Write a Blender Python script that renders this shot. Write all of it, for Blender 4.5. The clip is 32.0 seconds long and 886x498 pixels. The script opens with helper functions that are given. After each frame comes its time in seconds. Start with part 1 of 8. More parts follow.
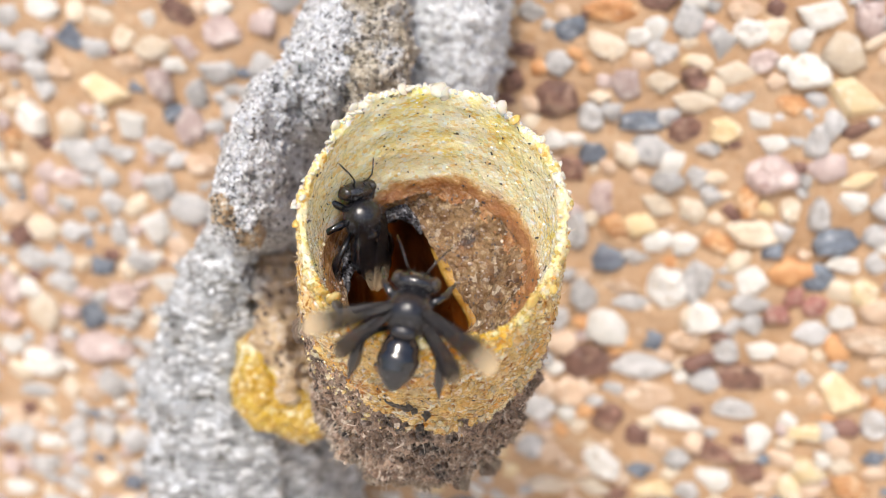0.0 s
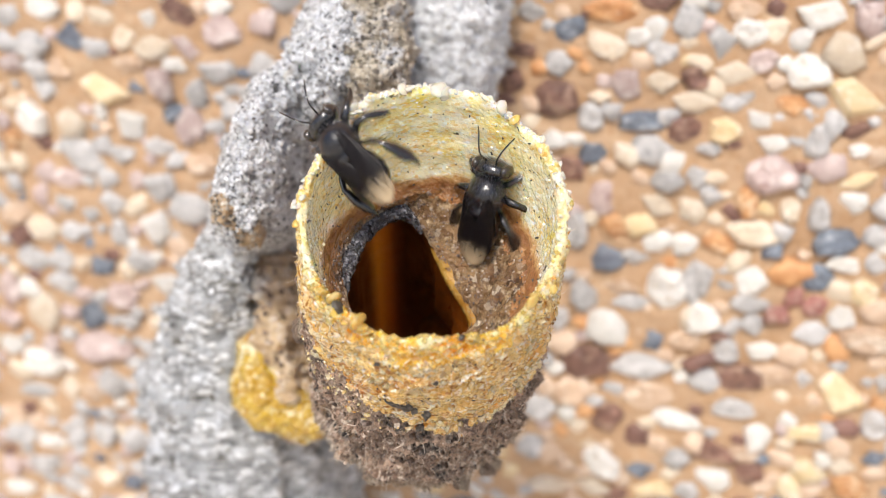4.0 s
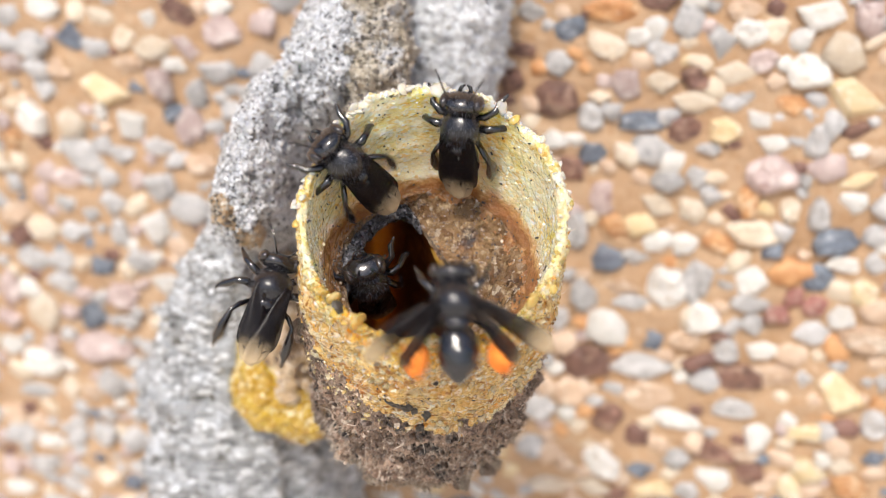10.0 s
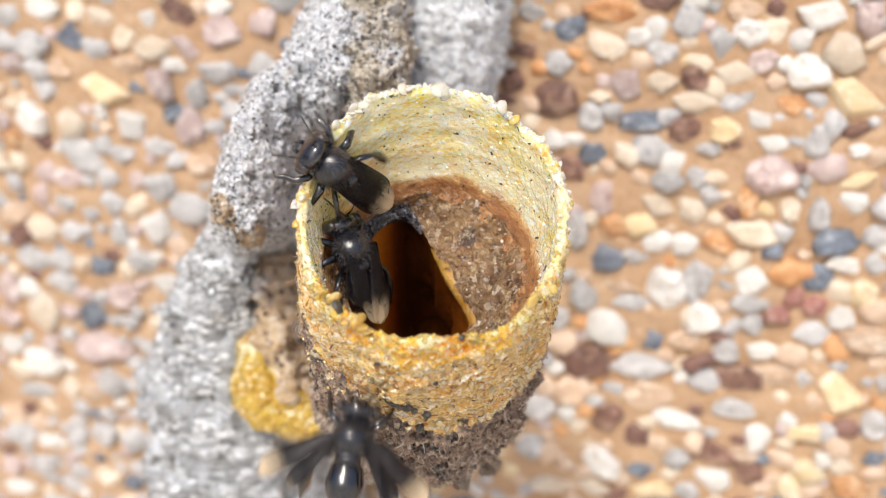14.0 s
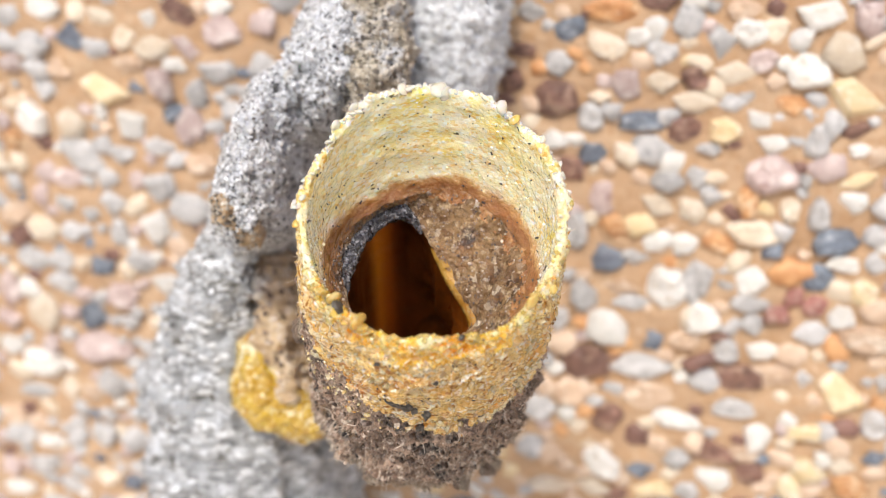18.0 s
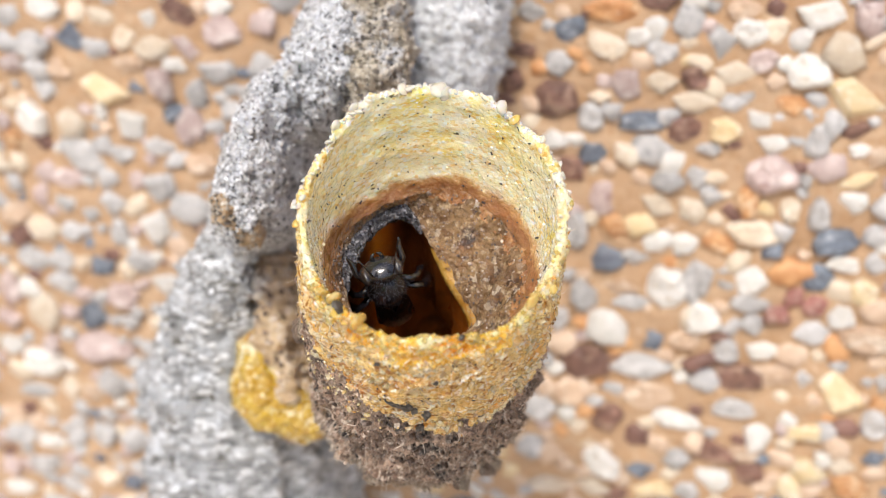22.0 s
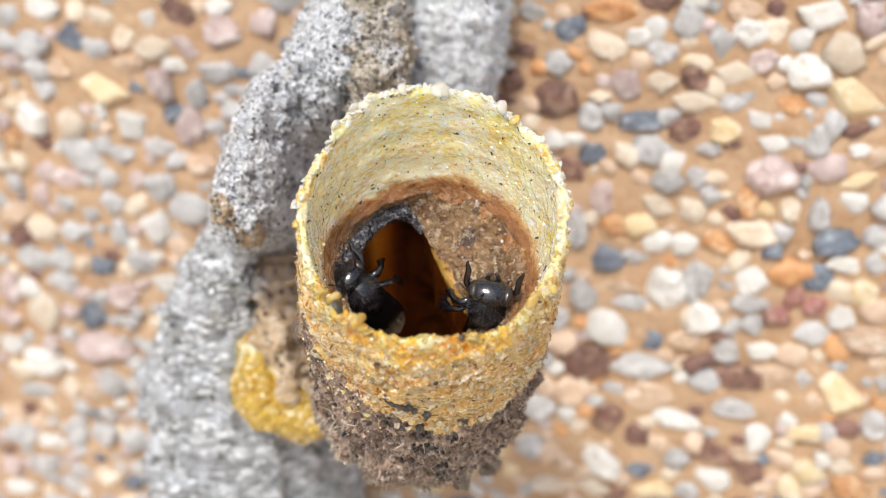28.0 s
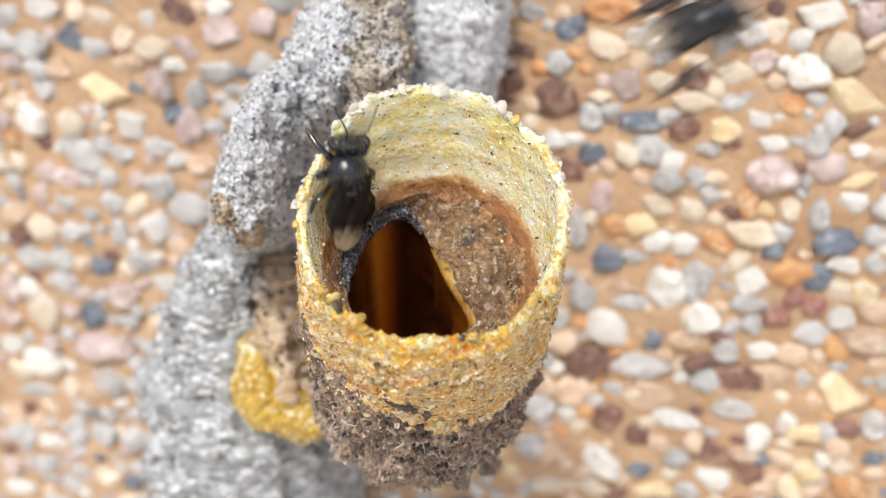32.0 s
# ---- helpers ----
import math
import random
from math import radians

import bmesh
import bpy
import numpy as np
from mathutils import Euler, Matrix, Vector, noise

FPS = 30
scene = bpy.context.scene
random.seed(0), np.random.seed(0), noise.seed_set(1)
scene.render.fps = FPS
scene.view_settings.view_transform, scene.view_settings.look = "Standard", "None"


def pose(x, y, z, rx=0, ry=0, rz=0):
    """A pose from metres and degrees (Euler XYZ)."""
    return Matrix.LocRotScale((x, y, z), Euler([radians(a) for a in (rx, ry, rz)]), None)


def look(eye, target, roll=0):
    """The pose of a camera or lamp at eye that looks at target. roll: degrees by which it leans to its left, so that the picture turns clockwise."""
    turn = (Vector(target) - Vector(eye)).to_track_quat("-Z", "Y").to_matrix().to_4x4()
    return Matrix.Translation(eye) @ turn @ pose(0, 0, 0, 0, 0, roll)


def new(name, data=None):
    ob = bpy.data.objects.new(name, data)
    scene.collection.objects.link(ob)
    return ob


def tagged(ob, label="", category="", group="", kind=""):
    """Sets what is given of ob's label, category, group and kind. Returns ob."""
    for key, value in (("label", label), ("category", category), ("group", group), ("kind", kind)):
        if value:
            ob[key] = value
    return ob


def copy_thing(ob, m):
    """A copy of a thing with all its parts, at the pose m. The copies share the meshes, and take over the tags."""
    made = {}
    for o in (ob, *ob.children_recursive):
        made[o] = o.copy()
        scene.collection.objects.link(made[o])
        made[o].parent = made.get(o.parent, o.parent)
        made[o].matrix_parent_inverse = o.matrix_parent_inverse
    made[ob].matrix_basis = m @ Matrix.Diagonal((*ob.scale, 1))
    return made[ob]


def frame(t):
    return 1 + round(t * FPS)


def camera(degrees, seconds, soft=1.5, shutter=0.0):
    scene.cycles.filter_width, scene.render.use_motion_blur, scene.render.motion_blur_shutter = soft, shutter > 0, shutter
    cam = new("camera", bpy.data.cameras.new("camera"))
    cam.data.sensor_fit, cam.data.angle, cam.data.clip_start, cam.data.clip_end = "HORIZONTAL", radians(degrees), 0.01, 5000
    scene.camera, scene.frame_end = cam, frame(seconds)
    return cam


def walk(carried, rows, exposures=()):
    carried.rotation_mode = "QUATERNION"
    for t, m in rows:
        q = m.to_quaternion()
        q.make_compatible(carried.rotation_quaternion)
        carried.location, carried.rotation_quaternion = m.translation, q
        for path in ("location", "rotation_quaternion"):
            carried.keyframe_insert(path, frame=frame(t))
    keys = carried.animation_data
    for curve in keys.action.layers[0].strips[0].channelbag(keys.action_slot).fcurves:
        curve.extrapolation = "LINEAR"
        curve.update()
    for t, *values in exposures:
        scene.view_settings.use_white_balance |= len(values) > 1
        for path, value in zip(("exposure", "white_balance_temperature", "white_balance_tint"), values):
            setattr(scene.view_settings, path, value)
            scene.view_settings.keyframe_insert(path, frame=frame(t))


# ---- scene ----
MM = 0.001
ANCHOR = Vector((0, 0, 1.3))  # a spot on the wall behind the nest entrance


def spot(x, y, z):
    """Millimetres from the anchor on the wall to world metres."""
    return ANCHOR + Vector((x, y, z)) * MM


# ---- camera: stands still, a hand's width before the wall, looking slightly down ----
cam = camera(50, 32.0, soft=0.6, shutter=0.7)
STAND = pose(0.020514, -0.096512, 1.335912, 70, 0, 12)
walk(cam, [(0.0, STAND), (32.0, STAND)], [(0.0, 0.52, 6350, 11), (18.5, 0.52, 6350, 11), (20.0, 0.47, 6350, 11), (25.5, 0.46, 6320, 11), (28.0, 0.44, 6220, 9), (32.0, 0.46, 6220, 9)])
cam.data.dof.use_dof = True
cam.data.dof.focus_distance = 0.063
cam.data.dof.aperture_fstop = 27

# ---- daylight: bright haze, soft light from above and in front of the wall ----
world = bpy.data.worlds.new("sky")
scene.world = world
world.use_nodes = True
wn = world.node_tree
sky = wn.nodes.new("ShaderNodeTexSky")
sky.sky_type = "NISHITA"
sky.sun_disc = False
sky.sun_elevation = radians(52)
sky.sun_rotation = radians(184)
sky.dust_density = 3.0
wn.nodes["Background"].inputs["Strength"].default_value = 0.115
wn.links.new(sky.outputs[0], wn.nodes["Background"].inputs[0])
sun_lamp = bpy.data.lights.new("sun", "SUN")
sun_lamp.energy, sun_lamp.angle, sun_lamp.color = 2.3, radians(10), (1.0, 0.93, 0.82)
sun = new("sun", sun_lamp)
sun.matrix_world = look((-0.3, -3.9, 1.3 + 5.0), (0, 0, 1.3))


# ---- materials ----
def material(name, low, high, scale, rough=0.6, bump=0.3, relief=None, depth=0.0003, fine=None, spots=None,
             gloss=0.5, glow=0.0, sss=0.0, sss_scale=0.001, metal=0.0, vary=0.0, coat=0.0, stretch=None, fade=(), clear=0.0, cells=None):
    """A surface of two colours mixed by noise, with finer grain, stains, relief, and a change from object to object.
    cells: grains pressed together in it: how many a metre, the dark grain's tint, the pale grain's colour, their share, and relief in metres."""
    m = bpy.data.materials.new(name)
    m.use_nodes = True
    nt = m.node_tree
    nodes, links = nt.nodes, nt.links
    bsdf = nodes["Principled BSDF"]
    coords = nodes.new("ShaderNodeTexCoord").outputs["Object"]
    info = nodes.new("ShaderNodeObjectInfo")
    shift = nodes.new("ShaderNodeVectorMath")
    shift.operation = "MULTIPLY_ADD"
    links.new(info.outputs["Random"], shift.inputs[0])
    shift.inputs[1].default_value = (7.3, 3.1, 5.7) if vary else (0, 0, 0)
    links.new(coords, shift.inputs[2])
    place = shift.outputs[0]
    if stretch:
        mp = nodes.new("ShaderNodeMapping")
        mp.inputs["Scale"].default_value = stretch
        links.new(place, mp.inputs["Vector"])
        place = mp.outputs[0]

    def noise_node(size, detail=4, roughness=0.6):
        n = nodes.new("ShaderNodeTexNoise")
        n.inputs["Scale"].default_value, n.inputs["Detail"].default_value, n.inputs["Roughness"].default_value = size, detail, roughness
        links.new(place, n.inputs["Vector"])
        return n.outputs["Fac"]

    def ramp(fac, a, b):
        r = nodes.new("ShaderNodeMapRange")
        r.inputs["From Min"].default_value, r.inputs["From Max"].default_value = a, b
        links.new(fac, r.inputs["Value"])
        return r.outputs["Result"]

    def mix(fac, a, b, blend="MIX"):
        x = nodes.new("ShaderNodeMix")
        x.data_type, x.blend_type = "RGBA", blend
        if isinstance(fac, float):
            x.inputs["Factor"].default_value = fac
        else:
            links.new(fac, x.inputs["Factor"])
        for slot, value in ((6, a), (7, b)):
            if isinstance(value, tuple):
                x.inputs[slot].default_value = (*value, 1)
            else:
                links.new(value, x.inputs[slot])
        return x.outputs[2]

    colour = mix(ramp(noise_node(scale), 0.36, 0.64), low, high)
    grain = noise_node(scale * 6, 3, 0.7)
    for tint, size, start, end in spots or ():
        colour = mix(ramp(noise_node(size, 3), start, end), colour, tint)
    if fine:
        colour = mix(ramp(grain, 0.52, 0.72), colour, fine)
    grains = None
    if cells:
        many, dark_grain, pale_grain, share, cell_depth = cells
        warp = nodes.new("ShaderNodeTexNoise")
        warp.inputs["Scale"].default_value = many * 0.7
        links.new(place, warp.inputs["Vector"])
        bent = nodes.new("ShaderNodeVectorMath")
        bent.operation = "MULTIPLY_ADD"
        links.new(warp.outputs["Color"], bent.inputs[0])
        bent.inputs[1].default_value = (0.9 / many,) * 3
        links.new(place, bent.inputs[2])
        grains = nodes.new("ShaderNodeTexVoronoi")
        grains.inputs["Scale"].default_value = many
        links.new(bent.outputs[0], grains.inputs["Vector"])
        lots = nodes.new("ShaderNodeSeparateColor")
        links.new(grains.outputs["Color"], lots.inputs[0])
        colour = mix(ramp(lots.outputs[0], 0.3, 0.0), colour, dark_grain, "MULTIPLY")
        colour = mix(ramp(lots.outputs[1], 1.0 - share, 1.05), colour, pale_grain)
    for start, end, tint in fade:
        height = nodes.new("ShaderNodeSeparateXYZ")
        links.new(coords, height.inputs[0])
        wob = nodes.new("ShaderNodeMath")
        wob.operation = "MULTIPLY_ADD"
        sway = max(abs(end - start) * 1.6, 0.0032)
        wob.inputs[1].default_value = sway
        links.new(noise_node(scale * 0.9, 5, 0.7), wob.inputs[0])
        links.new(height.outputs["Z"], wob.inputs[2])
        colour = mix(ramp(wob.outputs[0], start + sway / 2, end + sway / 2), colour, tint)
    if vary:
        hsv = nodes.new("ShaderNodeHueSaturation")
        links.new(colour, hsv.inputs["Color"])
        v = nodes.new("ShaderNodeMapRange")
        v.inputs["To Min"].default_value, v.inputs["To Max"].default_value = 1 - vary, 1 + vary
        links.new(info.outputs["Random"], v.inputs["Value"])
        links.new(v.outputs[0], hsv.inputs["Value"])
        colour = hsv.outputs["Color"]
    links.new(colour, bsdf.inputs["Base Color"])
    r = nodes.new("ShaderNodeMapRange")
    r.inputs["To Min"].default_value, r.inputs["To Max"].default_value = rough * 0.75, min(1, rough * 1.25)
    links.new(lots.outputs[2] if grains else grain, r.inputs["Value"])
    if grains:
        r.inputs["To Min"].default_value, r.inputs["To Max"].default_value = rough * 0.5, min(1, rough * 2.2)
    links.new(r.outputs[0], bsdf.inputs["Roughness"])
    bsdf.inputs["Specular IOR Level"].default_value = gloss
    bsdf.inputs["Metallic"].default_value = metal
    if coat:
        bsdf.inputs["Coat Weight"].default_value, bsdf.inputs["Coat Roughness"].default_value = coat, 0.08
    if sss:
        bsdf.inputs["Subsurface Weight"].default_value = sss
        bsdf.inputs["Subsurface Scale"].default_value = sss_scale
        bsdf.inputs["Subsurface Radius"].default_value = (1.0, 0.8, 0.46)
    if clear:
        bsdf.inputs["Transmission Weight"].default_value, bsdf.inputs["IOR"].default_value = clear, 1.42
    if bump:
        b = nodes.new("ShaderNodeBump")
        b.inputs["Strength"].default_value, b.inputs["Distance"].default_value = bump, depth
        links.new(noise_node(relief or scale * 3, 5, 0.65), b.inputs["Height"])
        if grains:
            facet = nodes.new("ShaderNodeBump")
            facet.invert = True
            facet.inputs["Strength"].default_value, facet.inputs["Distance"].default_value = 1.0, cell_depth
            links.new(grains.outputs["Distance"], facet.inputs["Height"])
            links.new(b.outputs[0], facet.inputs["Normal"])
            b = facet
        links.new(b.outputs[0], bsdf.inputs["Normal"])
        if coat:
            links.new(b.outputs[0], bsdf.inputs["Coat Normal"])
    return m


SAND = material("sand_render", (0.44, 0.275, 0.155), (0.515, 0.36, 0.232), 120, 0.9, 0.9, 900, 0.0006, fine=(0.42, 0.245, 0.12),
                spots=(((0.39, 0.21, 0.095), 60, 0.55, 0.75), ((0.6, 0.44, 0.29), 200, 0.58, 0.78)))
STONE = {}
for tone, low, high, grain, veins, dark in (
        ("grey", (0.368, 0.355, 0.347), (0.528, 0.512, 0.503), (0.336, 0.32, 0.312), (0.608, 0.593, 0.587), (0.16, 0.156, 0.16)),
        ("white", (0.6, 0.578, 0.535), (0.7, 0.676, 0.654), (0.622, 0.56, 0.469), (0.753, 0.736, 0.711), (0.508, 0.432, 0.336)),
        ("cream", (0.591, 0.481, 0.355), (0.704, 0.618, 0.5), (0.576, 0.45, 0.319), (0.704, 0.641, 0.551), (0.448, 0.29, 0.16)),
        ("yellow", (0.622, 0.461, 0.246), (0.712, 0.602, 0.402), (0.605, 0.445, 0.231), (0.737, 0.664, 0.536), (0.524, 0.344, 0.149)),
        ("tan", (0.497, 0.334, 0.227), (0.626, 0.466, 0.336), (0.442, 0.29, 0.185), (0.736, 0.625, 0.504), (0.35, 0.202, 0.109)),
        ("brown", (0.13, 0.063, 0.048), (0.26, 0.136, 0.1), (0.09, 0.044, 0.033), (0.4, 0.262, 0.19), (0.05, 0.029, 0.024)),
        ("red", (0.27, 0.1, 0.08), (0.4, 0.18, 0.15), (0.2, 0.07, 0.055), (0.5, 0.32, 0.27), (0.14, 0.05, 0.04)),
        ("slate", (0.085, 0.095, 0.123), (0.209, 0.247, 0.304), (0.067, 0.071, 0.085), (0.399, 0.427, 0.475), (0.038, 0.038, 0.048)),
        ("orange", (0.437, 0.193, 0.072), (0.608, 0.34, 0.153), (0.361, 0.147, 0.045), (0.722, 0.534, 0.342), (0.285, 0.101, 0.036)),
        ("pink", (0.396, 0.295, 0.272), (0.542, 0.435, 0.408), (0.344, 0.23, 0.216), (0.679, 0.599, 0.568), (0.258, 0.156, 0.136))):
    STONE[tone] = material(tone + "_stone", low, high, 1.9, 0.5, 0.6, 7, 0.0004, fine=grain, vary=0.15,
                           spots=((veins, 2.3, 0.53, 0.64), (dark, 3.4, 0.6, 0.7), (veins, 7.0, 0.6, 0.7)))
GREY_CRUST = material("grey_crust", (0.6, 0.615, 0.645), (0.82, 0.84, 0.875), 420, 0.35, 1.0, 2000, 0.0006, fine=(0.8, 0.82, 0.86),
                      spots=(((0.12, 0.118, 0.12), 520, 0.54, 0.62), ((0.3, 0.3, 0.31), 110, 0.5, 0.6), ((0.4, 0.33, 0.2), 150, 0.6, 0.72)), sss=0.1, coat=0.4,
                      cells=(2500, (0.25, 0.25, 0.26), (0.9, 0.92, 0.95), 0.3, 0.00014))
PALE_CRUST = material("pale_crust", (0.26, 0.265, 0.27), (0.48, 0.5, 0.525), 260, 0.5, 1.0, 900, 0.0009, fine=(0.8, 0.83, 0.87),
                      spots=(((0.17, 0.16, 0.14), 230, 0.55, 0.66), ((0.8, 0.83, 0.87), 170, 0.58, 0.68), ((0.36, 0.29, 0.15), 120, 0.6, 0.74)), stretch=(0.7, 0.7, 1.6), coat=0.3,
                      cells=(1300, (0.5, 0.49, 0.46), (0.88, 0.9, 0.93), 0.3, 0.0003))
PALE_SLAB = material("pale_slab", (0.84, 0.86, 0.89), (0.92, 0.94, 0.97), 260, 0.6, 1.0, 1100, 0.0009, fine=(0.86, 0.88, 0.92),
                     spots=(((0.42, 0.42, 0.42), 300, 0.58, 0.7), ((0.62, 0.63, 0.65), 110, 0.52, 0.66)), coat=0.3,
                     cells=(1900, (0.55, 0.55, 0.57), (0.9, 0.92, 0.95), 0.2, 0.0003))
BROWN_CRUST = material("brown_crust", (0.4, 0.34, 0.26), (0.62, 0.56, 0.45), 300, 0.4, 1.0, 1800, 0.0006, fine=(0.5, 0.43, 0.32),
                       spots=(((0.6, 0.61, 0.63), 140, 0.5, 0.58), ((0.1, 0.095, 0.1), 150, 0.54, 0.6), ((0.66, 0.55, 0.36), 210, 0.58, 0.68)), coat=0.3,
                       cells=(2600, (0.35, 0.33, 0.32), (0.66, 0.6, 0.5), 0.16, 0.00022))
FILM = material("beige_film", (0.38, 0.25, 0.13), (0.58, 0.44, 0.28), 220, 0.3, 0.9, 1000, 0.0006, fine=(0.62, 0.56, 0.48),
                spots=(((0.3, 0.16, 0.06), 170, 0.54, 0.68), ((0.56, 0.53, 0.5), 130, 0.56, 0.7)), sss=0.2, coat=0.4)
YELLOW_RESIN = material("yellow_resin", (0.43, 0.25, 0.015), (0.54, 0.37, 0.05), 300, 0.25, 0.8, 1100, 0.0005, fine=(0.8, 0.74, 0.46),
                        spots=(((0.6, 0.27, 0.02), 170, 0.53, 0.66), ((0.74, 0.7, 0.52), 200, 0.58, 0.68), ((0.36, 0.24, 0.08), 330, 0.62, 0.7)), sss=0.4, coat=0.4,
                        cells=(1700, (0.8, 0.68, 0.4), (0.84, 0.8, 0.6), 0.12, 0.00015))
TUBE_RESIN = material("amber_resin", (0.64, 0.36, 0.085), (0.84, 0.6, 0.25), 300, 0.12, 0.9, 3200, 0.0004, fine=(0.88, 0.77, 0.5),
                      spots=(((0.74, 0.3, 0.02), 170, 0.52, 0.64), ((0.88, 0.76, 0.5), 150, 0.55, 0.66), ((0.34, 0.19, 0.08), 180, 0.6, 0.74), ((0.9, 0.84, 0.64), 500, 0.62, 0.69), ((0.36, 0.2, 0.07), 520, 0.63, 0.7)), sss=0.7, sss_scale=0.0009, stretch=(1, 1, 2.0), coat=0.6,
                      cells=(2800, (0.45, 0.28, 0.13), (0.93, 0.87, 0.7), 0.18, 0.0001))
LIP_RESIN = material("golden_resin", (0.78, 0.36, 0.015), (0.9, 0.6, 0.1), 420, 0.1, 1.0, 2300, 0.0005, fine=(0.96, 0.84, 0.5),
                     spots=(((0.86, 0.32, 0.01), 240, 0.5, 0.62), ((0.94, 0.84, 0.5), 400, 0.57, 0.66)), sss=0.7, sss_scale=0.001, coat=0.7,
                     cells=(3200, (0.85, 0.6, 0.25), (0.98, 0.9, 0.6), 0.14, 0.0001))
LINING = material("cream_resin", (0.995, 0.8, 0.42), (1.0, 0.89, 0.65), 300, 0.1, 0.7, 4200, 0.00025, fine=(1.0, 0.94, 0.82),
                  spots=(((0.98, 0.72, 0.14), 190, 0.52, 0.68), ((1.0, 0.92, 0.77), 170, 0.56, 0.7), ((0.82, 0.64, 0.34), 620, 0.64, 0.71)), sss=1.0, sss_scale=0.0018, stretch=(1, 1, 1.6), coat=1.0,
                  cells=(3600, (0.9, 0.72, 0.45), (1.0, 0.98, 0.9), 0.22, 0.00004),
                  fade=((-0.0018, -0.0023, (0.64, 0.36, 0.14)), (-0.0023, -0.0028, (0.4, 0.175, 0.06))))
SIDE_RESIN = material("straw_resin", (0.86, 0.62, 0.2), (0.95, 0.82, 0.46), 380, 0.1, 0.8, 2600, 0.0004, fine=(0.97, 0.9, 0.66),
                      spots=(((0.86, 0.46, 0.05), 230, 0.55, 0.68), ((0.96, 0.89, 0.66), 260, 0.55, 0.68)), sss=0.8, sss_scale=0.0011, coat=0.8,
                      cells=(3400, (0.8, 0.62, 0.3), (0.99, 0.95, 0.8), 0.18, 0.00007))
TUBE_CRUST = material("fibrous_crust", (0.24, 0.145, 0.1), (0.56, 0.39, 0.28), 520, 0.3, 1.0, 2200, 0.0009, fine=(0.46, 0.36, 0.29),
                      spots=(((0.4, 0.26, 0.11), 230, 0.58, 0.68), ((0.42, 0.38, 0.36), 200, 0.62, 0.71), ((0.03, 0.022, 0.02), 420, 0.55, 0.64)), coat=0.4,
                      cells=(2800, (0.2, 0.16, 0.14), (0.9, 0.76, 0.62), 0.2, 0.0002), fade=((-0.0185, -0.0205, (0.5, 0.4, 0.29)),))
LEDGE = material("brown_ledge", (0.15, 0.078, 0.032), (0.37, 0.235, 0.115), 230, 0.14, 1.0, 1900, 0.0006, fine=(0.58, 0.44, 0.27),
                 spots=(((0.24, 0.11, 0.04), 150, 0.54, 0.66), ((0.1, 0.075, 0.065), 330, 0.56, 0.66)), coat=0.7,
                 cells=(2400, (0.45, 0.36, 0.28), (0.74, 0.64, 0.5), 0.08, 0.00013))
RING = material("rust_ring", (0.32, 0.13, 0.042), (0.54, 0.275, 0.1), 400, 0.25, 1.0, 1700, 0.0006, fine=(0.54, 0.35, 0.19), coat=0.4,
                cells=(3300, (0.6, 0.5, 0.4), (0.7, 0.52, 0.34), 0.1, 0.0001))
HOLE_RIM = material("black_resin", (0.03, 0.03, 0.036), (0.11, 0.11, 0.128), 900, 0.16, 1.0, 2200, 0.0005, fine=(0.36, 0.36, 0.4), coat=0.9,
                    cells=(3400, (0.4, 0.4, 0.45), (0.45, 0.45, 0.5), 0.2, 0.0003))
GOLD_FOLD = material("gold_fold", (0.3, 0.14, 0.02), (0.5, 0.29, 0.06), 300, 0.22, 0.6, 1200, 0.0004, fine=(0.55, 0.38, 0.14), sss=0.3)


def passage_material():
    """Amber resin: light through two flanks painted golden, the shade between nearly black."""
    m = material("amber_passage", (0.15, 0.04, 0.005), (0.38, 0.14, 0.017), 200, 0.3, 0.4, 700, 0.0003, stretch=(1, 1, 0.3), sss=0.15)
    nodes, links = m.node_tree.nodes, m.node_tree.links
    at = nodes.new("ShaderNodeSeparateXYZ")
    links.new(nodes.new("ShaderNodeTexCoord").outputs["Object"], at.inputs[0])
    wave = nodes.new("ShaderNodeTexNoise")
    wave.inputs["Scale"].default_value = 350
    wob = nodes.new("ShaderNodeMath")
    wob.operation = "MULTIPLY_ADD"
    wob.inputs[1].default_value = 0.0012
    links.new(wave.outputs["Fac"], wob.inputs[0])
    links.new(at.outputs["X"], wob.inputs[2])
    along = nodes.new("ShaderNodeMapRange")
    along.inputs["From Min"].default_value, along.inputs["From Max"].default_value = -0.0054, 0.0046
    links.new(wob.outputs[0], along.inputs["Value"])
    # glow and shade across the passage, put into its colour
    glow_bands = nodes.new("ShaderNodeValToRGB")
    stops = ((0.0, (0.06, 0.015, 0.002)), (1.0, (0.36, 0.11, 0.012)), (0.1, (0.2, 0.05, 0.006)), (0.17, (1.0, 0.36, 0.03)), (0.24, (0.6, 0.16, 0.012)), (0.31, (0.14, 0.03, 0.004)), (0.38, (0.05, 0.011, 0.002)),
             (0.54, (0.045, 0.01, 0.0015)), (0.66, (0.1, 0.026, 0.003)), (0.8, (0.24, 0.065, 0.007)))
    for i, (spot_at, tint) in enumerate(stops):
        e = glow_bands.color_ramp.elements[i] if i < 2 else glow_bands.color_ramp.elements.new(spot_at)
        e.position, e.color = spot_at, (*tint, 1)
    links.new(along.outputs[0], glow_bands.inputs[0])
    links.new(glow_bands.outputs[0], nodes["Principled BSDF"].inputs["Base Color"])
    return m


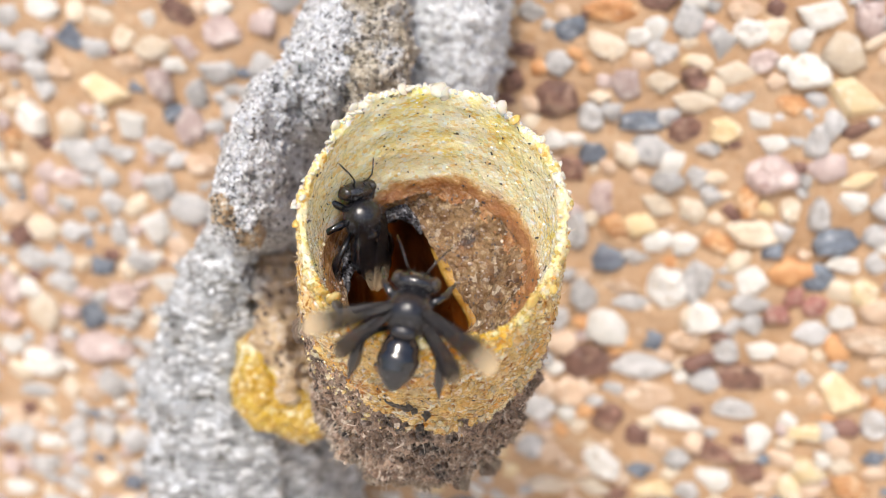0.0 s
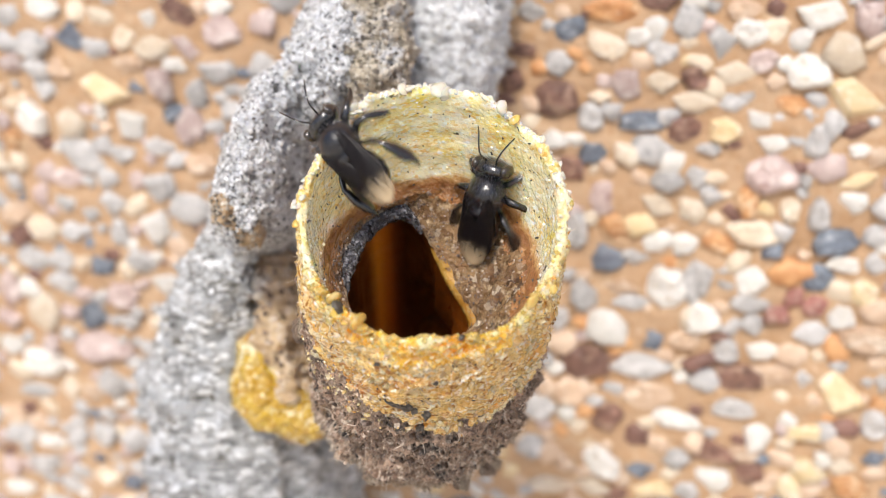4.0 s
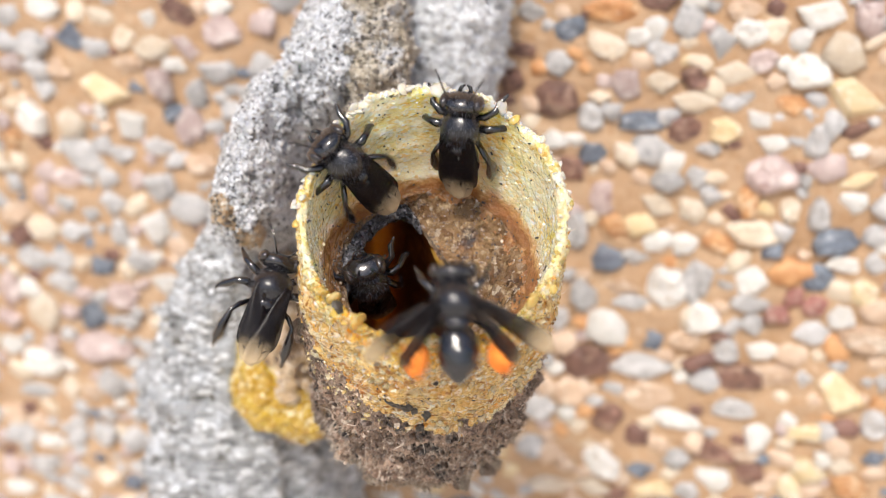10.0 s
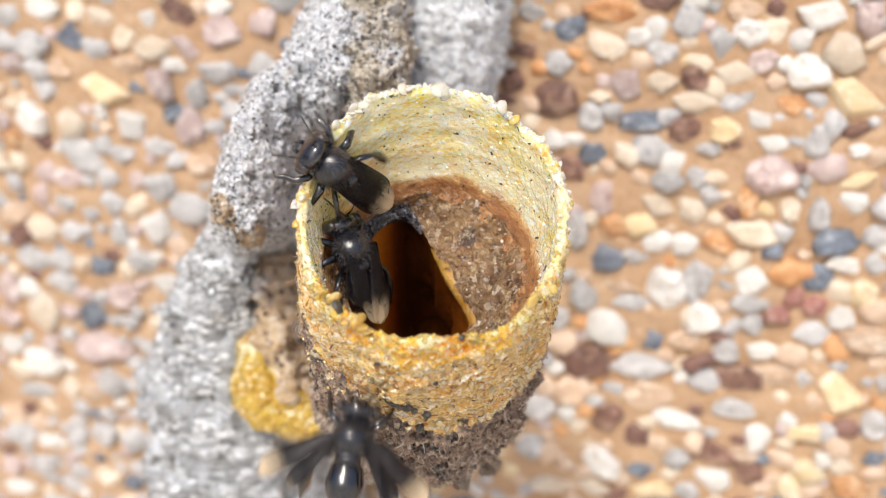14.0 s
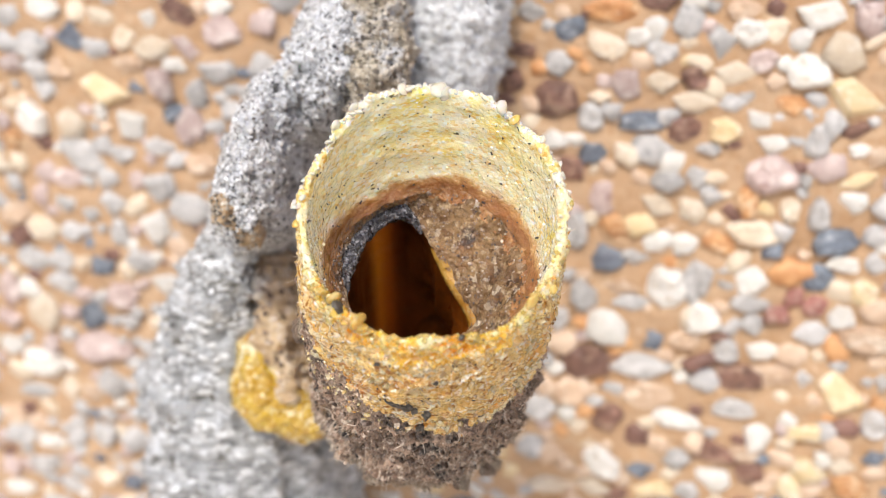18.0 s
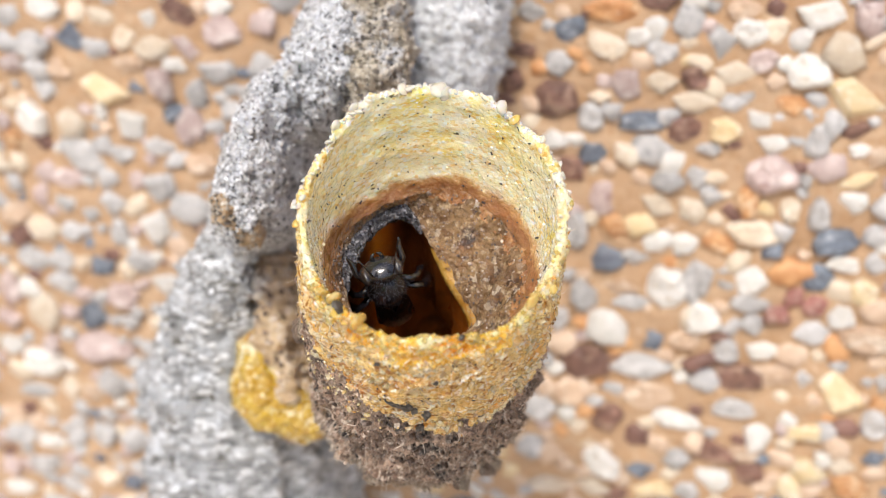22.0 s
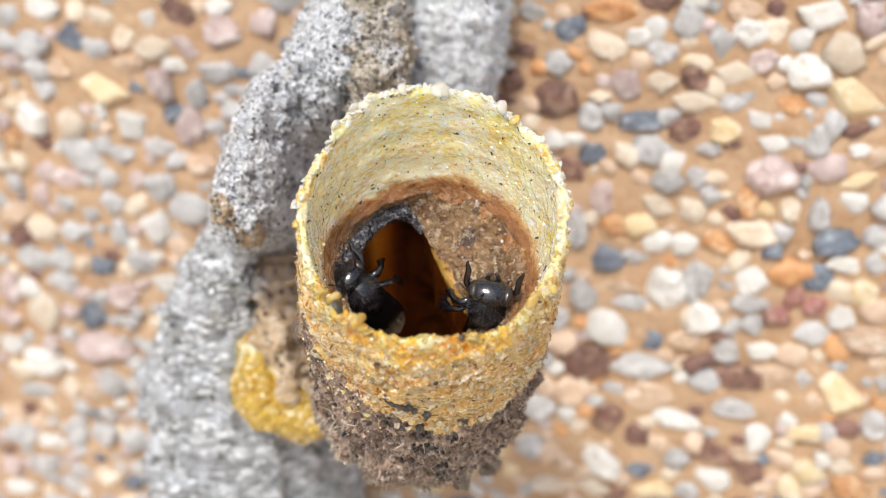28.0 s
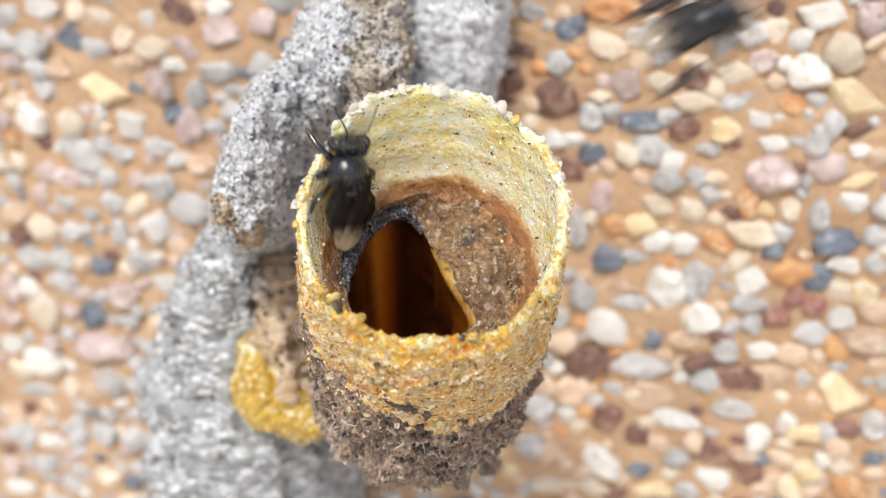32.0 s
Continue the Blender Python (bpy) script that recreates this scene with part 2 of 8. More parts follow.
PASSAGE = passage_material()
BEAD = material("clear_bead", (0.97, 0.93, 0.76), (0.995, 0.98, 0.9), 0.9, 0.05, 0.3, 3, 0.0001, vary=0.03, coat=0.9, sss=0.4, sss_scale=0.0009, clear=0.5)
AMBER_BEAD = material("amber_bead", (0.88, 0.58, 0.1), (0.95, 0.8, 0.36), 0.9, 0.06, 0.3, 3, 0.0001, sss=0.3, sss_scale=0.0006, vary=0.1, coat=0.6, clear=0.6)
CRYSTAL = material("straw_crystal", (0.7, 0.5, 0.2), (0.9, 0.8, 0.56), 1.2, 0.08, 0.5, 4, 0.0001, sss=0.5, sss_scale=0.0008, vary=0.12, coat=0.8, clear=0.45)
FLECK = material("black_fleck", (0.02, 0.018, 0.015), (0.07, 0.055, 0.04), 900, 0.4, 0.2)
FIBRE = material("pale_fibre", (0.46, 0.36, 0.27), (0.86, 0.75, 0.62), 900, 0.5, 0)
# ground out of view, made pale to bounce light up into the tube
EARTH = material("pale_concrete", (0.66, 0.6, 0.5), (0.74, 0.68, 0.58), 3, 0.9, 0.5, 40, 0.01, spots=(((0.54, 0.49, 0.41), 0.8, 0.55, 0.75),))


def grit(name, stops, rough=0.5, bump=0.4, sss=0.0, coat=0.0):
    """Grains that differ from one another: each takes its colour from a ramp."""
    m = bpy.data.materials.new(name)
    m.use_nodes = True
    nodes, links = m.node_tree.nodes, m.node_tree.links
    bsdf = nodes["Principled BSDF"]
    ramp = nodes.new("ShaderNodeValToRGB")
    links.new(nodes.new("ShaderNodeNewGeometry").outputs["Random Per Island"], ramp.inputs[0])
    for i, (at, colour) in enumerate(stops):
        e = ramp.color_ramp.elements[i] if i < 2 else ramp.color_ramp.elements.new(at)
        e.position, e.color = at, (*colour, 1)
    grain = nodes.new("ShaderNodeTexNoise")
    grain.inputs["Scale"].default_value = 2500
    links.new(nodes.new("ShaderNodeTexCoord").outputs["Object"], grain.inputs["Vector"])
    dull = nodes.new("ShaderNodeMix")
    dull.data_type, dull.blend_type = "RGBA", "MULTIPLY"
    dull.inputs["Factor"].default_value = 0.35
    links.new(ramp.outputs[0], dull.inputs[6])
    links.new(grain.outputs["Fac"], dull.inputs[7])
    links.new(dull.outputs[2], bsdf.inputs["Base Color"])
    bsdf.inputs["Roughness"].default_value = rough
    b = nodes.new("ShaderNodeBump")
    b.inputs["Strength"].default_value, b.inputs["Distance"].default_value = bump, 0.0001
    links.new(grain.outputs["Fac"], b.inputs["Height"])
    links.new(b.outputs[0], bsdf.inputs["Normal"])
    bsdf.inputs["Coat Weight"].default_value, bsdf.inputs["Coat Roughness"].default_value = coat, 0.12
    if sss:
        bsdf.inputs["Subsurface Weight"].default_value, bsdf.inputs["Subsurface Scale"].default_value = sss, 0.0008
        bsdf.inputs["Subsurface Radius"].default_value = (1.0, 0.6, 0.25)
    return m


RESIN_GRIT = grit("resin_grit", ((0.0, (0.93, 0.72, 0.3)), (1.0, (0.98, 0.96, 0.88)), (0.25, (0.95, 0.84, 0.52)), (0.6, (0.97, 0.91, 0.72))), 0.2, 0.3, 0.0, 0.6)
AMBER_GRIT = grit("amber_grit", ((0.0, (0.4, 0.2, 0.05)), (1.0, (0.95, 0.9, 0.72)), (0.35, (0.66, 0.4, 0.1)), (0.7, (0.84, 0.68, 0.36))), 0.2, 0.3, 0.0, 0.6)
GREY_GRIT = grit("grey_grit", ((0.0, (0.06, 0.06, 0.065)), (1.0, (0.92, 0.94, 0.97)), (0.2, (0.4, 0.405, 0.415)), (0.6, (0.72, 0.74, 0.77))), 0.3, 0.5, 0, 0.4)
UMBER_GRIT = grit("umber_grit", ((0.0, (0.06, 0.055, 0.055)), (1.0, (0.8, 0.76, 0.68)), (0.35, (0.26, 0.22, 0.18)), (0.75, (0.5, 0.44, 0.35))), 0.35, 0.5, 0, 0.3)
PALE_GRIT = grit("pale_grit", ((0.0, (0.24, 0.22, 0.17)), (1.0, (0.9, 0.92, 0.96)), (0.2, (0.44, 0.45, 0.46)), (0.65, (0.68, 0.7, 0.73))), 0.6, 0.5)
BROWN_GRIT = grit("brown_grit", ((0.0, (0.05, 0.035, 0.028)), (1.0, (0.78, 0.66, 0.54)), (0.4, (0.19, 0.125, 0.095)), (0.8, (0.38, 0.28, 0.21))), 0.5, 0.5, 0, 0.2)


# ---- mesh tools ----
def mesh_from(name, verts, faces, mats, smooth=True, slots=None):
    me = bpy.data.meshes.new(name)
    me.from_pydata([tuple(v) for v in verts], [], [tuple(f) for f in faces])
    for m in mats if isinstance(mats, (list, tuple)) else [mats]:
        me.materials.append(m)
    if slots is not None:
        me.polygons.foreach_set("material_index", slots)
    me.polygons.foreach_set("use_smooth", [smooth] * len(me.polygons))
    me.update()
    return me


def child(name, me, parent, label="", kind=""):
    ob = new(name, me)
    ob.parent = parent
    return tagged(ob, label, kind=kind)


def part(name, bm, material, parent, label="", smooth=True):
    """Links a bmesh as one mesh object under a thing or a part."""
    me = bpy.data.meshes.new(name)
    bm.to_mesh(me)
    bm.free()
    me.materials.append(material)
    me.polygons.foreach_set("use_smooth", [smooth] * len(me.polygons))
    return child(name, me, parent, label)


def empty(name, m=None):
    ob = new(name)
    ob.empty_display_size = 0.002
    ob.matrix_basis = m or Matrix()
    return ob


def rough(p, size, octaves=4):
    """Fractal noise in -1..1 at a place in millimetres."""
    return noise.fractal(Vector(p) / size, 0.8, 2.0, octaves)


def loft(rings, closed_ends=True):
    """Vertices and faces of a skin over rings of equal length."""
    n = len(rings[0])
    verts = [v for r in rings for v in r]
    faces = []
    for i in range(len(rings) - 1):
        for j in range(n):
            k = (j + 1) % n
            faces.append((i * n + j, i * n + k, (i + 1) * n + k, (i + 1) * n + j))
    if closed_ends:
        faces.append(tuple(range(n))[::-1])
        faces.append(tuple((len(rings) - 1) * n + j for j in range(n)))
    return verts, faces


def ball(level):
    bm = bmesh.new()
    bmesh.ops.create_icosphere(bm, subdivisions=level, radius=1.0)
    v = np.array([tuple(q.co) for q in bm.verts])
    bm.verts.index_update()
    f = [tuple(q.index for q in face.verts) for face in bm.faces]
    bm.free()
    return v, f


# ---- ground and wall ----
def make_ground():
    v, f = [], []
    edges = [-400, -40, -8, -3, -1, 0, 1, 3, 8, 40, 400]
    n = len(edges)
    for y in edges:
        for x in edges:
            v.append((x, y, 0.02 * rough((x, y, 0), 2.0) if max(abs(x), abs(y)) < 10 else 0))
    for i in range(n - 1):
        for j in range(n - 1):
            f.append((i * n + j, i * n + j + 1, (i + 1) * n + j + 1, (i + 1) * n + j))
    tagged(new("ground", mesh_from("ground", v, f, EARTH)), "unseen ground in front of the wall, pale to bounce light up", "ground", kind="structure")


def make_wall():
    """A rendered wall, 4 m long and 2.8 m high, uneven where the nest sits."""
    fine_x = list(np.arange(-85, 85.1, 0.8))
    fine_z = list(np.arange(-75, 60.1, 0.8))
    xs = [-2000, -1000, -400, -180, -120] + fine_x + [120, 180, 400, 1000, 2000]
    zs = [-1340, -800, -300, -140] + fine_z + [120, 300, 800, 1500]
    nx, nz = len(xs), len(zs)
    v, f = [], []
    for z in zs:
        for x in xs:
            near = abs(x) < 86 and abs(z) < 76
            d = 0.4 * rough((x, 0, z), 9) + 0.3 * rough((x * 0.3, 9, z), 2.0, 3) + 0.2 * rough((x, 5, z), 2.2) if near else 0
            v.append(spot(x, -d, z))
    for i in range(nz - 1):
        for j in range(nx - 1):
            f.append((i * nx + j, i * nx + j + 1, (i + 1) * nx + j + 1, (i + 1) * nx + j))
    b = len(v)
    for x, z in ((-2000, -1340), (2000, -1340), (2000, 1500), (-2000, 1500)):
        v.append(spot(x, 200, z))
    low = list(range(nx))
    top = [(nz - 1) * nx + j for j in range(nx)]
    left = [i * nx for i in range(nz)]
    right = [i * nx + nx - 1 for i in range(nz)]
    f += [(b, b + 3, b + 2, b + 1), tuple(low[::-1]) + (b, b + 1), tuple(top) + (b + 2, b + 3)]
    f += [tuple(left) + (b + 3, b), tuple(right[::-1]) + (b + 1, b + 2)]
    return tagged(new("wall_pebbledash", mesh_from("wall", v, f, SAND)), "sand-coloured rendered wall set with small mixed pebbles", "wall", kind="structure")


make_ground()
wall = make_wall()


def stone_shape(seed):
    """A flattish chip of stone about one unit across: an angular outline, a worn domed face tilted at random, a rounded back."""
    rnd = random.Random(seed)
    corners = rnd.randint(4, 7)
    turn = rnd.uniform(0, 6.28)
    outline = []
    for i in range(corners):
        a = turn + 6.283 * (i + rnd.uniform(-0.28, 0.28)) / corners
        outline.append(Vector((math.cos(a), math.sin(a))) * rnd.uniform(0.46, 0.66))
    rim = []
    for i in range(corners):
        c, n = outline[i], outline[(i + 1) % corners]
        rim += [c, c.lerp(n, 0.5) * rnd.uniform(1.0, 1.1)]
    tilt = Vector((rnd.uniform(-0.35, 0.35), rnd.uniform(-0.35, 0.35)))
    peak = rnd.uniform(0.36, 0.5)
    rings = []
    for k, y in ((0.8, 0.4), (1.0, 0.05), (0.93, -0.2), (0.66, -peak)):
        ring = []
        for c in rim:
            q = c * k * (1 + 0.12 * noise.noise(Vector((c.x * 4, c.y * 4, seed + k * 3))))
            lift = (tilt.dot(q) + 0.2 * noise.noise(Vector((q.x * 3, q.y * 3, seed)))) * (1 if y < 0 else 0)
            ring.append((q.x, y + lift, q.y))
        rings.append(ring)
    n = len(rim)
    verts, faces = loft(rings, False)
    verts.append((0, -peak - 0.03, 0))
    faces += [(3 * n + j, 3 * n + (j + 1) % n, 4 * n) for j in range(n)]
    faces.append(tuple(range(n))[::-1])
    me = bpy.data.meshes.new("pebble")
    me.from_pydata(verts, [], faces)
    bm = bmesh.new()
    bm.from_mesh(me)
    bmesh.ops.recalc_face_normals(bm, faces=bm.faces)
    bm.to_mesh(me)
    bm.free()
    me.polygons.foreach_set("use_smooth", [seed % 3 == 0] * len(me.polygons))
    return me


STONE_SHAPES = {c: [] for c in STONE}
for i, c in enumerate(STONE):
    for j in range(9):
        me = stone_shape(i * 9 + j + 1)
        me.materials.append(STONE[c])
        STONE_SHAPES[c].append(me)
laid = []  # where stones sit: x, z, half size
pick = random.Random(5)


def lay(colour, x, z, w, h, turn):
    ob = new("pebble", pick.choice(STONE_SHAPES[colour]))
    ob.parent = wall
    thick = min(w, h) * pick.uniform(0.45, 0.7)
    ob.matrix_basis = Matrix.LocRotScale(spot(x, thick * pick.uniform(-0.05, 0.12), z), Euler((pick.uniform(-0.15, 0.15), -radians(turn), pick.uniform(-0.15, 0.15))), Vector((w, thick, h)) * MM)
    laid.append((x, z, max(w, h) * 0.5))


def pebbles(colour, *rows):
    """Stones of one colour: millimetres along and up from the anchor, width, height, and turn in degrees."""
    for row in rows:
        lay(colour, *row)


pebbles("grey",
        (9.0, 25.9, 2.9, 2.1, 0), (24.2, 25.1, 2.8, 3.5, 0), (11.8, 20.8, 2.6, 2.7, 0), (22.1, 22.1, 4.0, 2.9, 0),
        (15.4, 15.2, 3.2, 3.1, 0), (21.5, 12.4, 3.8, 3.4, 0), (23.5, 9.2, 3.0, 2.5, 0), (26.5, 9.7, 2.9, 2.7, 0),
        (14.5, 3.1, 3.1, 4.5, 0), (26.5, 26.7, 1.9, 1.4, 0), (27.4, 23.3, 3.1, 3.5, 0), (29.0, 17.6, 2.6, 2.1, 0),
        (30.3, 18.2, 1.7, 1.2, 0), (37.4, 13.8, 3.1, 3.5, 0), (38.4, 15.8, 2.5, 3.5, 0), (27.3, 12.7, 2.9, 1.5, 0))
pebbles("grey",
        (36.9, 10.0, 1.7, 2.1, 0), (38.6, 6.3, 2.6, 3.6, 0), (44.2, 4.6, 2.3, 2.4, 0), (20.6, 0.7, 3.7, 1.9, 0),
        (15.5, -4.0, 3.1, 3.6, 0), (20.6, -4.5, 3.7, 1.6, 0), (26.9, -1.7, 2.4, 4.4, 0), (13.1, -7.0, 2.2, 3.0, 0),
        (22.0, -11.9, 6.1, 3.3, 0), (11.3, -18.4, 3.3, 3.5, 0), (26.9, -23.1, 2.6, 2.7, 0), (28.5, -27.4, 3.3, 2.8, 0),
        (10.5, -23.7, 3.4, 2.8, 0), (28.0, -1.0, 2.7, 4.7, 0), (30.6, -1.7, 2.4, 1.3, 0), (44.5, 1.9, 2.3, 2.4, 0))
pebbles("grey",
        (32.8, -3.5, 4.2, 2.2, 0), (33.4, -6.0, 2.8, 2.5, 0), (39.4, -6.4, 3.6, 2.5, 0), (31.1, -9.5, 3.4, 3.2, 0),
        (39.2, -11.7, 2.2, 2.6, 0), (47.1, -11.5, 1.8, 2.5, 0), (32.7, -16.3, 6.0, 2.6, 0), (47.0, -16.6, 3.7, 3.9, 0),
        (-50.1, 24.2, 3.9, 3.0, 0), (-47.5, 20.9, 4.2, 3.4, 0), (-25.1, 18.8, 4.7, 2.9, 0), (-19.8, 19.3, 3.1, 3.2, 0),
        (-46.5, 15.8, 3.0, 2.8, 0), (-27.7, 16.2, 2.9, 3.3, -35), (-21.7, 16.5, 3.1, 2.3, 0), (-32.9, 9.9, 3.9, 2.1, 0))
pebbles("grey",
        (-42.9, 8.4, 5.7, 3.1, -35), (-37.5, 8.7, 4.0, 2.4, 0), (-33.3, 5.2, 4.3, 4.2, 0), (-39.7, 2.7, 4.1, 3.5, 0),
        (-45.7, 2.3, 3.4, 2.5, 0), (-29.7, 2.7, 5.3, 3.8, 0), (-39.1, -1.1, 3.4, 3.6, 0), (-45.5, -1.2, 2.8, 2.5, 0),
        (-51.4, -4.9, 4.3, 3.0, 0), (-47.5, -5.0, 3.5, 2.9, 0), (-36.9, -4.2, 3.8, 2.9, 0), (-47.6, -8.0, 5.0, 3.0, -10),
        (-39.4, -12.5, 2.8, 2.2, 0), (-42.8, -21.1, 3.7, 3.8, 0), (-53.6, -23.5, 4.5, 2.0, 0), (-57.2, -30.3, 4.6, 3.6, 0))
pebbles("grey",
        (-48.6, -27.9, 3.0, 2.4, 0), (-44.7, -29.1, 4.1, 4.3, 0), (-54.6, -34.7, 4.3, 3.6, 0), (-50.8, -37.3, 3.1, 2.8, 0))
pebbles("white",
        (21.4, 24.6, 2.5, 2.9, 0), (12.0, 13.1, 2.7, 2.2, 0), (26.0, 2.7, 3.3, 2.8, 0), (36.3, 26.2, 5.4, 2.8, 0),
        (29.9, 24.2, 3.0, 2.6, 0), (34.8, 23.8, 2.2, 2.0, 40), (36.0, 20.9, 3.9, 3.4, 0), (31.8, 16.0, 3.4, 1.8, -25),
        (33.4, 13.7, 3.7, 2.1, 0), (41.6, 13.4, 2.2, 1.5, 0), (41.6, 8.0, 3.1, 2.7, 0), (24.1, -2.6, 3.7, 4.8, 0),
        (18.3, -7.6, 4.7, 4.3, -35), (26.5, -18.1, 5.2, 2.3, -15), (18.4, -24.6, 4.7, 3.5, -35), (32.6, -0.9, 3.3, 3.1, 0))
pebbles("white",
        (41.7, 1.4, 3.5, 1.8, -10), (28.4, -5.5, 3.7, 3.5, 0), (42.2, -4.2, 2.7, 2.8, 0), (35.1, -8.8, 3.7, 2.2, 0),
        (35.7, -19.1, 3.2, 4.0, 0), (31.2, -25.5, 4.3, 3.7, 0), (-45.8, 25.0, 4.5, 2.3, 0), (-24.5, 25.7, 3.1, 1.9, 0),
        (-30.1, 19.2, 3.2, 1.7, 0), (-48.9, 12.4, 4.0, 3.8, -30), (-36.0, 12.4, 4.9, 3.8, 0), (-34.2, 0.3, 4.4, 4.6, 0),
        (-33.5, -6.8, 4.8, 2.9, 0), (-52.5, -19.3, 5.6, 3.9, 0), (-56.3, -17.3, 3.0, 2.7, 0), (-52.8, -31.0, 4.6, 2.4, 0))
pebbles("white",
        (-58.7, -38.9, 5.5, 2.5, 0), (26.7, -12.7, 1.6, 1.6, 0), (42.4, -21.2, 2.5, 2.3, 0), (-32.7, 24.2, 2.5, 2.6, 0),
        (-39.9, 13.5, 1.6, 2.1, 0))
pebbles("cream",
        (16.6, 23.0, 4.3, 2.7, -20), (21.8, 19.3, 3.4, 2.4, 0), (16.0, 17.6, 2.3, 1.5, 0), (25.5, 17.5, 4.0, 2.1, 0),
        (19.3, 11.7, 3.0, 2.5, 0), (22.5, 6.7, 3.6, 2.5, -25), (26.2, 6.1, 3.0, 2.8, 0), (15.9, 4.8, 1.8, 1.6, 0),
        (32.2, 24.8, 2.5, 2.6, 0), (39.0, 22.8, 4.6, 3.4, -30), (29.2, 20.4, 3.9, 2.3, 0), (35.7, 7.0, 2.3, 2.7, 0),
        (32.6, 4.2, 5.6, 3.1, -15), (27.5, -5.6, 3.7, 2.9, 0), (15.6, -20.1, 2.3, 2.4, 0), (12.7, -28.5, 4.8, 2.5, 0))
pebbles("cream",
        (-41.2, 25.1, 2.5, 2.6, 0), (-38.3, 24.2, 3.2, 2.0, 0), (-35.8, 22.1, 2.5, 3.3, 0), (-32.6, 21.0, 4.1, 3.0, 0),
        (-43.5, 12.3, 3.7, 3.5, 0), (-49.6, -0.8, 4.9, 3.3, 0), (-51.0, -12.1, 3.6, 4.5, 0), (-49.0, -22.6, 2.6, 4.3, 0),
        (-45.9, -35.3, 4.6, 3.2, 0))
pebbles("yellow",
        (40.1, 18.6, 6.1, 3.7, -10), (28.7, 14.8, 3.2, 2.7, 0), (41.5, 10.3, 3.7, 1.8, 20), (24.4, -27.6, 4.7, 2.8, 0),
        (43.7, -1.5, 2.9, 2.5, 0), (42.7, -12.7, 5.2, 5.4, 0), (40.0, -18.2, 4.1, 2.9, -20), (40.9, -23.1, 3.8, 3.3, 0),
        (39.4, -25.5, 3.9, 3.0, -45), (-39.3, 16.4, 6.5, 3.7, 0))
pebbles("tan",
        (29.7, 26.3, 3.8, 2.3, 0), (43.0, 12.7, 2.2, 2.3, 0), (19.3, -2.7, 3.7, 1.9, 0), (26.6, -8.3, 3.7, 2.3, 0),
        (24.1, -15.5, 7.1, 3.7, 0), (14.8, -15.8, 3.9, 4.1, 0), (14.6, -25.5, 2.7, 2.8, 0), (44.7, -6.5, 5.4, 3.1, 0),
        (35.7, -11.8, 4.3, 3.2, 0), (-35.9, 19.1, 3.8, 2.0, 0), (-44.0, 18.5, 3.9, 2.7, 0), (-28.1, 8.2, 3.9, 2.4, 0),
        (-52.7, 0.8, 4.2, 2.9, 0), (-57.6, -27.3, 3.8, 3.2, 0))
pebbles("brown",
        (21.2, 26.9, 3.6, 1.5, 0), (8.2, 22.2, 2.9, 2.1, 0), (7.1, 19.0, 3.0, 2.5, 0), (11.8, 17.5, 5.0, 3.7, -10),
        (25.0, 20.0, 2.3, 1.8, 0), (24.9, 14.6, 3.2, 2.7, 0), (13.7, 10.2, 3.0, 3.4, 0), (25.7, 19.4, 2.3, 2.4, 0),
        (29.7, 13.3, 1.7, 0.9, 0), (40.8, 15.3, 3.1, 1.5, 25), (16.5, -12.1, 4.8, 4.4, 0), (19.0, -18.6, 3.6, 4.4, -45),
        (29.3, -22.1, 1.6, 1.7, 0), (20.3, -28.9, 3.4, 1.8, 0), (32.6, -12.4, 5.0, 3.3, 0), (31.1, -21.8, 4.9, 3.0, 0))
pebbles("brown",
        (35.0, -23.9, 3.6, 3.0, 0), (-28.8, 24.7, 4.3, 2.6, -35), (14.5, 25.7, 1.1, 1.2, 0))
pebbles("red",
        (37.3, -2.7, 2.4, 3.1, 0), (39.3, -3.2, 2.7, 2.5, 0), (35.8, -4.7, 3.0, 2.8, 0))
pebbles("slate",
        (13.1, 24.3, 3.1, 2.4, 20), (20.6, 15.3, 4.7, 2.3, 0), (15.8, 11.8, 3.0, 2.5, 0), (40.5, 3.7, 4.4, 2.7, 0),
        (22.9, -24.8, 4.0, 2.8, -15), (39.4, -0.3, 2.7, 3.1, -30), (47.5, -20.4, 3.1, 1.9, 0), (-42.0, 22.0, 4.2, 2.7, -30),
        (-42.2, -5.2, 3.5, 2.5, 0), (-44.4, -12.2, 3.2, 4.1, 0), (-45.9, -25.9, 2.2, 1.6, 0))
pebbles("orange",
        (17.0, 26.0, 5.4, 2.3, 0), (18.6, 4.0, 3.0, 2.8, 0), (34.6, 17.6, 3.1, 2.0, 0), (31.6, 7.6, 2.9, 3.3, 0),
        (29.1, 2.9, 3.6, 2.2, -35), (24.4, 0.5, 2.4, 1.3, 0), (47.2, -14.5, 2.1, 2.6, 0), (45.5, -24.3, 3.8, 3.3, 0),
        (-51.6, 9.6, 2.7, 2.8, 0))
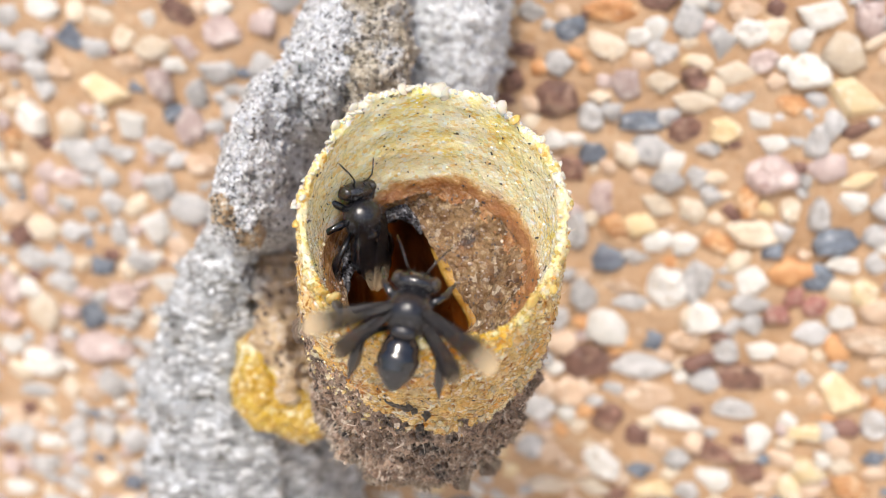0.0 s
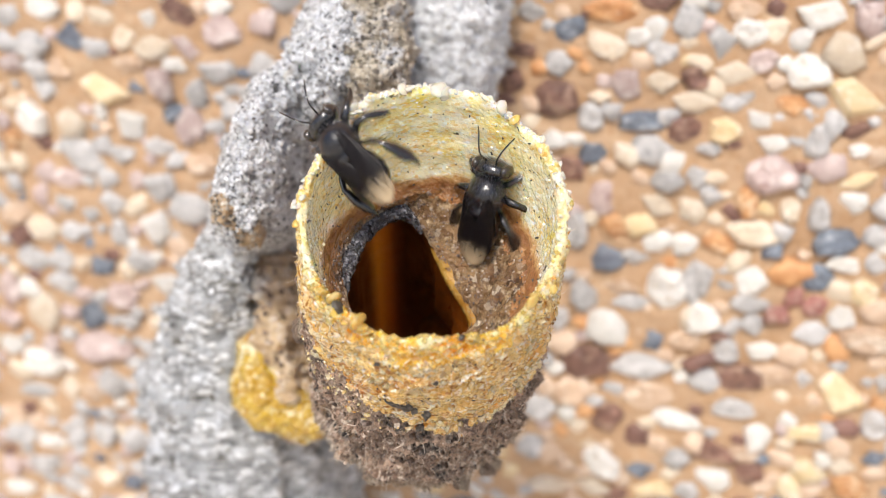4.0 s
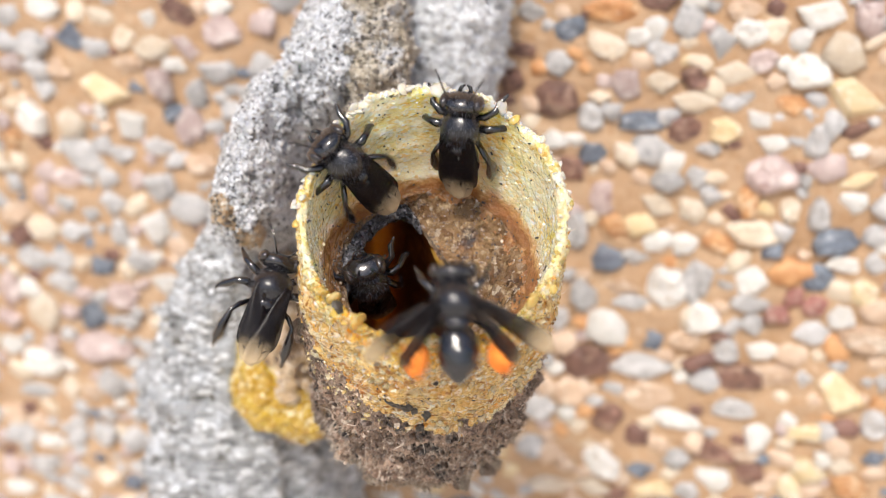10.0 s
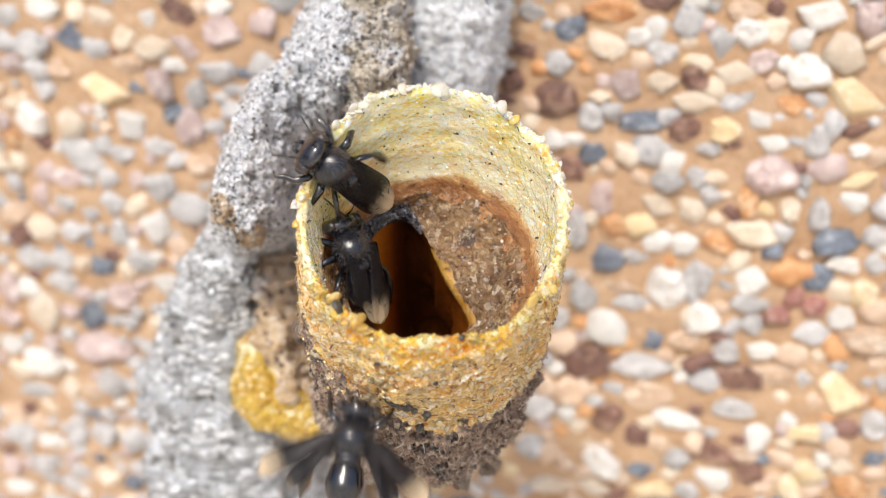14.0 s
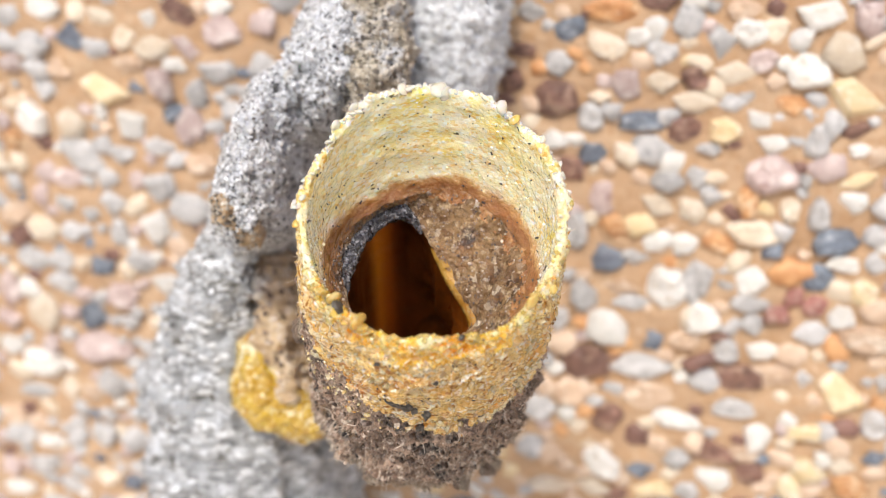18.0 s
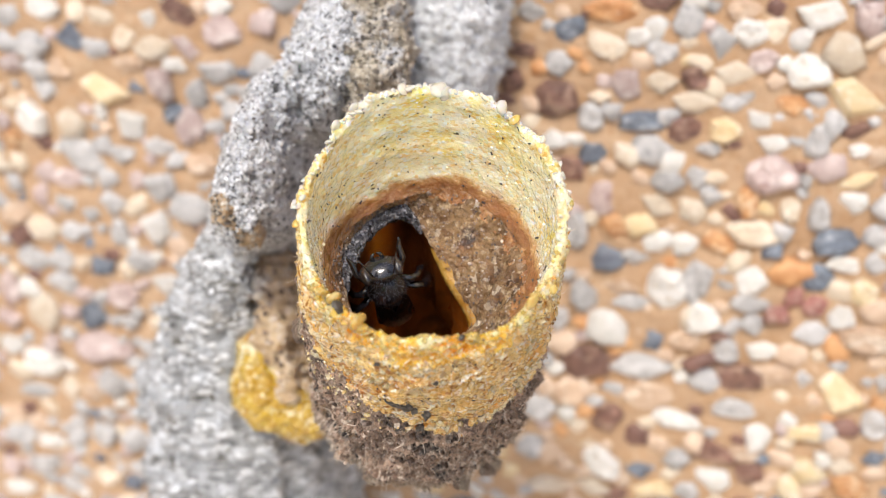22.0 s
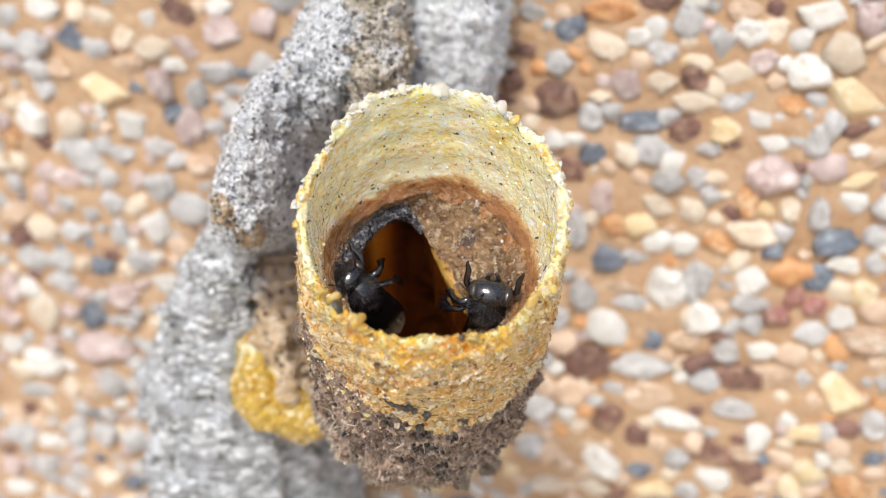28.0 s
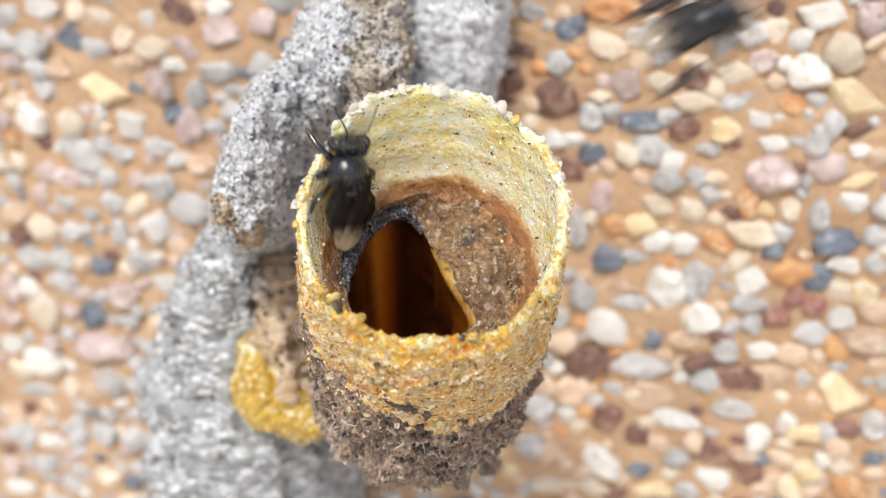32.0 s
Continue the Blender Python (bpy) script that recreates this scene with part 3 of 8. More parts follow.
pebbles("pink",
        (18.7, 19.0, 3.2, 3.3, 0), (17.0, 7.0, 2.7, 3.8, 0), (40.6, 25.8, 3.0, 3.4, 0), (31.5, 21.7, 2.8, 2.3, 0),
        (33.4, 10.4, 5.2, 3.6, 0), (-24.4, 23.0, 4.6, 3.2, 0), (-19.2, 24.1, 3.7, 3.2, 0), (-28.2, 21.1, 4.4, 2.9, -20),
        (-32.0, 17.0, 3.2, 3.7, 0), (-29.1, 12.4, 3.9, 4.0, 0), (-45.2, 5.5, 4.8, 2.5, 0), (-48.9, 3.2, 2.8, 2.9, 0),
        (-55.3, -9.4, 2.9, 4.5, 0), (-39.7, -8.8, 4.2, 4.4, 0), (-56.0, -13.3, 3.7, 3.1, 0), (-43.8, -16.4, 8.0, 3.8, 0))
pebbles("pink",
        (-50.9, -16.4, 3.7, 3.1, 0), (-59.8, -35.4, 3.9, 3.3, 0))


def fill_pebbles():
    """Small stones between the large ones; beyond those that can be told apart, one joined scatter."""
    rnd = random.Random(11)
    kinds = ["grey"] * 8 + ["pink"] * 4 + ["tan"] * 6 + ["cream"] * 6 + ["white"] * 4 + ["brown"] * 2 + ["orange"] * 2 + ["yellow", "slate"]
    west = ["grey"] * 13 + ["pink"] * 6 + ["tan"] * 3 + ["cream"] * 3 + ["white"] * 2 + ["brown"] * 2 + ["slate"] * 2
    low_east = ["grey"] * 6 + ["tan"] * 9 + ["pink"] * 3 + ["cream"] * 4 + ["brown"] * 4 + ["orange"] * 3 + ["white"] * 2 + ["slate"] * 2
    verts, faces, slots = [], [], []
    names = list(STONE)
    singles = 0
    spots = np.zeros((9000, 3))
    spots[:len(laid)] = laid
    count = len(laid)
    for k in range(14000):
        x, z = rnd.uniform(-84, 84), rnd.uniform(-74, 58)
        half = rnd.uniform(0.9, 2.1) if k < 12000 else rnd.uniform(0.5, 1.0)
        q = spots[:count]
        if ((x - q[:, 0]) ** 2 + (z - q[:, 1]) ** 2 < (half * 0.62 + q[:, 2] * 0.68) ** 2).any():
            continue
        spots[count] = x, z, half
        count += 1
        colour = rnd.choice(kinds if abs(x) < 10 else west if x < 0 else low_east if z < 4 else kinds)
        w, h, turn = half * 2 * rnd.uniform(0.85, 1.15), half * 2 * rnd.uniform(0.6, 0.9), rnd.uniform(-40, 40)
        seen = -62 < x < 50 and -42 < z < 28
        if seen and singles < 86:
            lay(colour, x, z, w, h, turn)
            singles += 1
            continue
        src = rnd.choice(STONE_SHAPES[colour])
        m = Matrix.LocRotScale(spot(x, 0.05 * h, z), Euler((0, -radians(turn), 0)), Vector((w, h * 0.6, h)) * MM)
        o = len(verts)
        verts += [m @ q.co for q in src.vertices]
        faces += [tuple(o + i for i in p.vertices) for p in src.polygons]
        slots += [names.index(colour)] * len(src.polygons)
    me = mesh_from("pebble_scatter", verts, faces, [SCATTER[c] for c in names], True, slots)
    child("pebble_scatter", me, wall, "small mixed pebbles pressed into the render", "stuff")


SCATTER = {c: material(c + "_grit", *[tuple(k * 0.95 for k in pair) for pair in pair_of], 500, 0.55, 0.3, 1500, 0.0003) for c, pair_of in {
    "grey": ((0.36, 0.35, 0.35), (0.55, 0.53, 0.52)), "white": ((0.6, 0.57, 0.52), (0.74, 0.72, 0.69)),
    "cream": ((0.58, 0.46, 0.34), (0.7, 0.61, 0.48)), "yellow": ((0.64, 0.48, 0.26), (0.74, 0.62, 0.41)),
    "tan": ((0.54, 0.38, 0.27), (0.68, 0.53, 0.4)), "brown": ((0.14, 0.07, 0.055), (0.26, 0.14, 0.11)),
    "red": ((0.3, 0.11, 0.09), (0.4, 0.18, 0.15)), "slate": ((0.1, 0.11, 0.14), (0.22, 0.25, 0.3)),
    "orange": ((0.5, 0.23, 0.09), (0.66, 0.38, 0.18)), "pink": ((0.42, 0.32, 0.3), (0.58, 0.47, 0.44))}.items()}
fill_pebbles()

# ---- the old crust of resin and mud that runs down the wall ----
OUT = Vector((0.195, -0.919, 0.342))  # the way in which the crust stands out from the wall


def lobe(name, mat, parent, label, rows, lumps=0.8, size=4.0, fine=0.25, segs=110, rings=120, grains=0, grit_mat=None, grain_size=1.0):
    """A lump along a line. rows: x, y, z from the anchor, half width, half depth (millimetres)."""
    rows = np.array(rows)
    t = np.linspace(0, len(rows) - 1, rings)
    i = np.clip(t.astype(int), 0, len(rows) - 2)
    f = t - i
    prev, nxt = rows[np.clip(i - 1, 0, None)], rows[np.clip(i + 2, None, len(rows) - 1)]
    a, b, f = rows[i], rows[i + 1], f[:, None]
    line = 0.5 * (2 * a + (b - prev) * f + (2 * prev - 5 * a + 4 * b - nxt) * f ** 2 + (3 * a - prev - 3 * b + nxt) * f ** 3)
    skin = []
    for k in range(rings):
        c = Vector(line[k][:3])
        tangent = Vector(line[min(k + 1, rings - 1)][:3]) - Vector(line[max(k - 1, 0)][:3])
        side = tangent.cross(OUT).normalized()
        w, d = max(line[k][3], 0.1), max(line[k][4], 0.1)
        end = min(1.0, math.sqrt(max(0.0, 1 - (abs(2 * k / (rings - 1) - 1)) ** 14)) + 0.02)
        ring = []
        for j in range(segs):
            q = 2 * math.pi * j / segs
            e = side * math.cos(q) * w * end + OUT * math.sin(q) * d * (0.4 + 0.6 * end)
            p = c + e
            n = (side * math.cos(q) / w + OUT * math.sin(q) / d).normalized()
            p += n * (lumps * rough(p, size, 5) + fine * rough(p, 0.7, 3))
            ring.append(spot(*p))
        skin.append(ring)
    v, faces = loft(skin)
    ob = child(name, mesh_from(name, v, faces, mat), parent, label)
    if grains:
        rnd = random.Random(len(name) + grains)
        bv, bf = ball(1)
        verts, tris = [], []
        for _ in range(grains):
            k, j = rnd.randrange(2, rings - 3), rnd.randrange(segs)
            if math.sin(2 * math.pi * j / segs) < -0.35:
                continue
            p = skin[k][j].lerp(skin[k + 1][(j + 1) % segs], rnd.random())
            s = (0.07 + 0.26 * rnd.random() ** 3) * MM * grain_size
            o = len(verts)
            verts += [p + Vector((q[0] * rnd.uniform(0.6, 1.3), q[1] * rnd.uniform(0.6, 1.3), q[2] * rnd.uniform(0.6, 1.3))) * s for q in bv]
            tris += [tuple(o + i for i in f) for f in bf]
        grit_ob = child("grit", mesh_from("grit", verts, tris, grit_mat, False), parent, "sharp mineral grains in the crust", "stuff")
        crusts.append(grit_ob)
    return ob


mound = tagged(empty("resin_mound", Matrix.Translation(spot(0, 0, 0))), "old grey lumpy mud and resin crust climbing the pebbled wall", "insect nest")
crusts = []
crusts.append(lobe("lower_column", PALE_CRUST, mound, "rough pale grey column of dried mud",
                   [(-15.6, -12.0, 5.9, 3.2, 15.0), (-16.6, -11.7, 2.3, 4.6, 14.8), (-18.1, -11.4, -4.9, 7.5, 14.9), (-18.8, -11.2, -13.1, 10.3, 15.1), (-18.5, -11.5, -21.5, 11.0, 15.8), (-18.6, -11.8, -30.3, 11.4, 16.6), (-18.8, -11.7, -39.9, 12.0, 17.0)], lumps=1.5, size=2.6, fine=0.34, grains=5000, grit_mat=PALE_GRIT, grain_size=0.9))
crusts.append(lobe("middle_lobe", GREY_CRUST, mound, "granular dark grey lump",
                   [(-9.5, -10.4, 20.2, 1.0, 12.4), (-11.0, -13.0, 17.6, 3.0, 15.4), (-11.9, -14.6, 13.4, 3.7, 17.5), (-12.6, -15.3, 9.1, 3.9, 18.5), (-13.3, -15.2, 6.1, 3.5, 18.7), (-13.5, -14.1, 3.6, 1.7, 17.6)], lumps=0.9, size=3.5, fine=0.3, grains=15000, grit_mat=GREY_GRIT, grain_size=0.68))
crusts.append(lobe("upper_branch", GREY_CRUST, mound, "granular grey branch",
                   [(-5.1, -9.0, 33.5, 4.1, 10.3), (-5.3, -9.9, 27.6, 4.4, 11.5), (-5.6, -11.6, 23.7, 4.9, 13.4), (-6.0, -12.6, 20.2, 5.1, 14.7), (-7.0, -12.7, 17.0, 4.2, 14.9), (-8.1, -12.2, 14.1, 3.2, 14.6)], lumps=0.8, size=3.5, fine=0.3, grains=15000, grit_mat=GREY_GRIT, grain_size=0.68))
crusts.append(lobe("pale_branch", PALE_SLAB, mound, "smooth pale grey branch",
                   [(1.7, -3.8, 34.9, 5.8, 5.2), (1.8, -5.1, 27.3, 5.8, 6.6), (1.3, -6.0, 22.6, 5.7, 7.5), (0.8, -6.2, 18.2, 5.5, 7.9), (0.3, -6.6, 13.2, 5.1, 8.4), (-1.1, -7.0, 4.9, 6.4, 9.1)], lumps=0.6, size=2.8, fine=0.3, grains=6000, grit_mat=PALE_GRIT, grain_size=0.8))
crusts.append(lobe("base_lobe", BROWN_CRUST, mound, "brown base of the tube",
                   [(-6.2, -6.7, -3.1, 6.0, 9.1), (-3.4, -8.5, -9.0, 6.2, 11.3), (-1.2, -10.2, -13.6, 5.0, 13.0), (-0.6, -10.0, -15.6, 2.4, 12.0)], lumps=0.8, size=3.0, fine=0.3, grains=2000, grit_mat=BROWN_GRIT))
crusts.append(lobe("film_lobe", FILM, mound, "beige waxy film",
                   [(-14.6, -10.5, 2.4, 2.2, 13.4), (-13.2, -11.5, -1.8, 3.4, 14.7), (-12.1, -12.1, -7.2, 3.6, 15.7), (-11.0, -12.3, -12.2, 2.7, 16.1), (-10.3, -12.2, -15.6, 1.5, 16.1)], lumps=1.5, size=3.0, fine=0.3, grains=1500, grit_mat=BROWN_GRIT))
crusts.append(lobe("yellow_patch", YELLOW_RESIN, mound, "glossy yellow resin patch",
                   [(-12.3, -21.1, -1.0, 1.9, 4.5), (-12.0, -22.7, -3.6, 2.9, 4.5), (-11.0, -23.8, -6.0, 3.4, 4.5), (-8.8, -24.2, -7.4, 2.8, 4.5), (-6.6, -24.0, -8.3, 1.9, 4.5), (-5.2, -22.7, -9.0, 0.7, 4.5)], lumps=0.5, size=2.4, fine=0.2))
crusts.append(lobe("brown_crust", BROWN_CRUST, mound, "dark brown weathered crust",
                   [(-3.4, -16.9, 31.0, 2.6, 4.5), (-2.0, -19.5, 27.6, 2.8, 4.5), (-0.9, -21.3, 25.1, 2.7, 4.5), (-0.4, -22.7, 22.6, 2.7, 4.5), (-1.3, -23.2, 20.4, 2.1, 4.5), (-3.1, -22.4, 19.0, 1.2, 4.5)], lumps=1.0, size=2.0, fine=0.4, grains=2600, grit_mat=UMBER_GRIT, grain_size=0.7))
crusts.append(lobe("resin_bulge", FILM, mound, "brown translucent resin bulge",
                   [(-11.1, -30.9, 14.6, 0.5, 2.2), (-10.7, -30.9, 13.7, 1.1, 2.5), (-10.2, -30.6, 12.7, 1.4, 2.6), (-9.4, -29.9, 11.7, 1.4, 2.6), (-8.3, -29.0, 11.1, 0.8, 2.2)], lumps=0.6, size=1.6, fine=0.25, segs=60, rings=50, grains=900, grit_mat=UMBER_GRIT, grain_size=0.7))
crusts.append(lobe("shoulder_lobe", GREY_CRUST, mound, "granular grey shoulder between the lumps",
                   [(-6.8, -10.3, 25.6, 1.4, 11.8), (-8.2, -11.7, 22.2, 2.6, 12.3), (-9.6, -13.0, 18.2, 3.0, 14.0), (-10.4, -13.7, 14.0, 2.6, 14.8), (-10.8, -14.0, 11.0, 1.4, 15.0)], lumps=1.2, size=2.2, fine=0.3, segs=90, rings=80, grains=8000, grit_mat=GREY_GRIT, grain_size=0.68))

for ob in crusts:
    ob.matrix_parent_inverse = Matrix.Translation(-spot(0, 0, 0))

# ---- the entrance tube ----
tube = tagged(empty("entrance_tube", pose(0.007868, -0.040331, 1.315765, 32, 0, 12)), "cream and amber resin entrance tube with a brown crusted base", "nest entrance")


SEG = 560  # steps round the tube


def scoop(a):
    """How far the lip rises above the mouth's middle: high at the back, low in front."""
    return 5.4 * ((1 + math.sin(a)) / 2) ** 1.5 + 0.28 * math.sin(3 * a + 1) + 0.16 * math.sin(7 * a)


OUTER = [(-30, 3.6), (-26, 3.9), (-24, 4.4), (-22.6, 5.6), (-21.6, 6.9), (-20.5, 7.8), (-19.3, 8.2), (-17.5, 8.25), (-15.5, 8.25), (-12, 8.4), (-8, 8.65), (-4, 8.72), (-1.5, 8.55), (0, 8.4)]
INNER = [(0, 7.85), (-0.6, 7.75), (-1.4, 7.55), (-2.0, 7.35), (-2.7, 7.05), (-3.4, 6.6)]


def tube_point(a, z, r, reach=9.0):
    z2 = z + scoop(a) * max(0.0, min(1.0, 1 + z / reach)) ** 1.3
    lean = -0.95 * min(1.0, max(0.0, -(z + 2) / 14)) ** 0.8  # the tube leans a little on its way up
    return Vector((r * math.cos(a) + lean, r * math.sin(a), z2))


def layered(p):
    """The wavy courses in which the tube was laid."""
    d = noise.voronoi(p / 0.34)[0]
    course = math.sin(p.z * 3.1 + 2.5 * noise.noise(p / 4)) * (0.5 + noise.noise(p / 2.5))
    return 0.22 * (0.6 - d[0]) * (0.5 + max(0.0, noise.noise(p / 1.3 + Vector((9, 0, 0))) + 0.5)) + 0.16 * course + 0.24 * rough(p, 1.3, 4) + 0.14 * rough(p, 0.45, 3)


def skin_of(profile, segs, steps, grain, inward=False, wave=1.0, reach=9.0):
    zs = [q[0] for q in profile]
    t = np.linspace(0, len(profile) - 1, steps)
    z = np.interp(t, range(len(profile)), zs)
    r = np.interp(t, range(len(profile)), [q[1] for q in profile])
    rings = []
    for k in range(steps):
        ring = []
        clods = 0.0 if inward else min(1.0, max(0.0, (-8.5 - z[k]) / 3))
        for j in range(segs):
            a = 2 * math.pi * j / segs
            p = tube_point(a, z[k], r[k], reach)
            if clods:
                p += Vector((math.cos(a), math.sin(a), 0)) * clods * (0.75 * rough(p, 2.0, 4) + 0.3 * rough(p, 0.6, 3))
            p += Vector((math.cos(a), math.sin(a), 0)) * (layered(p) * grain * (-1 if inward else 1) + wave * 0.25 * noise.noise(Vector((p.x, p.y, p.z * 0.4)) / 4))
            ring.append(p * MM)
        rings.append(ring)
    return rings


def make_tube():
    outer = skin_of(OUTER, SEG, 300, 1.0)
    lip = []
    for q in np.linspace(0.12, 0.88, 6):
        ring = []
        for j in range(SEG):
            a = 2 * math.pi * j / SEG
            p = tube_point(a, 0, 8.4 - 0.55 * q)
            p.z += 0.3 * math.sin(q * math.pi) + 0.36 * rough(p, 0.7, 4)
            p.z += 1.0 * layered(p)
            p += Vector((math.cos(a), math.sin(a), 0)) * (0.5 * layered(p) + 0.25 * noise.noise(Vector((p.x, p.y, p.z * 0.4)) / 4))
            ring.append(p * MM)
        lip.append(ring)
    inner = skin_of(INNER, SEG, 120, 0.38, True, 1.0, 3.4)
    v, f = loft(outer + lip + inner, False)
    n = SEG
    slots = []
    for q in f:
        p = Vector(v[q[0]]) / MM
        k = q[0] // n
        edge = p.z + 1.8 * rough(p, 2.2, 6) + 0.9 * rough(p, 0.5, 3) - ((3.4 if p.x < 0 else -1.2) * (p.x / 8.8) ** 2 + 2.4 * max(0.0, -p.x / 8.8)) * (1 if p.z < -2 else 0)
        front = p.y + 2.4 * rough(p, 1.5, 4)
        tone = 3 if front < -5.2 else 4 if front < 4.5 else 2
        if k < 300:
            slots.append(1 if edge < -9.9 else tone if k > 280 + 18 * rough(p, 2.5, 3) else 0)
        elif k < 314:
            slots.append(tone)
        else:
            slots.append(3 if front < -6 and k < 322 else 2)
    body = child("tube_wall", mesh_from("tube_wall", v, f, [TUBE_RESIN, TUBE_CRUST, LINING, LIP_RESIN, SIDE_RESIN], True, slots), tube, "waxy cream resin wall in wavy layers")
    return outer, lip, inner


def scatter_balls(name, places, sizes, level, mat, label, squash=0.75, seed=3, smooth=False):
    """Many small balls, each a little uneven, in one mesh."""
    rnd = np.random.RandomState(seed)
    bv, bf = ball(level)
    verts, faces = [], []
    for p, s in zip(places, sizes):
        q = bv * (s * rnd.uniform(squash, 1.25, 3)) + rnd.normal(0, 0.1 * s, bv.shape) * (1 if level > 1 else 0)
        o = len(verts)
        verts += [tuple((np.array(p) + k) * MM) for k in q]
        faces += [tuple(o + i for i in f) for f in bf]
    return child(name, mesh_from(name, verts, faces, mat, smooth), tube, label, "stuff")


def on_skin(skin, rnd, low=0.0, high=1.0):
    """A random place on a skin of rings, in the tube's millimetres, with the way out of it."""
    k = int((low + (high - low) * rnd.random()) * (len(skin) - 1.001))
    j = rnd.randrange(len(skin[0]))
    p = skin[k][j].lerp(skin[k + 1][j], rnd.random()).lerp(skin[k][(j + 1) % len(skin[0])], rnd.random())
    return p / MM


def hole_edge(a):
    """The D-shaped hole in the ledge: an oval cut straight along one side. Returns x, y about the oval's middle."""
    cx, cy = -1.8, 0.4
    wide = 6.0 if math.cos(a) > 0 and math.sin(a) < 0 else 4.1
    r = 1 / math.sqrt((math.cos(a) / wide) ** 2 + (math.sin(a) / 6.1) ** 2)
    along = 0.9 * math.cos(a) + 0.4357 * math.sin(a)
    if along > 0:
        r = (r ** -9 + ((1.244 - 0.9 * cx - 0.4357 * cy) / along) ** -9) ** (-1 / 9)
    return cx + r * math.cos(a), cy + r * math.sin(a)


def hole_place(a):
    """A point of the hole's edge; its straight side lies deeper than the round one."""
    hx, hy = hole_edge(a)
    drop = 1.8 * max(0.0, math.cos(a + 0.6))
    return Vector((hx, hy + 0.7 * drop, -5.0 - drop))


def make_inside():
    segs = 180
    rings = []
    for t in np.linspace(0, 1, 60):
        ring = []
        for j in range(segs):
            a = 2 * math.pi * j / segs
            h = hole_place(a)
            o = Vector((6.9 * math.cos(a), 6.9 * math.sin(a), -3.0))
            p = o.lerp(h, t)
            p.z += -0.5 * math.sin(math.pi * t) + (0.45 * rough(p, 1.5, 4) + 0.2 * rough(p, 0.4, 3)) * (1 if t > 0.02 else 0)
            ring.append(p * MM)
        rings.append(ring)
    v, f = loft(rings, False)
    slots = []
    for q in f:
        t, a = q[0] // segs / 59, 2 * math.pi * (q[0] % segs) / segs
        p = Vector(v[q[0]]) / MM
        wide = 0.1 + 0.2 * max(0.0, math.cos(a - 2.4)) + 0.06 * math.sin(2 * a + 1)
        slots.append(1 if t + 0.22 * rough(p, 1.2, 4) < wide else 0)
    child("ledge", mesh_from("ledge", v, f, [LEDGE, RING], True, slots), tube, "granular brown ledge inside the mouth")
    rnd = random.Random(4)
    places = [on_skin(rings, rnd, 0.05, 0.95) for _ in range(1000)]
    scatter_balls("ledge_grit", places, [0.04 + 0.1 * rnd.random() ** 2 for _ in places], 1, BROWN_GRIT, "brown grains on the ledge", 0.5, 5)
    # the golden fold along the straight side
    skin = []
    for i, c in enumerate([hole_place(radians(q)) + Vector((0.35, 0.1, -0.45)) for q in np.linspace(66, -70, 60)]):
        ring = []
        for j in range(20):
            q = 2 * math.pi * j / 20
            n = Vector((math.cos(q), 0.3 * math.cos(q), math.sin(q)))
            ring.append((c + n * (0.6 * (0.3 + 0.7 * math.sin(math.pi * i / 59) ** 0.5) * (1 + 0.15 * rough(c + n, 1.6, 2)))) * MM)
        skin.append(ring)
    v, f = loft(skin)
    child("fold", mesh_from("fold", v, f, GOLD_FOLD), tube, "translucent golden resin fold")
    # the roll of black resin along the rounded side of the hole
    rings = []
    arc = np.linspace(radians(76), radians(200), 70)
    for i, a in enumerate(arc):
        c = hole_place(a)
        thin = min(1.0, 0.3 + (i / 14) ** 0.8, 0.12 + ((69 - i) / 30) ** 0.8)
        ring = []
        for j in range(20):
            q = 2 * math.pi * j / 20
            p = c + (Vector((math.cos(a), math.sin(a), 0)) * math.cos(q) * 0.68 + Vector((0, 0, 1)) * math.sin(q) * 0.68) * thin
            p += (p - c).normalized() * (0.2 * rough(p, 0.7, 3))
            ring.append(p * MM)
        rings.append(ring)
    v, f = loft(rings)
    child("hole_rim", mesh_from("hole_rim", v, f, HOLE_RIM), tube, "shiny black resin roll round the hole")
    # the passage that leads down into a wider chamber
    rings = []
    for t in np.linspace(0, 1, 60):
        ring = []
        for j in range(segs):
            a = 2 * math.pi * j / segs
            h = hole_place(a)
            wide = min(1.0, max(0.0, (t - 0.25) / 0.3))
            r = 5.4 - 2.6 * min(1.0, max(0.0, (t - 0.6) / 0.2))
            room = Vector((r * math.cos(a) - 0.6, r * math.sin(a) - 0.6, 0))
            p = Vector((h.x, h.y, 0)).lerp(room, wide)
            p.z = h.z - (24 + h.z + 5) * t
            p += Vector((math.cos(a), math.sin(a), 0)) * (0.45 * math.sin(6 * a + 1) * min(1, 4 * t) + 0.18 * rough(p, 2.0, 3))
            ring.append(p * MM)
        rings.append(ring)
    v, f = loft(rings, False)
    f.append(tuple(59 * segs + j for j in range(segs)))
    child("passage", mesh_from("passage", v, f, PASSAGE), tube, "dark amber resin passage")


outer_skin, lip_skin, inner_skin = make_tube()
make_inside()


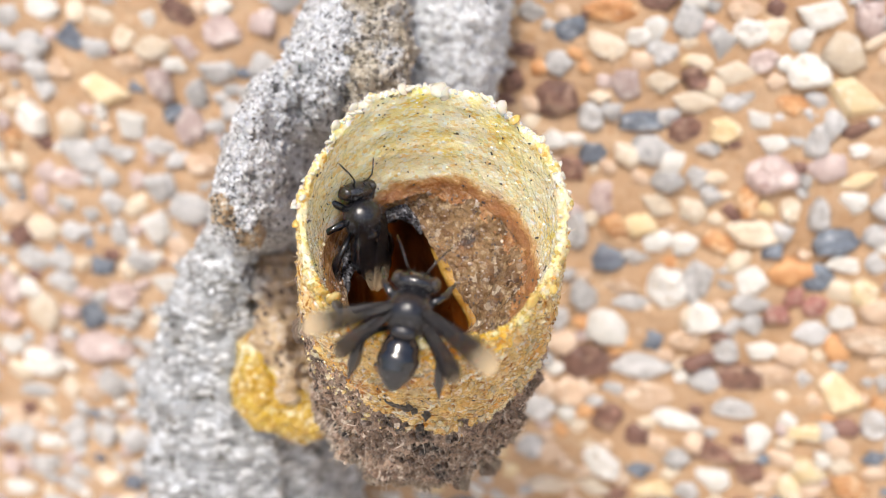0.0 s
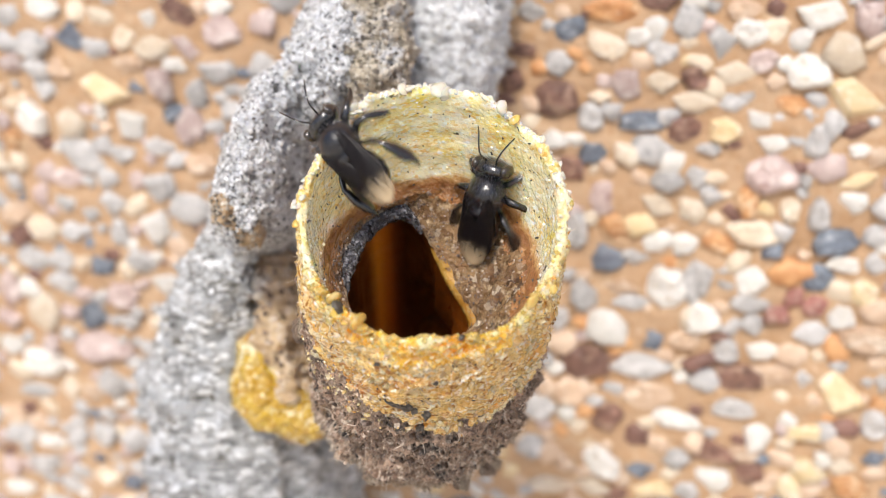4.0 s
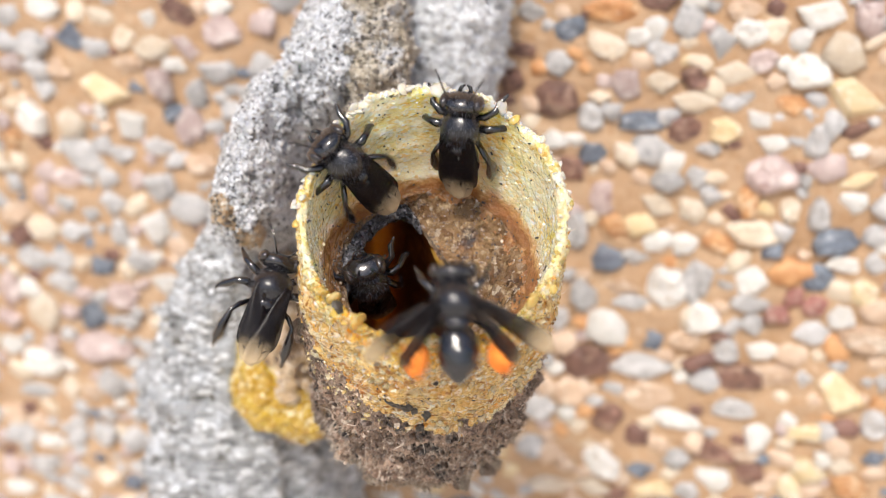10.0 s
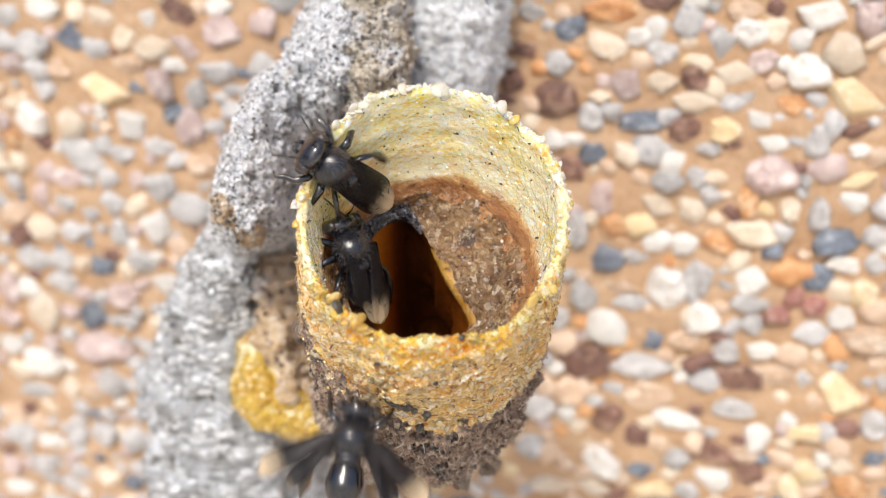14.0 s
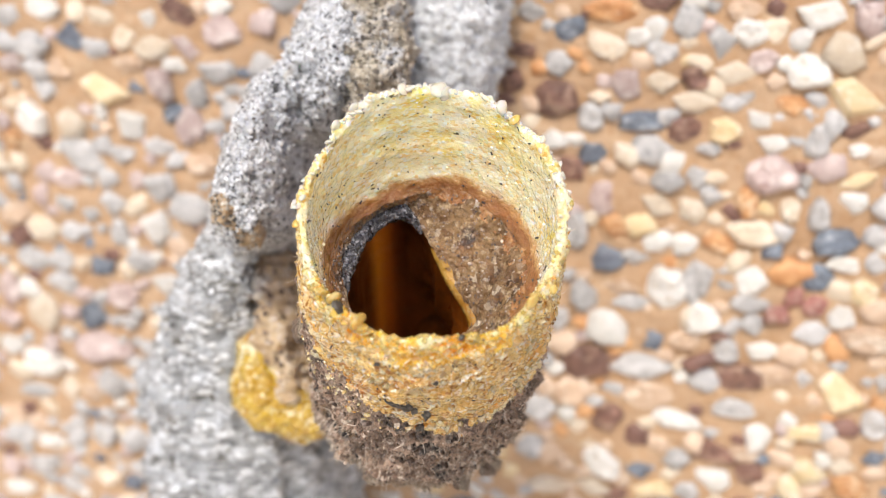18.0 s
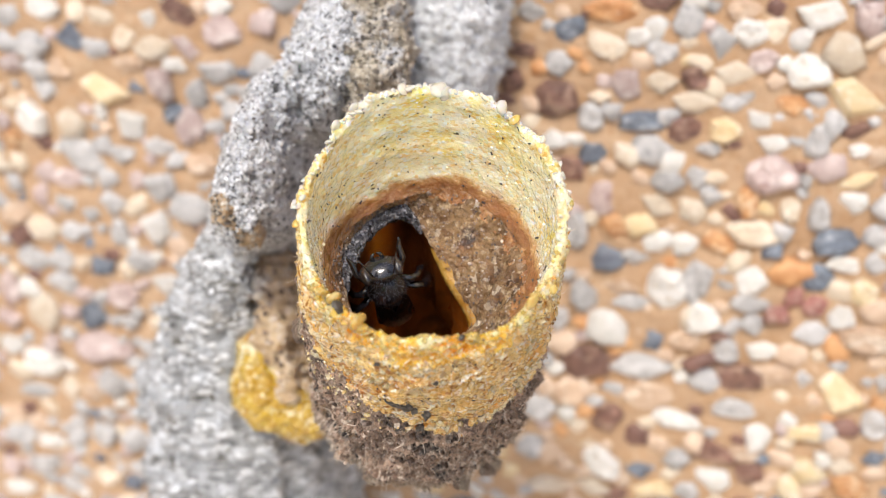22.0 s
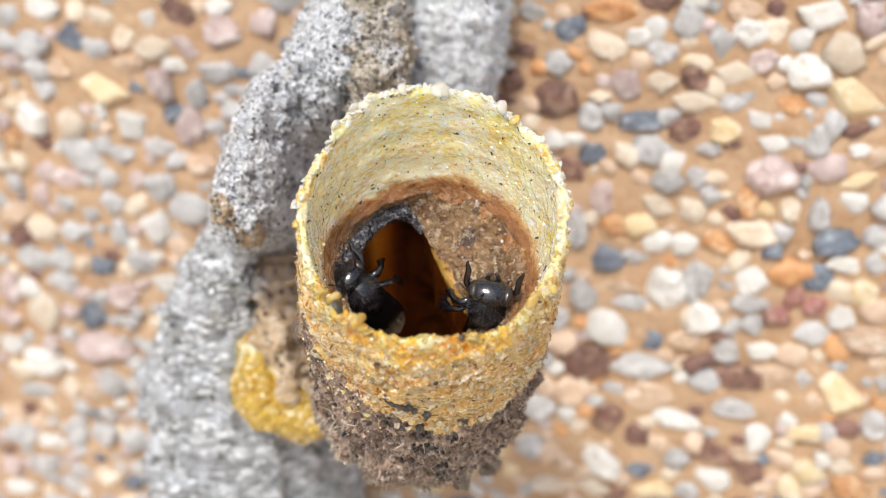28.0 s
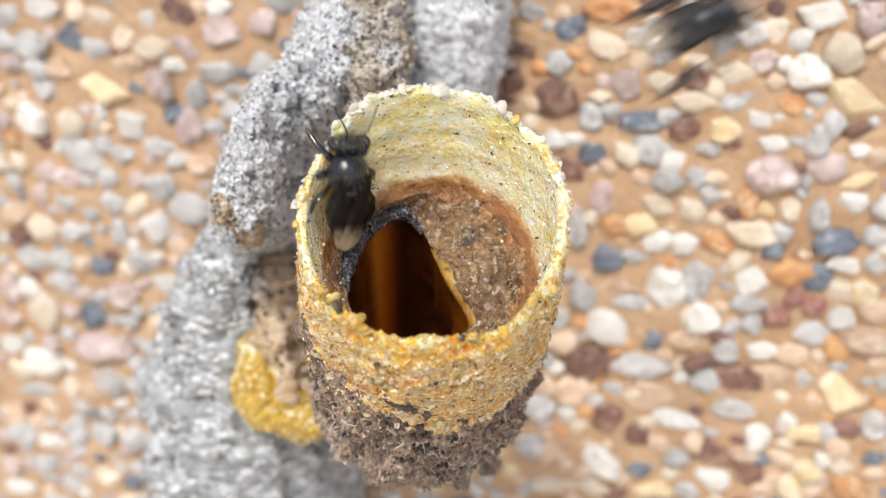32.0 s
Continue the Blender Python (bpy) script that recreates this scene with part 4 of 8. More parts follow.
# ---- what sticks to the tube: beads, flecks, fibres ----
def dress_tube():
    rnd = random.Random(21)
    out_top = 0.73
    places = [on_skin(inner_skin, rnd, 0, 0.75) for _ in range(800)]
    scatter_balls("resin_grain", places, [0.035 + 0.12 * rnd.random() ** 4 for _ in places], 1, RESIN_GRIT, "fine clear resin grains", 0.5)
    places = [on_skin(outer_skin, rnd, out_top, 1) for _ in range(3600)]
    scatter_balls("amber_grain", places, [0.03 + 0.12 * rnd.random() ** 4 for _ in places], 1, AMBER_GRIT, "amber resin grains", 0.5)
    # beads along the lip, each its own part
    shapes = []
    for k in range(6):
        v, f = ball(2)
        v = v * np.array([1 + 0.4 * rnd.random(), 1 + 0.2 * rnd.random(), 0.75]) + np.random.RandomState(k).normal(0, 0.09, v.shape)
        shapes.append(mesh_from("bead", [tuple(q) for q in v], f, BEAD if k < 4 else AMBER_BEAD))
    for k in range(300):
        a = rnd.uniform(0, 2 * math.pi) if k < 170 else rnd.uniform(3.4, 6.0)
        ring = rnd.choice([outer_skin[-1], outer_skin[-3], lip_skin[1], lip_skin[3], lip_skin[4]])
        p = ring[int(a / (2 * math.pi) * SEG) % SEG]
        back = max(0.0, math.sin(a))
        bead = child("bead", rnd.choice(shapes[4:] if rnd.random() < 0.35 - 1.3 * math.sin(a) else shapes[:4]), tube)
        s = (0.1 + 0.17 * rnd.random() ** 2) * (0.85 + 0.35 * back) * MM
        p = p - Vector((0, 0, 0.45 * s))
        bead.matrix_basis = Matrix.LocRotScale(p, Euler((rnd.uniform(-0.7, 0.7), rnd.uniform(-0.7, 0.7), rnd.random() * 6)), Vector((s * rnd.uniform(0.9, 1.5), s, s * rnd.uniform(0.75, 1.0))))
    for a, s, which in ((88, 0.5, 0), (84, 0.42, 1), (57, 0.4, 2), (50, 0.36, 4), (318, 0.42, 4), (238, 0.45, 4), (224, 0.42, 5), (218, 0.3, 4), (104, 0.34, 1), (128, 0.32, 3), (139, 0.32, 1)):
        p = lip_skin[2][int(a / 360 * SEG)]
        bead = child("bead", shapes[which], tube, "large glossy resin bead")
        bead.matrix_basis = Matrix.LocRotScale(p, Euler((a, a * 2.0, 0)), Vector((s, s * 1.2, s * 0.8)) * MM)
    # dark flecks of bark and soil pressed into the resin
    verts, faces = [], []
    for k in range(560):
        skin = inner_skin if rnd.random() < 0.36 else outer_skin
        p = on_skin(skin, rnd, 0 if skin is inner_skin else 0.5, 0.95 if skin is inner_skin else 1)
        m = Euler((rnd.random() * 6, rnd.random() * 6, rnd.random() * 6)).to_matrix()
        w, l, h = 0.03 + 0.05 * rnd.random(), 0.04 + 0.2 * rnd.random() ** 3, 0.035
        o = len(verts)
        verts += [(p + m @ Vector((x * w, y * l * (1 - 0.4 * (x > 0)), z * h))) * MM for x in (-1, 1) for y in (-1, 1) for z in (-1, 1)]
        faces += [tuple(o + i for i in q) for q in ((0, 1, 3, 2), (4, 6, 7, 5), (0, 4, 5, 1), (2, 3, 7, 6), (0, 2, 6, 4), (1, 5, 7, 3))]
    child("bark_fleck", mesh_from("bark_fleck", verts, faces, FLECK, False), tube, "black flecks of bark", "stuff")
    # the three large dark chips
    for a, row, s in ((227, 1, (0.42, 0.62, 0.3)), (222, 0, (0.2, 0.45, 0.2)), (283, 1, (0.3, 0.2, 0.2))):
        v, f = ball(1)
        chip = child("chip", mesh_from("chip", [tuple(q) for q in v], f, FLECK, False), tube, "black chip stuck to the lip")
        p = lip_skin[row][int(a / 360 * SEG)]
        chip.matrix_basis = Matrix.LocRotScale(p, Euler((0.4, a, 0.8)), Vector(s) * MM)
    # small dark chips; the large black ones stand in for a shaded pit
    for a, z, s in ((-1.80, -6.4, (0.7, 0.4, 0.42)), (-1.73, -6.6, (0.55, 0.34, 0.36)), (-1.66, -7.0, (0.36, 0.24, 0.3)), (-1.56, -7.5, (0.36, 0.26, 0.3)), (-1.6, -9.4, (0.3, 0.24, 0.3)), (-1.52, -3.6, (0.2, 0.16, 0.24)), (-1.95, -2.4, (0.26, 0.16, 0.2))):
        v, f = ball(2)
        v = [tuple(q * (1 + 0.7 * rough(q + a * 7 + z, 0.6, 3))) for q in v]
        chip = child("chip", mesh_from("chip", v, f, FLECK, False), tube, "dark lump in the tube's side, for pits and chips")
        chip.matrix_basis = Matrix.LocRotScale(tube_point(a, z, 8.65) * MM, Euler((a, 0.4, z)), Vector(s) * MM)
    # pale crystals set in the tube's side
    facets = []
    for k in range(4):
        v, f = ball(1)
        v = v * np.array([1 + 0.4 * rnd.random(), 1 + 0.2 * rnd.random(), 0.8]) + np.random.RandomState(40 + k).normal(0, 0.2, v.shape)
        facets.append(mesh_from("crystal", [tuple(q) for q in v], f, CRYSTAL, False))
    for k in range(130):
        a, z = rnd.uniform(-2.75, -0.35), rnd.uniform(-10.2, -1.6)
        crystal = child("crystal", facets[k % 4], tube)
        s = (0.1 + 0.22 * rnd.random() ** 3) * MM
        crystal.matrix_basis = Matrix.LocRotScale(tube_point(a, z, 8.62 + 0.1 * rnd.random()) * MM, Euler((rnd.random() * 6, rnd.random() * 6, 0)), Vector((s * rnd.uniform(0.9, 1.6), s, s)))
    for a, z, s in ((-1.93, -4.2, 0.36), (-2.0, -4.6, 0.28), (-1.88, -4.7, 0.3), (-2.55, -6.4, 0.34), (-2.5, -6.0, 0.26), (-1.45, -8.9, 0.26)):
        crystal = child("crystal", facets[1], tube, "large pale crystal")
        crystal.matrix_basis = Matrix.LocRotScale(tube_point(a, z, 8.65) * MM, Euler((a, z, 0)), Vector((s * 1.2, s * 0.8, s)) * MM)
    # fibres on the crust and grit on it
    verts, faces = [], []
    for k in range(5600):
        p = on_skin(outer_skin, rnd, 0.05, 0.71 if rnd.random() < 0.85 else 0.95) if k < 4600 else on_skin(outer_skin, rnd, 0.22, 0.42)
        n = Vector((p.x, p.y, rnd.uniform(-2, 2))).normalized()
        side = Vector((rnd.uniform(-1, 1), rnd.uniform(-1, 1), rnd.uniform(-1, 1)))
        way = (n * rnd.uniform(0.2, 0.9) + side).normalized() * rnd.uniform(0.15, 0.85)
        bend = Vector((rnd.uniform(-1, 1), rnd.uniform(-1, 1), rnd.uniform(-1, 1))) * 0.12
        wide = way.cross(n).normalized() * rnd.uniform(0.014, 0.034)
        up = wide.cross(way).normalized() * wide.length
        o = len(verts)
        for q, thin in ((p, 1), (p + way * 0.5 + bend, 0.9), (p + way, 0.35)):
            verts += [(q + wide * thin) * MM, (q - wide * thin * 0.6 + up * thin) * MM, (q - wide * thin * 0.6 - up * thin) * MM]
        for i in (0, 3):
            faces += [(o + i + a, o + i + (a + 1) % 3, o + i + 3 + (a + 1) % 3, o + i + 3 + a) for a in range(3)]
    child("fibre", mesh_from("fibre", verts, faces, FIBRE), tube, "fine pale plant fibres", "stuff")
    for a, z, r, s in ((-0.85, -20.9, 8.0, 0.9), (-0.75, -21.8, 7.9, 0.6), (-1.15, -21.6, 7.6, 0.8), (-2.9, -7.6, 8.9, 0.75), (-2.95, -9.0, 8.8, 0.8), (-2.1, -21.2, 7.6, 0.8), (-0.25, -14.5, 8.4, 0.6)):
        v, f = ball(3)
        v = [tuple(q * (1 + 0.5 * rough(q + a * 9 + z, 0.8, 3))) for q in v]
        clod = child("clod", mesh_from("clod", v, f, TUBE_CRUST), tube, "crumb of brown crust")
        clod.matrix_basis = Matrix.LocRotScale(tube_point(a, z, r) * MM, Euler((a, z, r)), Vector((s, s * 0.8, s * 0.9)) * MM)
    places = [on_skin(outer_skin, rnd, 0.02, 0.73) for _ in range(4200)]
    scatter_balls("crust_grit", places, [0.04 + 0.15 * rnd.random() ** 3 for _ in places], 1, BROWN_GRIT, "brown grit", seed=9)


dress_tube()


# ---- the bees ----
SIZE = 1.12 * MM  # the bees are about 7 mm long
CUTICLE = material("black_cuticle", (0.003, 0.003, 0.004), (0.008, 0.008, 0.011), 900, 0.12, 0.2, 3500, 0.00006, fine=(0.018, 0.018, 0.024), gloss=0.5, coat=0.8)
FUZZ = material("dusty_black", (0.004, 0.004, 0.006), (0.011, 0.011, 0.015), 1500, 0.22, 0.45, 5000, 0.00006, fine=(0.025, 0.025, 0.033), gloss=0.4, coat=0.5)
EYE_GLOSS = material("eye", (0.012, 0.01, 0.01), (0.03, 0.022, 0.02), 900, 0.2, 0.4, 9000, 0.00005, coat=0.6)
POLLEN = material("orange_pollen", (0.92, 0.2, 0.015), (0.98, 0.32, 0.04), 1200, 0.75, 0.9, 4000, 0.0002, fine=(1.0, 0.45, 0.1))


def wing_material():
    """A smoky membrane that pales to cream towards its tip."""
    m = bpy.data.materials.new("smoky_wing")
    m.use_nodes = True
    nodes, links = m.node_tree.nodes, m.node_tree.links
    bsdf = nodes["Principled BSDF"]
    at = nodes.new("ShaderNodeSeparateXYZ")
    links.new(nodes.new("ShaderNodeTexCoord").outputs["Object"], at.inputs[0])
    grain = nodes.new("ShaderNodeTexNoise")
    grain.inputs["Scale"].default_value = 900
    wob = nodes.new("ShaderNodeMath")
    wob.operation = "MULTIPLY_ADD"
    wob.inputs[1].default_value = 0.0012
    links.new(grain.outputs["Fac"], wob.inputs[0])
    links.new(at.outputs["X"], wob.inputs[2])
    ramp = nodes.new("ShaderNodeMapRange")
    ramp.inputs["From Min"].default_value, ramp.inputs["From Max"].default_value = -0.0029, -0.0046
    links.new(wob.outputs[0], ramp.inputs["Value"])
    tint = nodes.new("ShaderNodeMix")
    tint.data_type = "RGBA"
    tint.inputs[6].default_value, tint.inputs[7].default_value = (0.008, 0.006, 0.007, 1), (0.64, 0.5, 0.32, 1)
    links.new(ramp.outputs[0], tint.inputs["Factor"])
    links.new(tint.outputs[2], bsdf.inputs["Base Color"])
    bsdf.inputs["Roughness"].default_value = 0.4
    bsdf.inputs["Specular IOR Level"].default_value = 0.25
    clear = nodes.new("ShaderNodeMapRange")
    clear.inputs["To Min"].default_value, clear.inputs["To Max"].default_value = 0.72, 0.5
    links.new(ramp.outputs[0], clear.inputs["Value"])
    links.new(clear.outputs[0], bsdf.inputs["Alpha"])
    return m


WING = wing_material()


def blob(cx, cy, cz, sx, sy, sz, level=3, grain=0.02, shape=None):
    """A rounded body part in millimetres."""
    bm = bmesh.new()
    bmesh.ops.create_icosphere(bm, subdivisions=level, radius=1.0)
    for v in bm.verts:
        c = v.co.copy()
        if shape:
            c = shape(c)
        c *= 1 + grain * noise.noise(v.co * 5 + Vector((cx, cy, cz)))
        v.co = Vector((cx + c.x * sx, cy + c.y * sy, cz + c.z * sz)) * SIZE
    return bm


def rod(points, radii, segs=8, flat=1.0):
    """A jointed limb along points, with a radius at each."""
    bm = bmesh.new()
    rings = []
    for i, p in enumerate(points):
        p = Vector(p)
        d = (Vector(points[min(i + 1, len(points) - 1)]) - Vector(points[max(i - 1, 0)])).normalized()
        side = d.cross(Vector((0.13, 0.21, 1))).normalized()
        up = side.cross(d)
        rings.append([bm.verts.new((p + side * math.cos(2 * math.pi * k / segs) * radii[i] * flat + up * math.sin(2 * math.pi * k / segs) * radii[i]) * SIZE) for k in range(segs)])
    for a, b in zip(rings, rings[1:]):
        for k in range(segs):
            bm.faces.new((a[k], a[(k + 1) % segs], b[(k + 1) % segs], b[k]))
    bm.faces.new(rings[0][::-1])
    bm.faces.new(rings[-1])
    return bm


def wing_shape(length, width):
    """A thin curved blade trailing along -x from its root."""
    bm = bmesh.new()
    n = 14
    top, low = [], []
    for i in range(n + 1):
        t = i / n
        w = width * (0.3 + 0.7 * min(1.0, 1.5 * t) ** 0.8)
        w *= 1.0 if t < 0.8 else math.sqrt(max(0.03, 1 - ((t - 0.8) / 0.2) ** 2))
        x = -length * t
        row_t, row_l = [], []
        for j in range(5):
            y = w * (j / 4 - 0.35)
            z = 0.12 * math.sin(math.pi * t) + 0.05 * math.sin(j * 1.7 + t * 9)
            row_t.append(bm.verts.new(Vector((x, y, z + 0.012)) * SIZE))
            row_l.append(bm.verts.new(Vector((x, y, z - 0.012)) * SIZE))
        top.append(row_t)
        low.append(row_l)
    for i in range(n):
        for j in range(4):
            bm.faces.new((top[i][j], top[i + 1][j], top[i + 1][j + 1], top[i][j + 1]))
            bm.faces.new((low[i][j], low[i][j + 1], low[i + 1][j + 1], low[i + 1][j]))
    rim = [[r[0] for r in top] + top[-1][1:] + [r[4] for r in top[::-1]][1:], [r[0] for r in low] + low[-1][1:] + [r[4] for r in low[::-1]][1:]]
    for k in range(len(rim[0])):
        k2 = (k + 1) % len(rim[0])
        if rim[0][k] is not rim[0][k2]:
            bm.faces.new((rim[0][k2], rim[0][k], rim[1][k], rim[1][k2]))
    bmesh.ops.recalc_face_normals(bm, faces=bm.faces)
    return bm


FOLDED = {"fore_l": pose(0.8 * SIZE, 0.75 * SIZE, 1.1 * SIZE, -7, -7, 11), "fore_r": pose(0.8 * SIZE, -0.75 * SIZE, 1.22 * SIZE, 7, -8, -11),
          "hind_l": pose(0.4 * SIZE, 0.8 * SIZE, 0.92 * SIZE, -8, -5, 6), "hind_r": pose(0.4 * SIZE, -0.8 * SIZE, 0.98 * SIZE, 8, -5, -6)}


HAIR = material("grey_hair", (0.02, 0.02, 0.025), (0.13, 0.13, 0.145), 2500, 0.4, 0)


def fuzz(bee, cx, cz, size, count, seed):
    """Short hairs over one of the bee's body parts."""
    rnd = random.Random(seed)
    verts, faces = [], []
    for _ in range(count):
        n = Vector((rnd.gauss(0, 1), rnd.gauss(0, 1), rnd.gauss(0, 1))).normalized()
        if n.z < -0.4:
            continue
        p = Vector((cx + n.x * size[0], n.y * size[1], cz + n.z * size[2])) * SIZE
        tip = p + (n + Vector((-0.7, rnd.uniform(-0.3, 0.3), 0))).normalized() * rnd.uniform(0.1, 0.34) * SIZE
        w = n.cross(Vector((rnd.random(), rnd.random(), 1))).normalized() * 0.008 * SIZE
        u = w.cross(n).normalized() * 0.008 * SIZE
        o = len(verts)
        verts += [p + w, p - w * 0.5 + u, p - w * 0.5 - u, tip]
        faces += [(o, o + 1, o + 3), (o + 1, o + 2, o + 3), (o + 2, o, o + 3)]
    child("hair", mesh_from("hair", verts, faces, HAIR), bee, "short grey hairs", "stuff")


def make_bee(laden):
    bee = empty("laden_bee" if laden else "bee")
    tagged(bee, "small black bee carrying bright orange pollen on its legs" if laden else "small glossy black stingless bee with smoky cream-tipped wings", "bee", "bees at the entrance")

    def tail(c):
        k = 1 - 0.35 * max(0, -c.x) ** 2
        ring = 1 - 0.07 * abs(math.sin(c.x * 6.5)) ** 6
        return Vector((c.x, c.y * k * ring, c.z * k * ring))

    def hump(c):
        return Vector((c.x * (1 - 0.12 * max(0, c.z)), c.y, c.z * (1 + 0.12 * (1 - c.x * c.x))))

    part("thorax", blob(0.75, 0, 0.25, 1.28, 1.2, 1.05, 3, 0.05, hump), FUZZ, bee, "dusty black thorax")
    fuzz(bee, 0.75, 0.25, (1.28, 1.2, 1.13), 1500, 11)
    fuzz(bee, 2.35, -0.05, (0.6, 1.24, 0.97), 600, 12)
    fuzz(bee, -2.3, 0.0, (1.15, 0.98, 0.8), 320, 13)
    part("scutellum", blob(-0.35, 0, 0.75, 0.45, 0.75, 0.4, 2, 0.04), FUZZ, bee)
    abdomen = part("abdomen", blob(-1.75, 0, 0.0, 1.65, 1.12, 0.92, 4, 0.015, tail), CUTICLE, bee, "shiny banded black abdomen")
    part("petiole", blob(-0.45, 0, 0.0, 0.4, 0.45, 0.42, 2), CUTICLE, bee)
    head = part("head", blob(2.35, 0, -0.05, 0.58, 1.22, 0.95, 3, 0.03), CUTICLE, bee)
    for s in (1, -1):
        part("eye", blob(2.45, 0.98 * s, 0.08, 0.42, 0.34, 0.66, 3, 0.01), EYE_GLOSS, head, "dark glossy compound eye")
        part("antenna", rod([(2.75, 0.3 * s, 0.25), (3.0, 0.55 * s, 0.75), (3.25, 0.7 * s, 0.95), (3.7, 0.95 * s, 0.9), (4.2, 1.25 * s, 0.7), (4.55, 1.5 * s, 0.55)],
                            [0.07, 0.05, 0.05, 0.052, 0.052, 0.035]), CUTICLE, head)
        part("mandible", rod([(2.7, 0.35 * s, -0.65), (2.95, 0.25 * s, -0.85), (3.05, 0.05 * s, -0.9)], [0.14, 0.12, 0.05]), CUTICLE, head)
        part("front_leg", rod([(1.3, 0.6 * s, -0.4), (1.7, 1.25 * s, -0.2), (2.15, 1.7 * s, -0.45), (2.5, 1.75 * s, -1.0), (2.85, 1.95 * s, -1.2), (3.05, 2.0 * s, -1.25)],
                              [0.24, 0.24, 0.2, 0.19, 0.11, 0.06]), CUTICLE, bee)
        part("middle_leg", rod([(0.6, 0.75 * s, -0.45), (0.6, 1.6 * s, 0.0), (0.45, 2.1 * s, -0.3), (0.15, 2.45 * s, -0.95), (-0.1, 2.75 * s, -1.2), (-0.3, 2.85 * s, -1.25)],
                               [0.24, 0.26, 0.2, 0.25, 0.14, 0.06]), CUTICLE, bee)
        hind = part("hind_leg", rod([(-0.1, 0.7 * s, -0.4), (-0.6, 1.6 * s, 0.1), (-1.0, 2.0 * s, 0.05), (-1.7, 2.2 * s, -0.4), (-2.35, 2.3 * s, -0.95), (-2.8, 2.4 * s, -1.15), (-3.2, 2.45 * s, -1.25)],
                                    [0.24, 0.27, 0.22, 0.46, 0.52, 0.24, 0.08], 10, 0.6), CUTICLE, bee, "black hind leg with a broad flat shin")
        if laden:
            part("pollen", blob(-1.95, 2.2 * s, -0.1, 0.95, 0.68, 0.82, 3, 0.28), POLLEN, hind, "lumpy bright orange pollen load")
    for key, (length, width) in {"fore_l": (4.9, 1.35), "fore_r": (4.9, 1.35), "hind_l": (3.6, 1.05), "hind_r": (3.6, 1.05)}.items():
        bm = wing_shape(length, width)
        if key.endswith("r"):
            bmesh.ops.scale(bm, vec=(1, -1, 1), verts=bm.verts)
            bmesh.ops.reverse_faces(bm, faces=bm.faces)
        wing = part("forewing" if key.startswith("fore") else "hindwing", bm, WING, bee, "smoky wing with a cream tip")
        wing.matrix_basis = FOLDED[key]
    return bee


def wings_of(bee):
    return [ob for ob in bee.children if "wing" in ob.name]


def flutter(bee, flights):
    """Wings folded at rest; spread and beating in flight. flights: pairs of start and end in seconds."""
    for wing in wings_of(bee):
        rest = wing.matrix_basis.copy()
        side = 1 if rest.translation.y > 0 else -1
        fore = "fore" in wing.name
        spread = Matrix.Translation(rest.translation) @ pose(0, 0, 0, 10 * side, -4, (-62 if fore else -40) * side)
        rows = [(0.0, spread if flights and flights[0][0] == 0 else rest)]
        for start, end in flights:
            if start > rows[-1][0] + 0.04:
                rows.append((start - 0.034, rest))
            n = int((end - start) * FPS)
            for k in range(n):
                t = start + k / FPS
                up = 52 if k % 2 else -28
                sweep = -54 if fore else -36
                beat = Matrix.Translation(rest.translation) @ pose(0, 0, 0, up * side, -4, sweep * side)
                if t > rows[-1][0] + 0.01:
                    rows.append((t, beat))
            rows.append((end + 0.034, rest))
        if rows[-1][0] < 31.9:
            rows.append((32.0, rest))
        walk(wing, rows)


HIPS = {"front": (1.3, 0.6, -0.4, 0.0), "middle": (0.6, 0.75, -0.45, 0.5), "hind_l": (-0.1, 0.7, -0.4, 0.0), "antenn": (2.75, 0.3, 0.25, 0.25)}


def stride(bee, spans):
    """Legs step and feelers wave while the bee is on foot. spans: pairs of start and end in seconds."""
    limbs = [ob for ob in bee.children if "leg" in ob.name]
    for ob in bee.children:
        limbs += [q for q in ob.children if "antenna" in q.name]
    for limb in limbs:
        x, y, z, phase = HIPS[limb.name[:6] if limb.name[:5] != "front" else "front"]
        side = 1 if sum(v.co.y for v in limb.data.vertices) > 0 else -1
        hip = Matrix.Translation(Vector((x, y * side, z)) * SIZE)
        feeler = "antenna" in limb.name
        rows = [(0.0, Matrix())]
        for start, end in spans:
            n = max(2, int((end - start) / 0.1))
            for k in range(n + 1):
                t = start + (end - start) * k / n
                q = 2 * math.pi * (t * (2.1 if feeler else 3.3) + phase + 0.25 * side)
                ease = min(1.0, 6.0 * k / n, 6.0 * (n - k) / n)
                swing = pose(0, 0, 0, 0, -8 * math.sin(q * 1.3) * ease, 12 * math.sin(q) * ease) if feeler else pose(0, 0, 0, 9 * side * max(0.0, math.cos(q)) * ease, 0, 15 * math.sin(q) * ease)
                if t > rows[-1][0] + 0.02:
                    rows.append((t, hip @ swing @ hip.inverted()))
        if rows[-1][0] < 31.9:
            rows.append((32.0, Matrix()))
        if len(rows) > 2:
            walk(limb, rows)


plain_bee = make_bee(False)
laden_bee = make_bee(True)
BEES = [plain_bee] + [copy_thing(plain_bee, Matrix()) for _ in range(6)]
LADEN = [laden_bee] + [copy_thing(laden_bee, Matrix()) for _ in range(10)]


